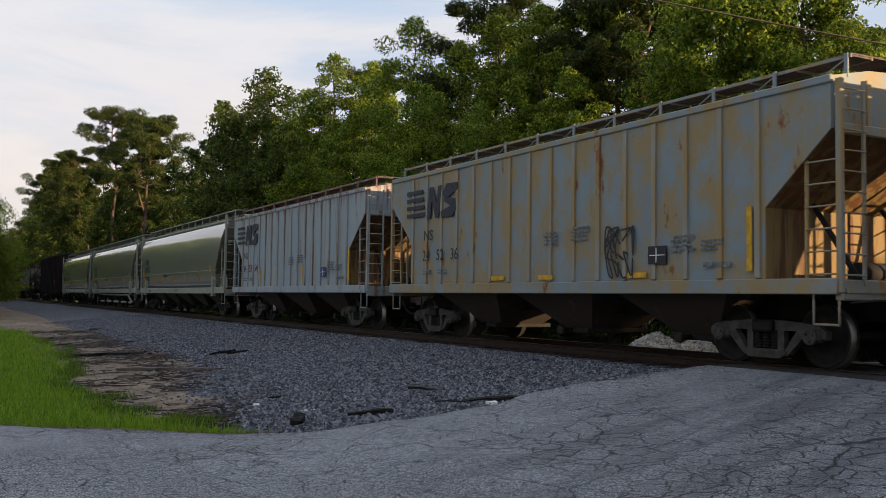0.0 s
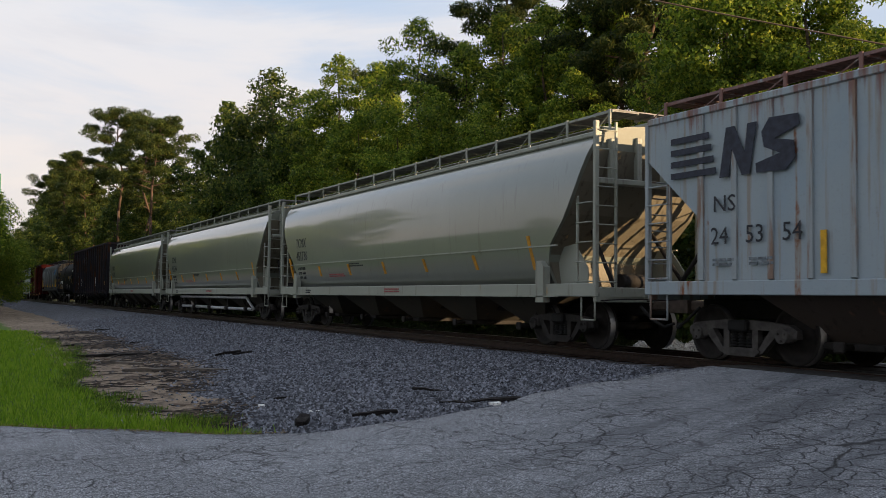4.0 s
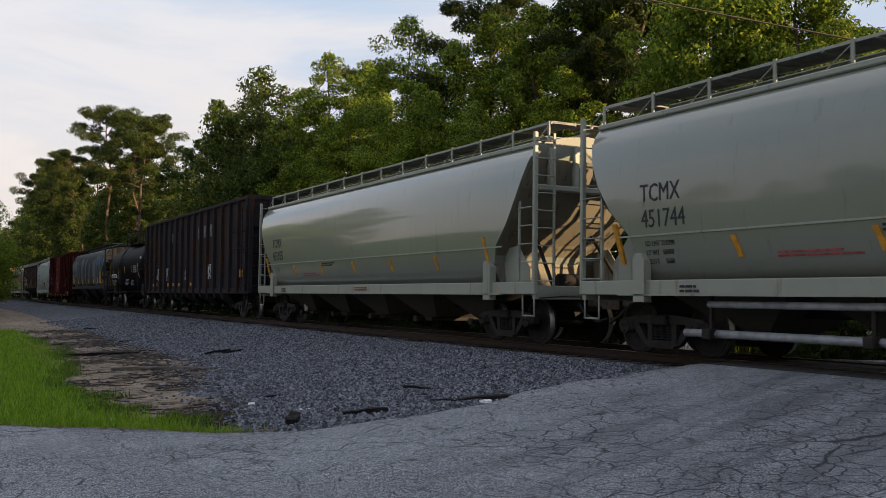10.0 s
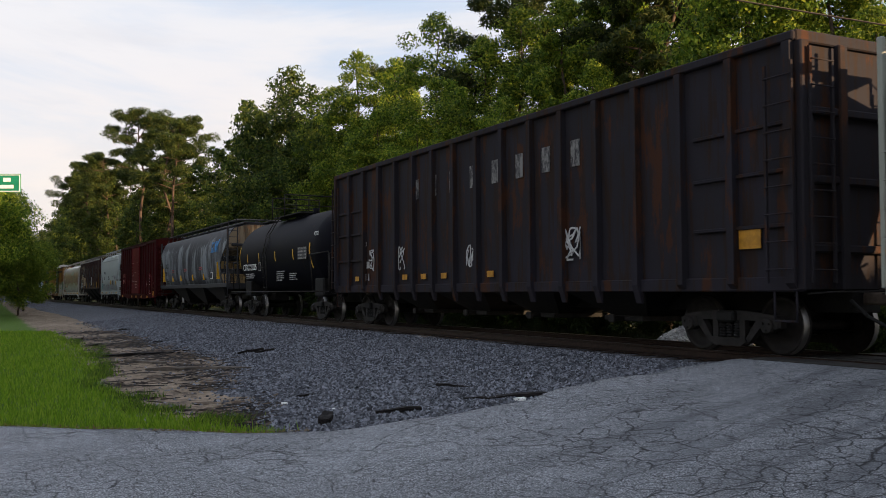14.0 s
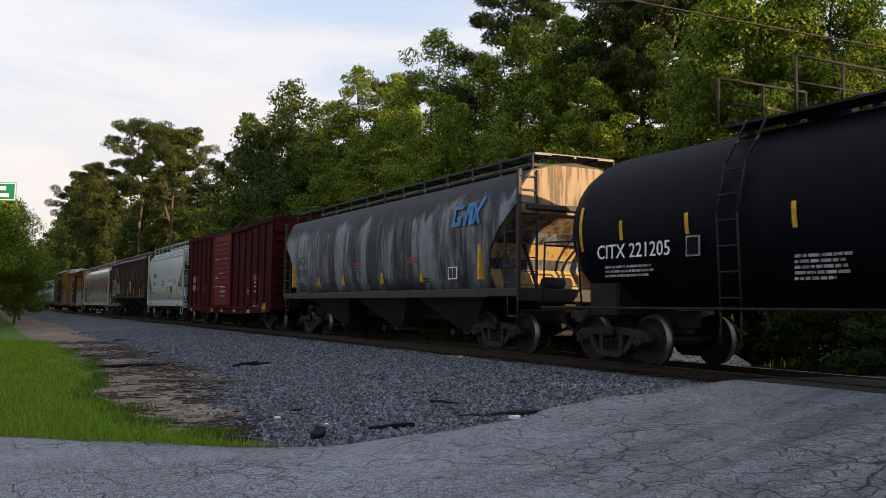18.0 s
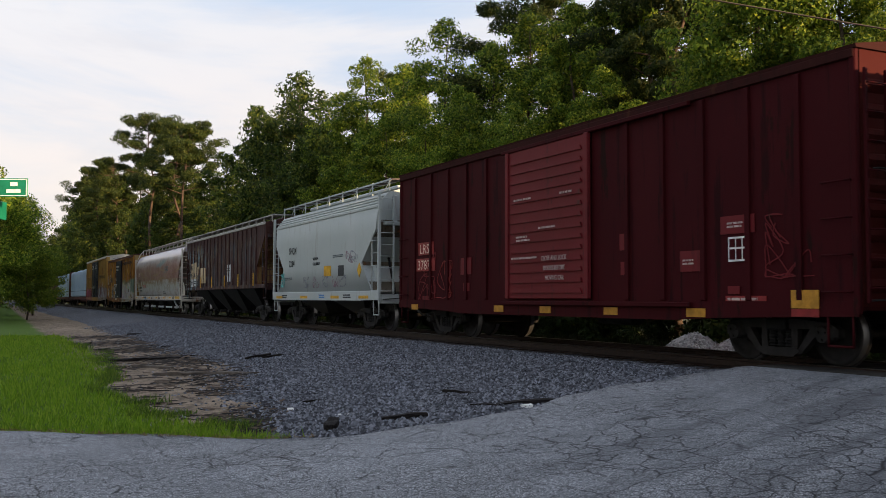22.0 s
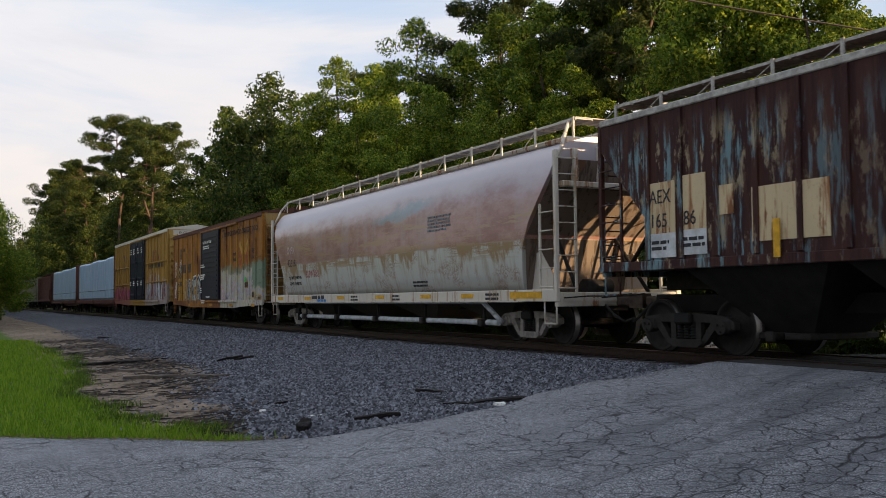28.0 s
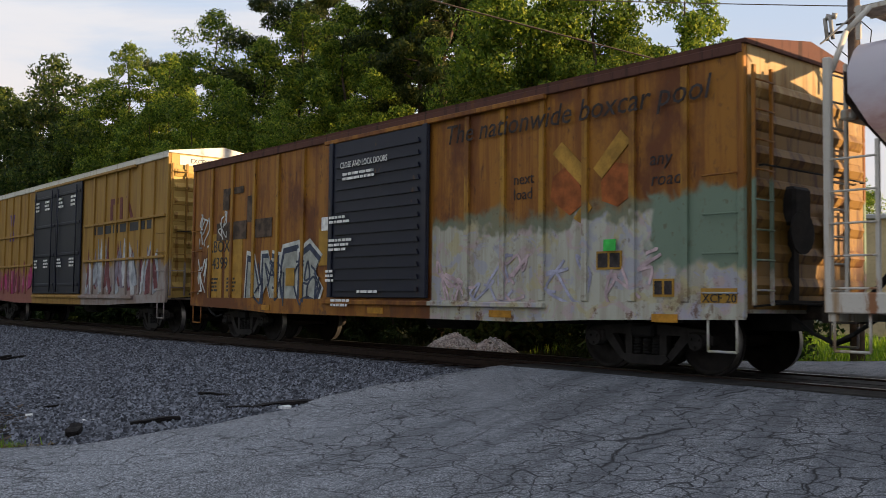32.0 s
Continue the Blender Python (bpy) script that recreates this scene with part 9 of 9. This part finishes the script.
for n in range(4):
    x0 = -10.3 + n * 2.6
    w = part("window", Solid().soft(x0, x0 + 1.7, -0.06, 0.0, 0.3, 2.5, 0.03), SHOPROOF, shop)
    part("pane", Solid().box(x0 + 0.08, x0 + 1.62, -0.075, -0.062, 0.38, 2.42), GLASS, w)
    part("sign_writing", Solid().box(x0, x0 + 1.8, -0.02, -0.005, 3.62, 3.82), DARK_INK, shop, "dark writing bars on the wall")
    part("sign_writing", Solid().box(x0 + 0.3, x0 + 1.5, -0.02, -0.005, 3.2, 3.38), DARK_INK, shop, "dark writing bars on the wall")
shop.matrix_world = pose(-9, 37, 0, 0, 0, 14)
# ---- ties of the track, one by one ----
tie_mesh = Solid().soft(-0.115, 0.115, -1.3, 1.3, -0.18, 0.0, 0.015).mesh("tie", TIE)
plate_mesh = Solid().soft(-0.09, 0.09, -0.17, 0.17, 0.0, 0.012, 0.004).mesh("tie_plate", RAIL)
for n in range(150):
    tx = 4.0 - n * 0.535
    t = new("tie", tie_mesh)
    t.parent = track
    t.matrix_basis = pose(tx + 0.02 * math.sin(n * 7.0), YC + 0.02 * math.sin(n * 3.1), -0.183, 0, 0, 1.2 * math.sin(n * 5.3))
    for yr in (-0.7525, 0.7525):
        pl = new("tie_plate", plate_mesh)
        pl.parent = t
        pl.location = (0, yr, 0)
far_ties = Solid()
for n in range(180):
    tx = 4.0 - (150 + n) * 0.535
    far_ties.box(tx - 0.115, tx + 0.115, YC - 1.3, YC + 1.3, -0.36, -0.183)
tagged(part("far_ties", far_ties, TIE, track), kind="stuff")


# ---- what moves ----
def rolled(t):
    i = min(31, int(t))
    a = ROLLED[i] + (ROLLED[i + 1] - ROLLED[i]) * (t - i)
    return a


def motions():
    for ob, x in TRAIN:
        walk(ob, [(t, pose(x + ROLLED[t], YC, 0)) for t in range(33)])
    steps = [i / 15 for i in range(481)]
    turned = [math.degrees(rolled(t) / 0.457) for t in steps]
    for w, x, r in ROLLING:
        walk(w, [(t, pose(x, 0, r, 0, a, 0)) for t, a in zip(steps, turned)])


motions()
